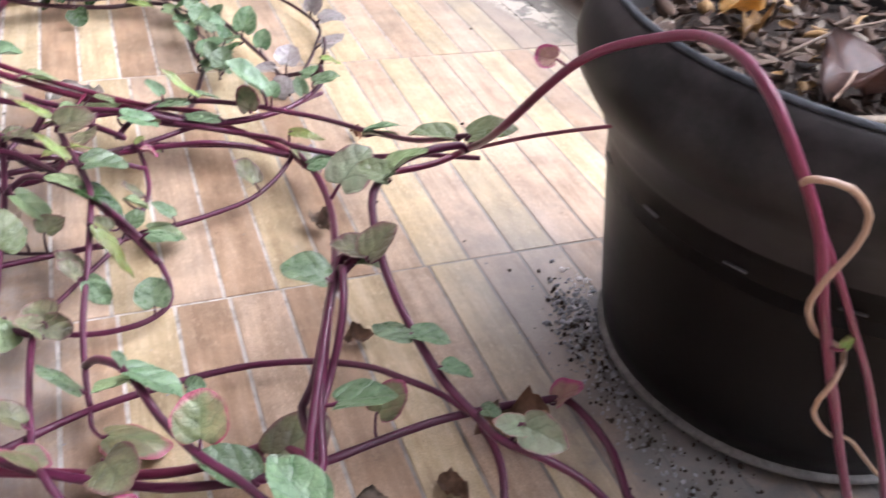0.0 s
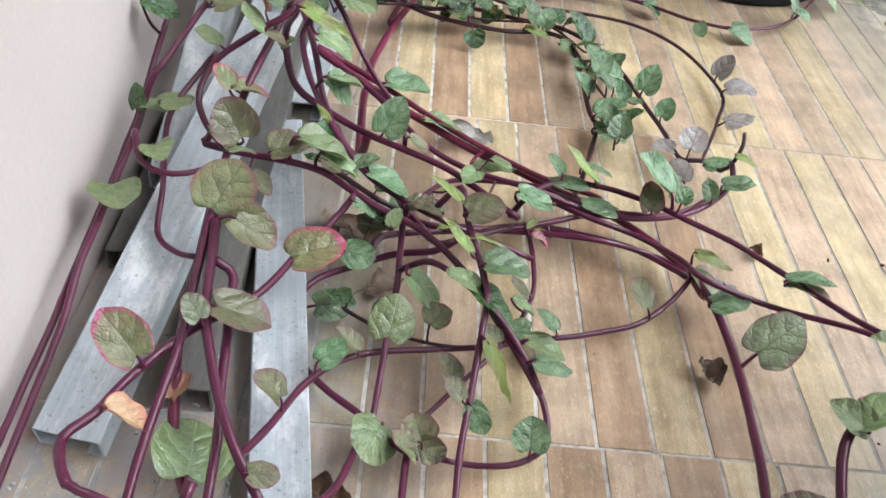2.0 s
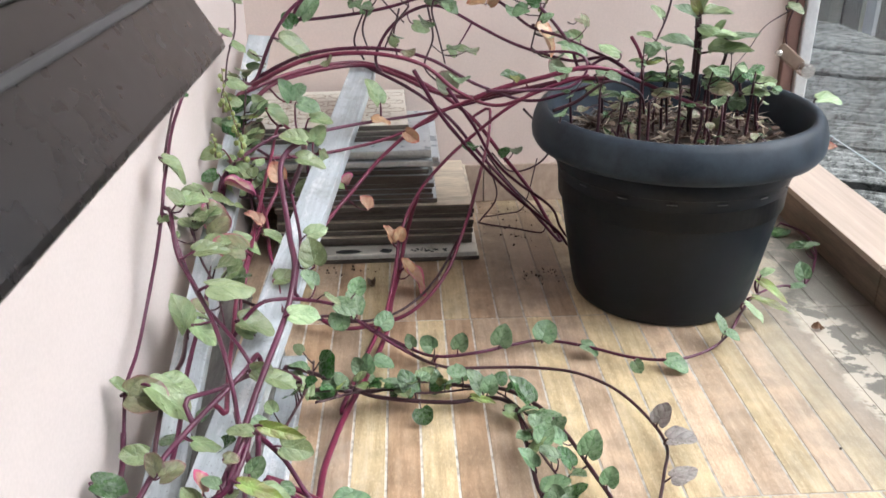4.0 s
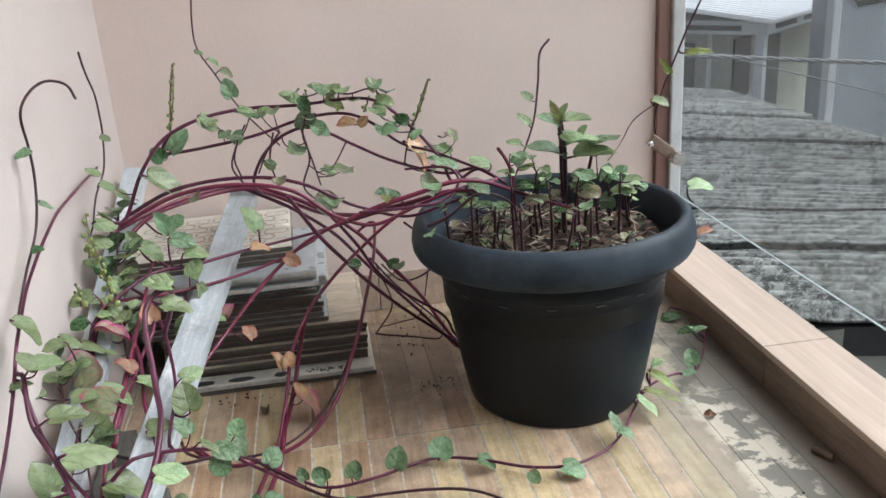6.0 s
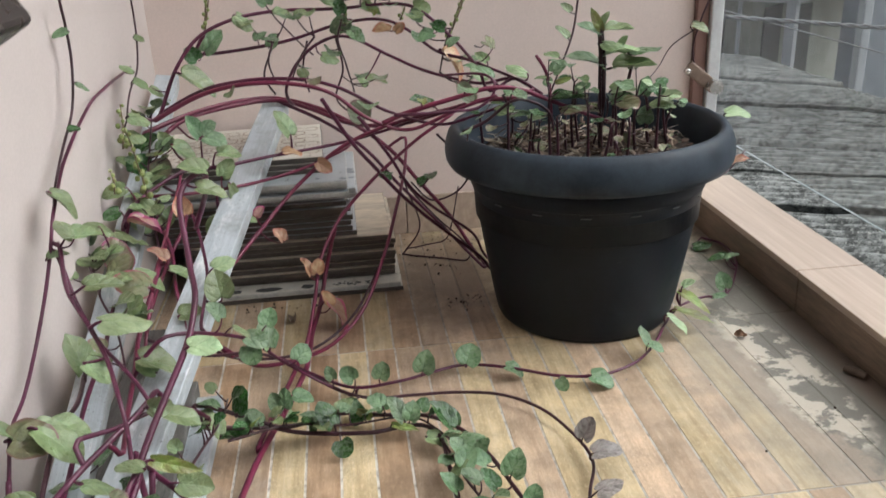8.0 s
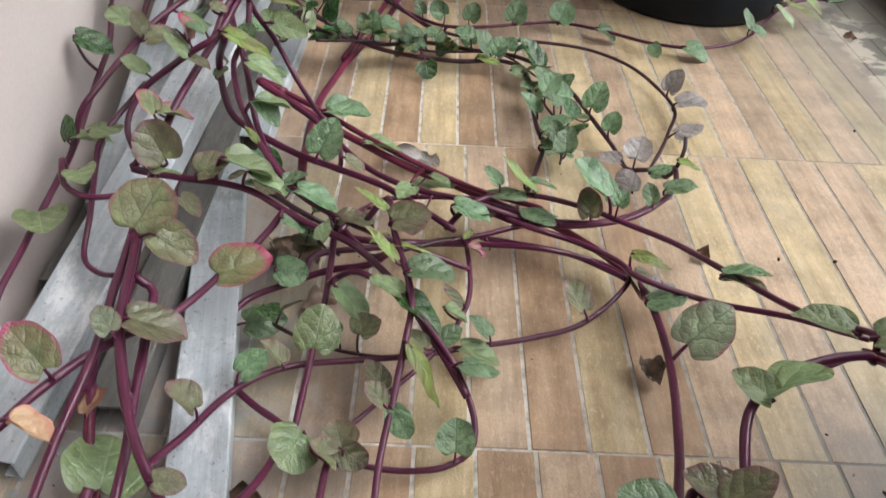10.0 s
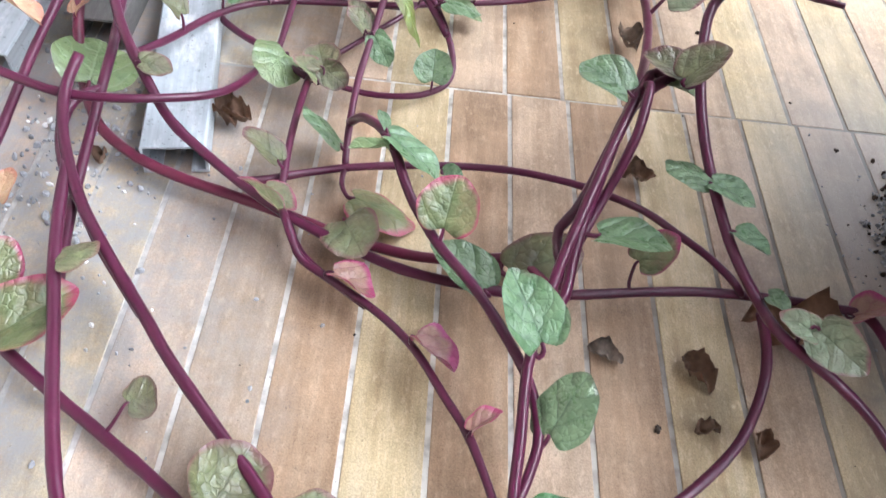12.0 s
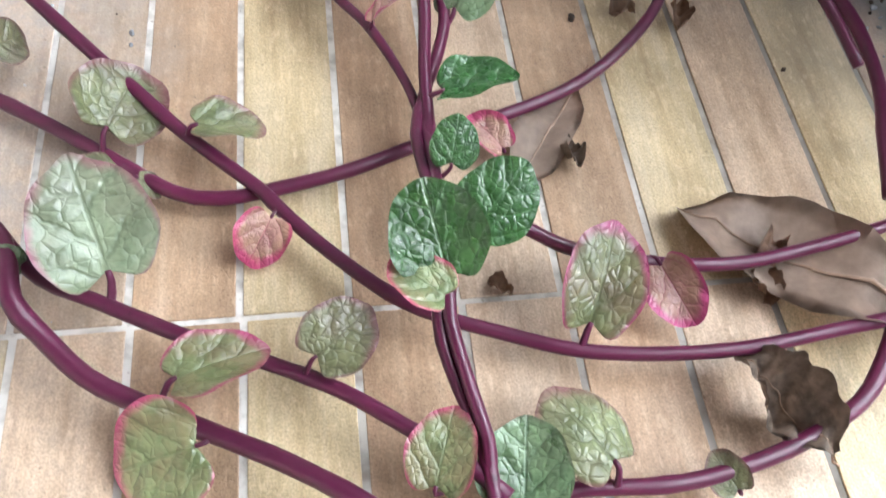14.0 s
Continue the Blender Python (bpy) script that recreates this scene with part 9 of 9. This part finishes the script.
vine(0.0030, "p", "purple creeper stem in the bundle crossing the floor strips", [(-0.236, 0.769, 0.070), (-0.180, 0.709, 0.069), (-0.136, 0.667, 0.052), (-0.094, 0.636, 0.051), (-0.042, 0.620, 0.050), (0.012, 0.619, 0.033), (0.060, 0.620, 0.033), (0.102, 0.639, 0.031), (0.149, 0.695, 0.015)],
     [(-0.085, 0.584, 0.050, 0.11, 0.32, -3.21, 0.027, "o"),
      (-0.032, 0.613, 0.040, 0.18, 0.38, -4.35, 0.023, "o"),
      (-0.068, 0.653, 0.050, -0.06, -0.33, -2.13, 0.023, "u")])
vine(0.0030, "p", "purple creeper stem in the bundle crossing the floor strips", [(-0.164, 0.582, 0.040), (-0.122, 0.569, 0.042), (-0.073, 0.587, 0.028), (-0.022, 0.587, 0.030), (0.019, 0.582, 0.032), (0.067, 0.585, 0.018), (0.088, 0.564, 0.020)],
     [(-0.171, 0.576, 0.030, 0.11, -0.12, -4.27, 0.024, "o"),
      (-0.133, 0.589, 0.050, 0.15, -0.02, -2.61, 0.022, "o"),
      (-0.042, 0.587, 0.040, -0.04, -0.14, -3.78, 0.013, "y")])
vine(0.0026, "d", "purple creeper stem in the bundle crossing the floor strips", [(-0.211, 0.621, 0.050), (-0.173, 0.586, 0.052), (-0.146, 0.583, 0.039), (-0.121, 0.551, 0.041), (-0.099, 0.557, 0.043), (-0.055, 0.592, 0.030)],
     [(-0.209, 0.609, 0.060, 0.41, -0.36, -3.11, 0.024, "o"),
      (-0.179, 0.545, 0.030, 0.31, -0.23, -3.41, 0.022, "o"),
      (-0.111, 0.563, 0.050, 0.06, -0.18, -4.12, 0.018, "y")])
vine(0.0028, "p", "purple creeper stem in the bundle crossing the floor strips", [(-0.026, 0.635, 0.030), (0.010, 0.601, 0.039), (0.047, 0.593, 0.033), (0.073, 0.556, 0.043), (0.083, 0.524, 0.052), (0.132, 0.509, 0.046), (0.184, 0.482, 0.056), (0.225, 0.452, 0.065)],
     [(0.104, 0.528, 0.040, -0.05, -0.36, -3.32, 0.023, "v")])
vine(0.0026, "p", "purple creeper stem in the bundle crossing the floor strips", [(-0.145, 0.566, 0.050), (-0.129, 0.596, 0.052), (-0.109, 0.635, 0.038), (-0.075, 0.637, 0.040), (-0.027, 0.632, 0.042), (0.023, 0.630, 0.028), (0.061, 0.625, 0.030)],
     [(-0.094, 0.617, 0.060, 0.02, -0.09, -3.70, 0.022, "u"),
      (-0.115, 0.595, 0.060, 0.39, 0.45, -3.87, 0.018, "y")])
vine(0.0032, "p", "purple creeper stem in the bundle crossing the floor strips", [(-0.271, 0.804, 0.130), (-0.234, 0.694, 0.120), (-0.217, 0.643, 0.095), (-0.194, 0.599, 0.085), (-0.162, 0.575, 0.075), (-0.146, 0.579, 0.050), (-0.126, 0.560, 0.040)],
     [(-0.211, 0.702, 0.120, -0.07, -0.21, -2.17, 0.020, "g"),
      (-0.153, 0.553, 0.060, 0.13, 0.20, -4.31, 0.016, "g")])

zs = far_h - 0.055
rg = random.Random(29)
for k in range(14):
    a, rr = rg.uniform(0, 6.28), 0.135 * math.sqrt(rg.random())
    x, y = POT_C.x + rr * math.cos(a), POT_C.y + rr * math.sin(a)
    h = rg.uniform(0.03, 0.085) * (1.15 - rr / 0.3)
    shoot(x, y, zs, h, (rg.gauss(0, 0.014), rg.gauss(0, 0.014)), rg.randint(3, 5), 100 + k, rg.uniform(0.015, 0.023), "dnnoo")

# seed beads on the flowering spikes
def beads(a, b, n, seed, r, label, wall=False):
    rg = random.Random(seed)
    a, b = Vector(a), Vector(b)
    th = empty("seed_spike", a, label, "seed spike")
    bm = bmesh.new()
    tube(bm, smooth_path([a, a.lerp(b, 0.5) + Vector((0.002, 0, 0)), b], 0.01), 0.0013, 6, (1.0, 0.6))
    part("stalk", bm, M_STEM["s"], th, "", True)
    bm = bmesh.new()
    bmesh.ops.create_icosphere(bm, subdivisions=2, radius=1.0)
    me = mesh_of(bm, "bead", True)
    for k in range(n):
        f = (k + 0.5) / n
        an = 2.4 * k
        s = 1.25 * r * (1.15 - 0.5 * f) * rg.uniform(0.75, 1.2)
        p = a.lerp(b, f) + Vector((math.cos(an), math.sin(an), 0.2)) * (s + 0.0008)
        put("bead", me, M_BEAD[0] if k % 3 else M_BEAD[1], th, "", Matrix.LocRotScale(p, None, (s, s, s * 1.15)))


M_BEAD = [simple("cream_bud", (0.62, 0.56, 0.36), 0.5, 0.2, 60), simple("green_bud", (0.22, 0.27, 0.09), 0.5, 0.2, 60)]
for a, b, n, seed, r in (
        ((-0.242, 1.395, 0.434), (-0.221, 1.395, 0.536), 17, 1, 0.0021),
        ((0.112, 1.415, 0.4), (0.146, 1.415, 0.479), 14, 2, 0.0021),
        ((-0.335, 1.203, 0.321), (-0.335, 1.228, 0.374), 9, 3, 0.0028),
        ((-0.325, 1.224, 0.28), (-0.325, 1.187, 0.352), 10, 4, 0.0028),
        ((-0.31, 1.178, 0.261), (-0.31, 1.152, 0.321), 9, 5, 0.0028),
        ((-0.335, 1.129, 0.285), (-0.335, 1.127, 0.315), 7, 6, 0.0026),
        ((-0.04, 1.41, 0.446), (-0.042, 1.41, 0.48), 6, 7, 0.0018),
        ((0.043, 1.43, 0.434), (0.053, 1.43, 0.459), 6, 8, 0.0018)):
    beads(a, b, n, seed, r, "small green seed spike with round cream buds")

# small leaves crowding the chains on the floor
def crowd(path, n, seed, size, kinds, spread, label):
    rg = random.Random(seed)
    pts = smooth_path(path, 0.01)
    rows = []
    for k in range(n):
        p = pts[rg.randrange(len(pts))]
        a = rg.uniform(0, 6.28)
        s = size * rg.uniform(0.7, 1.25)
        c = p + Vector((math.cos(a), math.sin(a), 0)) * (spread * rg.uniform(0.4, 1.0)) + Vector((0, 0, rg.uniform(0.008, 0.022)))
        rows.append((c.x, c.y, c.z, rg.uniform(0.1, 0.8), rg.gauss(0, 0.25), a - math.pi / 2 + rg.gauss(0, 0.3), s, rg.choice(kinds)))
    vine(0.0018, "d", label, path, rows, (1.0, 0.7))


crowd([(-0.30, 1.15, 0.20), (-0.325, 1.25, 0.25), (-0.33, 1.33, 0.29), (-0.335, 1.40, 0.33)], 30, 64, 0.026, "uuugly", 0.030, "leafy creeper tip climbing the cream wall")

crowd([(-0.378, 1.120, 0.212), (-0.346, 1.030, 0.198), (-0.317, 0.970, 0.183), (-0.294, 0.900, 0.164)], 18, 68, 0.030, "uuguo", 0.036, "creeper tip with green leaves beside the cream wall")


crowd([(-0.21, 0.93, 0.05), (-0.15, 0.98, 0.03), (-0.08, 0.985, 0.02), (0.0, 0.985, 0.02), (0.04, 0.93, 0.02)], 20, 61, 0.022, "ggudy", 0.018, "dark creeper tip crowded with small green leaves")
crowd([(0.03, 0.93, 0.02), (0.045, 0.86, 0.02), (0.06, 0.80, 0.018), (0.05, 0.74, 0.018)], 11, 62, 0.022, "gggd", 0.016, "creeper tip with crowded small leaves on the floor")
crowd([(-0.23, 0.80, 0.10), (-0.22, 0.87, 0.09), (-0.215, 0.95, 0.07), (-0.22, 1.02, 0.05)], 12, 63, 0.022, "uugdd", 0.022, "creeper tip crowded with small leaves over a channel")
crowd([(-0.217, 0.654, 0.040), (-0.190, 0.626, 0.028), (-0.166, 0.594, 0.020), (-0.146, 0.579, 0.018)], 9, 66, 0.024, "oogdd", 0.026, "dark creeper tip with dull olive leaves under the stems")
crowd([(-0.326, 0.817, 0.110), (-0.299, 0.761, 0.090), (-0.307, 0.722, 0.075), (-0.291, 0.707, 0.060)], 8, 67, 0.026, "ogddg", 0.03, "creeper tip with olive and green leaves over the channels")
crowd([(-0.20, 0.50, 0.02), (-0.16, 0.48, 0.016), (-0.12, 0.47, 0.014), (-0.07, 0.47, 0.012)], 7, 73, 0.022, "oogdo", 0.02, "low creeper tip with olive leaves on the floor strips")

# ---- fallen leaves, scraps and specks on the floor ----
def crumpled(name, loc, size, turn, curl, material, label, seed, seg=9, aspect=0.55, category="dead leaf"):
    rg = random.Random(seed)
    bm = bmesh.new()
    grid = []
    ph = [rg.uniform(0, 6) for _ in range(4)]
    for i in range(seg + 1):
        v = i / seg
        w = aspect * math.sin(math.pi * min(1, max(0.0, v * 0.94 + 0.03))) ** 0.7
        row = []
        for j in range(7):
            u = -1 + j / 3
            x, y = u * w * 0.5 * (1 + 0.12 * math.sin(9 * v + ph[0] + u)), v - 0.5
            z = curl * (abs(u) ** 1.5 * w * 0.7 + 0.25 * (v - 0.5) ** 2 + 0.12 * math.sin(6 * v + ph[1]) * u + 0.08 * math.sin(11 * v + ph[2]) + 0.22 * noise.noise(Vector((x * 7 + seed, y * 7, 0))) + 0.10 * noise.noise(Vector((x * 19, y * 19 + seed, 5))))
            row.append(bm.verts.new((x, y, z)))
        grid.append(row)
    for i in range(seg):
        for j in range(6):
            bm.faces.new((grid[i][j], grid[i][j + 1], grid[i + 1][j + 1], grid[i + 1][j]))
    spine = [row[3].co.copy() for row in grid]
    bmesh.ops.solidify(bm, geom=bm.faces[:], thickness=0.012)
    m = Matrix.LocRotScale(None, Euler((rg.gauss(0, 0.12), rg.gauss(0, 0.12), radians(turn))), (size, size, size))
    for v in bm.verts:
        v.co = m @ v.co
    low = min(v.co.z for v in bm.verts)
    lift = Vector((loc[0], loc[1], (loc[2] if len(loc) > 2 else 0.0) + 0.0005 - low))
    for v in bm.verts:
        v.co += lift
    if name != "dead_leaf":
        return tagged(part(name, bm, material, None, "", True), label, category)
    # a leaf that keeps its blade, its raised midrib and a stub of the stalk
    th = empty(name, (loc[0], loc[1], lift.z), label, category, "fallen leaves")
    part("blade", bm, material, th, "", True)
    line = [m @ (p + Vector((0, 0, 0.006))) + lift for p in spine]
    bm = bmesh.new()
    tube(bm, line, size * 0.008, 6, (1.3, 0.4))
    part("midrib", bm, M_RIB, th, "paler raised midrib", True)
    bm = bmesh.new()
    back = (line[0] - line[1]).normalized()
    tube(bm, [line[0], line[0] + back * size * 0.08, line[0] + (back + Vector((0.2, 0, 0.25))) * size * 0.16], size * 0.010, 6, (1.0, 0.8))
    part("stalk", bm, M_DRY, th, "dark dry stalk stub", True)
    return th


M_RIB = simple("dry_midrib", (0.34, 0.235, 0.165), 0.6, 0.2, 60)
crumpled("dead_leaf", (0.139, -0.001), 0.106, 52, 0.25, M_DRY2, "large brown dead leaf lying flat on the floor strips", 1, 14, 0.42)
crumpled("dead_leaf", (0.110, -0.054), 0.047, 28, 0.9, M_DRY3, "shrivelled grey-brown dead leaf on the floor strips", 2, 26, 0.5)
crumpled("dead_leaf", (0.050, 0.073), 0.058, 145, 0.3, M_DRY2, "flat brown dead leaf under the purple stems", 3, 12, 0.42)
for k, (x, y, s, tn, cu, tx) in enumerate((
        (0.091, 0.472, 0.026, 20, 1.1, "curled ochre dead leaf on the floor strips"), (-0.170, 0.338, 0.022, 70, 1.3, "tiny curled dead leaf beside the steel channel"),
        (-0.242, 0.294, 0.014, 10, 1.2, "tiny curled dead leaf in the dust"), (0.084, 0.325, 0.022, 80, 0.9, "curled brown dead leaf among the stems"),
        (0.101, 0.180, 0.024, 30, 0.8, "dark crumpled dead leaf on the floor strips"), (0.053, 0.187, 0.020, 60, 0.7, "brown crumpled dead leaf on the floor strips"),
        (0.101, 0.146, 0.014, 100, 1.2, "tiny dead leaf scrap"), (0.127, 0.139, 0.018, -20, 1.0, "curled dark dead leaf scrap"),
        (0.151, 0.203, 0.050, 65, 1.1, "dark shrivelled dead leaf beside a purple stem"), (0.020, 0.003, 0.011, 45, 1.2, "tiny dead leaf scrap"),
        (0.060, 0.062, 0.015, 20, 1.1, "dry torn leaf scrap"), (-0.181, 0.340, 0.026, 50, 1.0, "brown scrap hanging by the channel end"),
        (-0.310, 0.255, 0.030, 40, 1.1, "brown curled dead leaf in the dust"), (0.126, 0.006, 0.020, 130, 1.2, "curled dark scrap on the big dead leaf"),
        (0.120, -0.005, 0.018, 30, 1.2, "dark scrap on the floor strips"), (-0.157, 1.314, 0.022, 15, 1.0, "dry scrap in front of the tile stack"),
        (0.486, 1.135, 0.018, 70, 0.9, "pale dry scrap beside the kerb"), (0.165, 0.62, 0.016, 20, 1.0, "small red-brown scrap under the stems"))):
    crumpled("leaf_scrap", (x, y), s, tn, cu, M_DRY if k % 5 else M_DRY3, tx, 40 + k, 14, 0.62)
for k, (x, y, s, tn, tx) in enumerate(((-0.186, 0.592, 0.045, 70, "torn tan dry leaf under the tangled stems"), (-0.205, 0.60, 0.032, 10, "pale curled dry leaf beside the steel channel"), (-0.155, 0.53, 0.034, 120, "grey-brown dry leaf flat on the floor strips"))):
    crumpled("leaf_scrap", (x, y), s, tn, 0.7, (M_DRY2, M_STRAW, M_DRY2)[k], tx, 140 + k, 14, 0.6)
crumpled("crumpled_paper", (-0.095, 0.745), 0.055, 80, 0.6, M_PAPER, "crumpled pale wrapper under the crimson stems", 77, 10, 0.6, "paper")
bm = bmesh.new()
bmesh.ops.create_cone(bm, cap_ends=True, segments=14, radius1=0.0055, radius2=0.0048, depth=0.030, matrix=Matrix.Translation((0.583, 1.005, 0.0058)) @ Matrix.Rotation(radians(25), 4, "Z") @ Matrix.Rotation(math.pi / 2, 4, "X"))
tagged(part("cork_stub", bm, M_CHIP[0]), "small brown stub lying against the kerb", "scrap")
rg = random.Random(91)


def gravel(name, spots, material, label, category):
    bm = bmesh.new()
    for x, y, rx, ry, n, s in spots:
        for _ in range(n):
            px, py = rg.gauss(x, rx), rg.gauss(y, ry)
            if not (X0 + 0.004 < px < X1 - 0.015):
                continue
            r = s * rg.uniform(0.3, 1.0) ** 1.5
            vs = bmesh.ops.create_icosphere(bm, subdivisions=1, radius=r)["verts"]
            q = Euler((rg.uniform(0, 6), rg.uniform(0, 6), rg.uniform(0, 6))).to_matrix()
            for v in vs:
                v.co = q @ Vector((v.co.x * rg.uniform(0.9, 1.6), v.co.y, v.co.z * rg.uniform(0.5, 0.9))) + Vector((px, py, r * 0.45))
    return tagged(part(name, bm, material), label, category, kind="stuff")


gravel("cement_crumbs", [(-0.255, 0.30, 0.025, 0.05, 190, 0.0026), (-0.30, 0.22, 0.04, 0.09, 120, 0.002), (-0.33, 0.47, 0.012, 0.06, 90, 0.0026), (-0.20, 0.16, 0.06, 0.1, 60, 0.0016), (0.262, 0.315, 0.008, 0.020, 200, 0.0026), (0.246, 0.285, 0.008, 0.022, 160, 0.0022), (0.240, 0.20, 0.012, 0.04, 160, 0.0019), (0.232, 0.26, 0.016, 0.05, 120, 0.0012), (-0.05, 0.5, 0.25, 0.4, 70, 0.0009)], M_CRUMB, "grey cement crumbs and grit scattered by the wall", "grit")
gravel("plaster_chips", [(-0.28, 0.26, 0.04, 0.07, 60, 0.0022), (-0.195, 0.055, 0.008, 0.012, 10, 0.0028), (0.278, 0.345, 0.006, 0.012, 14, 0.0034), (0.262, 0.31, 0.004, 0.008, 8, 0.0032), (-0.25, 0.20, 0.03, 0.05, 40, 0.0014)], M_CRUMB_W, "white plaster chips in the dust", "grit")
gravel("soil_granules", [(0.252, 0.295, 0.008, 0.024, 120, 0.0024), (0.240, 0.22, 0.012, 0.04, 130, 0.0020), (0.27, 0.16, 0.02, 0.03, 120, 0.0020)], M_SOIL, "dark damp granules round the foot of the dusty pot", "grit")
gravel("dark_specks", [(x, y, 0.0006, 0.0006, 2, 0.0022) for x, y in ((0.17, 0.107), (0.077, 0.146), (0.206, 0.425), (0.228, 0.376), (0.2845, 0.626), (0.234, 0.625), (0.394, 0.871), (0.517, 0.94), (0.311, 0.445), (0.256, 0.358), (0.15, 0.50))] + [(0.1, 0.5, 0.25, 0.5, 60, 0.0010), (0.08, 1.57, 0.035, 0.05, 60, 0.0024), (0.10, 1.50, 0.04, 0.04, 30, 0.0022), (0.115, 1.335, 0.025, 0.014, 50, 0.0018), (-0.20, 1.37, 0.06, 0.012, 30, 0.0022)], M_SOIL, "dark soil specks and droppings on the floor", "grit")

for k, (x, y, s, tn) in enumerate(((-0.2085, 0.064, 0.0075, 20), (-0.2045, 0.050, 0.006, 8), (-0.203, 0.040, 0.0085, -12))):
    m = Matrix.Translation((x, y, 0.0002)) @ Matrix.Rotation(radians(tn), 4, "Z")
    tagged(part("plaster_flake", boxed((-s * 0.7, -s, 0), (s * 0.7, s, 0.0022), 0.0005, m), M_CRUMB_W if k < 2 else M_CRUMB), "small pale plaster flake on the floor strips" if k < 2 else "small grey plaster flake on the floor strips", "debris", "plaster flakes")

crumpled("dead_leaf", (0.325, 0.196, near_h - 0.030), 0.105, -62, 0.45, M_MAROON, "large maroon-brown dead leaf lying on the litter of the dusty pot", 88, 14, 0.55)
crumpled("dead_leaf", (0.338, 0.322, near_h - 0.030), 0.042, -75, 0.6, M_CHIP[3], "curled yellow dead leaf on the litter of the dusty pot", 90, 10, 0.55)
crumpled("dead_leaf", (0.320, 0.286, near_h - 0.028), 0.036, -60, 0.9, M_SCRAP, "rolled ochre dead leaf on the litter of the dusty pot", 89, 10, 0.4)
for a, b, r, tx in (((0.296, 0.234, near_h - 0.018), (0.402, 0.262, near_h - 0.014), 0.0012, "thin"), ((0.262, 0.172, near_h - 0.024), (0.36, 0.135, near_h - 0.020), 0.0030, "pale split")):
    bm = bmesh.new()
    tube(bm, smooth_path([a, Vector(a).lerp(Vector(b), 0.5) + Vector((0, 0.003, 0.002)), b], 0.01), r, 6, (1.0, 0.7))
    tagged(part("dry_twig", bm, M_CHIP[0] if tx == "thin" else M_STRAW, None, "", True), tx + " dry twig lying on the litter of the dusty pot", "twig", "dry twigs")

# ---- floor strips, one by one ----
rg = random.Random(21)
cols = int((X1 - X0) / STRIP) + 1
shared = {}
# tones of the strips from the channels to the kerb, row by row: 0 cream, 1 tan, 2 brown
TONES = {-1: "1012021210120", 0: "0112021201011", 1: "1021012021010110", 2: "2102021101001101", 3: "1201202112011021"}
for r in range(-4, 5):
    y0 = r * ROW
    y1 = min(y0 + ROW, YB)
    if y0 >= YB or y1 <= YF:
        continue
    off = {-1: 0.005, 0: 0.0035, 1: 0.0, 2: -0.0078, 3: -0.0088}.get(r, rg.uniform(-0.005, 0.005))
    last = -1
    for k in range(-10, 16):
        xa, xb = k * STRIP + off, (k + 1) * STRIP + off
        if xb < X0 + 0.004 or xa > X1 - 0.004:
            continue
        xa, xb = max(xa, X0 - 0.001), min(xb, X1 - 0.013)
        tone = rg.choices((0, 1, 2), (0.42, 0.33, 0.25))[0]
        if tone == last and rg.random() < 0.7:
            tone = (tone + 1) % 3
        if r in TONES and 0 <= k + 6 < len(TONES[r]):
            tone = int(TONES[r][k + 6])
        last = tone
        j = JOINT / 2
        key = (round(xb - xa, 4), round(y1 - y0, 4), tone)
        if key not in shared:
            w, l = (xb - xa) / 2 - j, (y1 - y0) / 2 - j * 0.8
            shared[key] = mesh_of(boxed((-w, -l, -0.006), (w, l, 0.0), 0.0005), "floor_strip")
            shared[key].materials.append(M_PLANK[tone])
        ob = put("floor_strip", shared[key], None, floor)
        ob.location = ((xa + xb) / 2, (y0 + y1) / 2, rg.uniform(-0.0003, 0.0003))
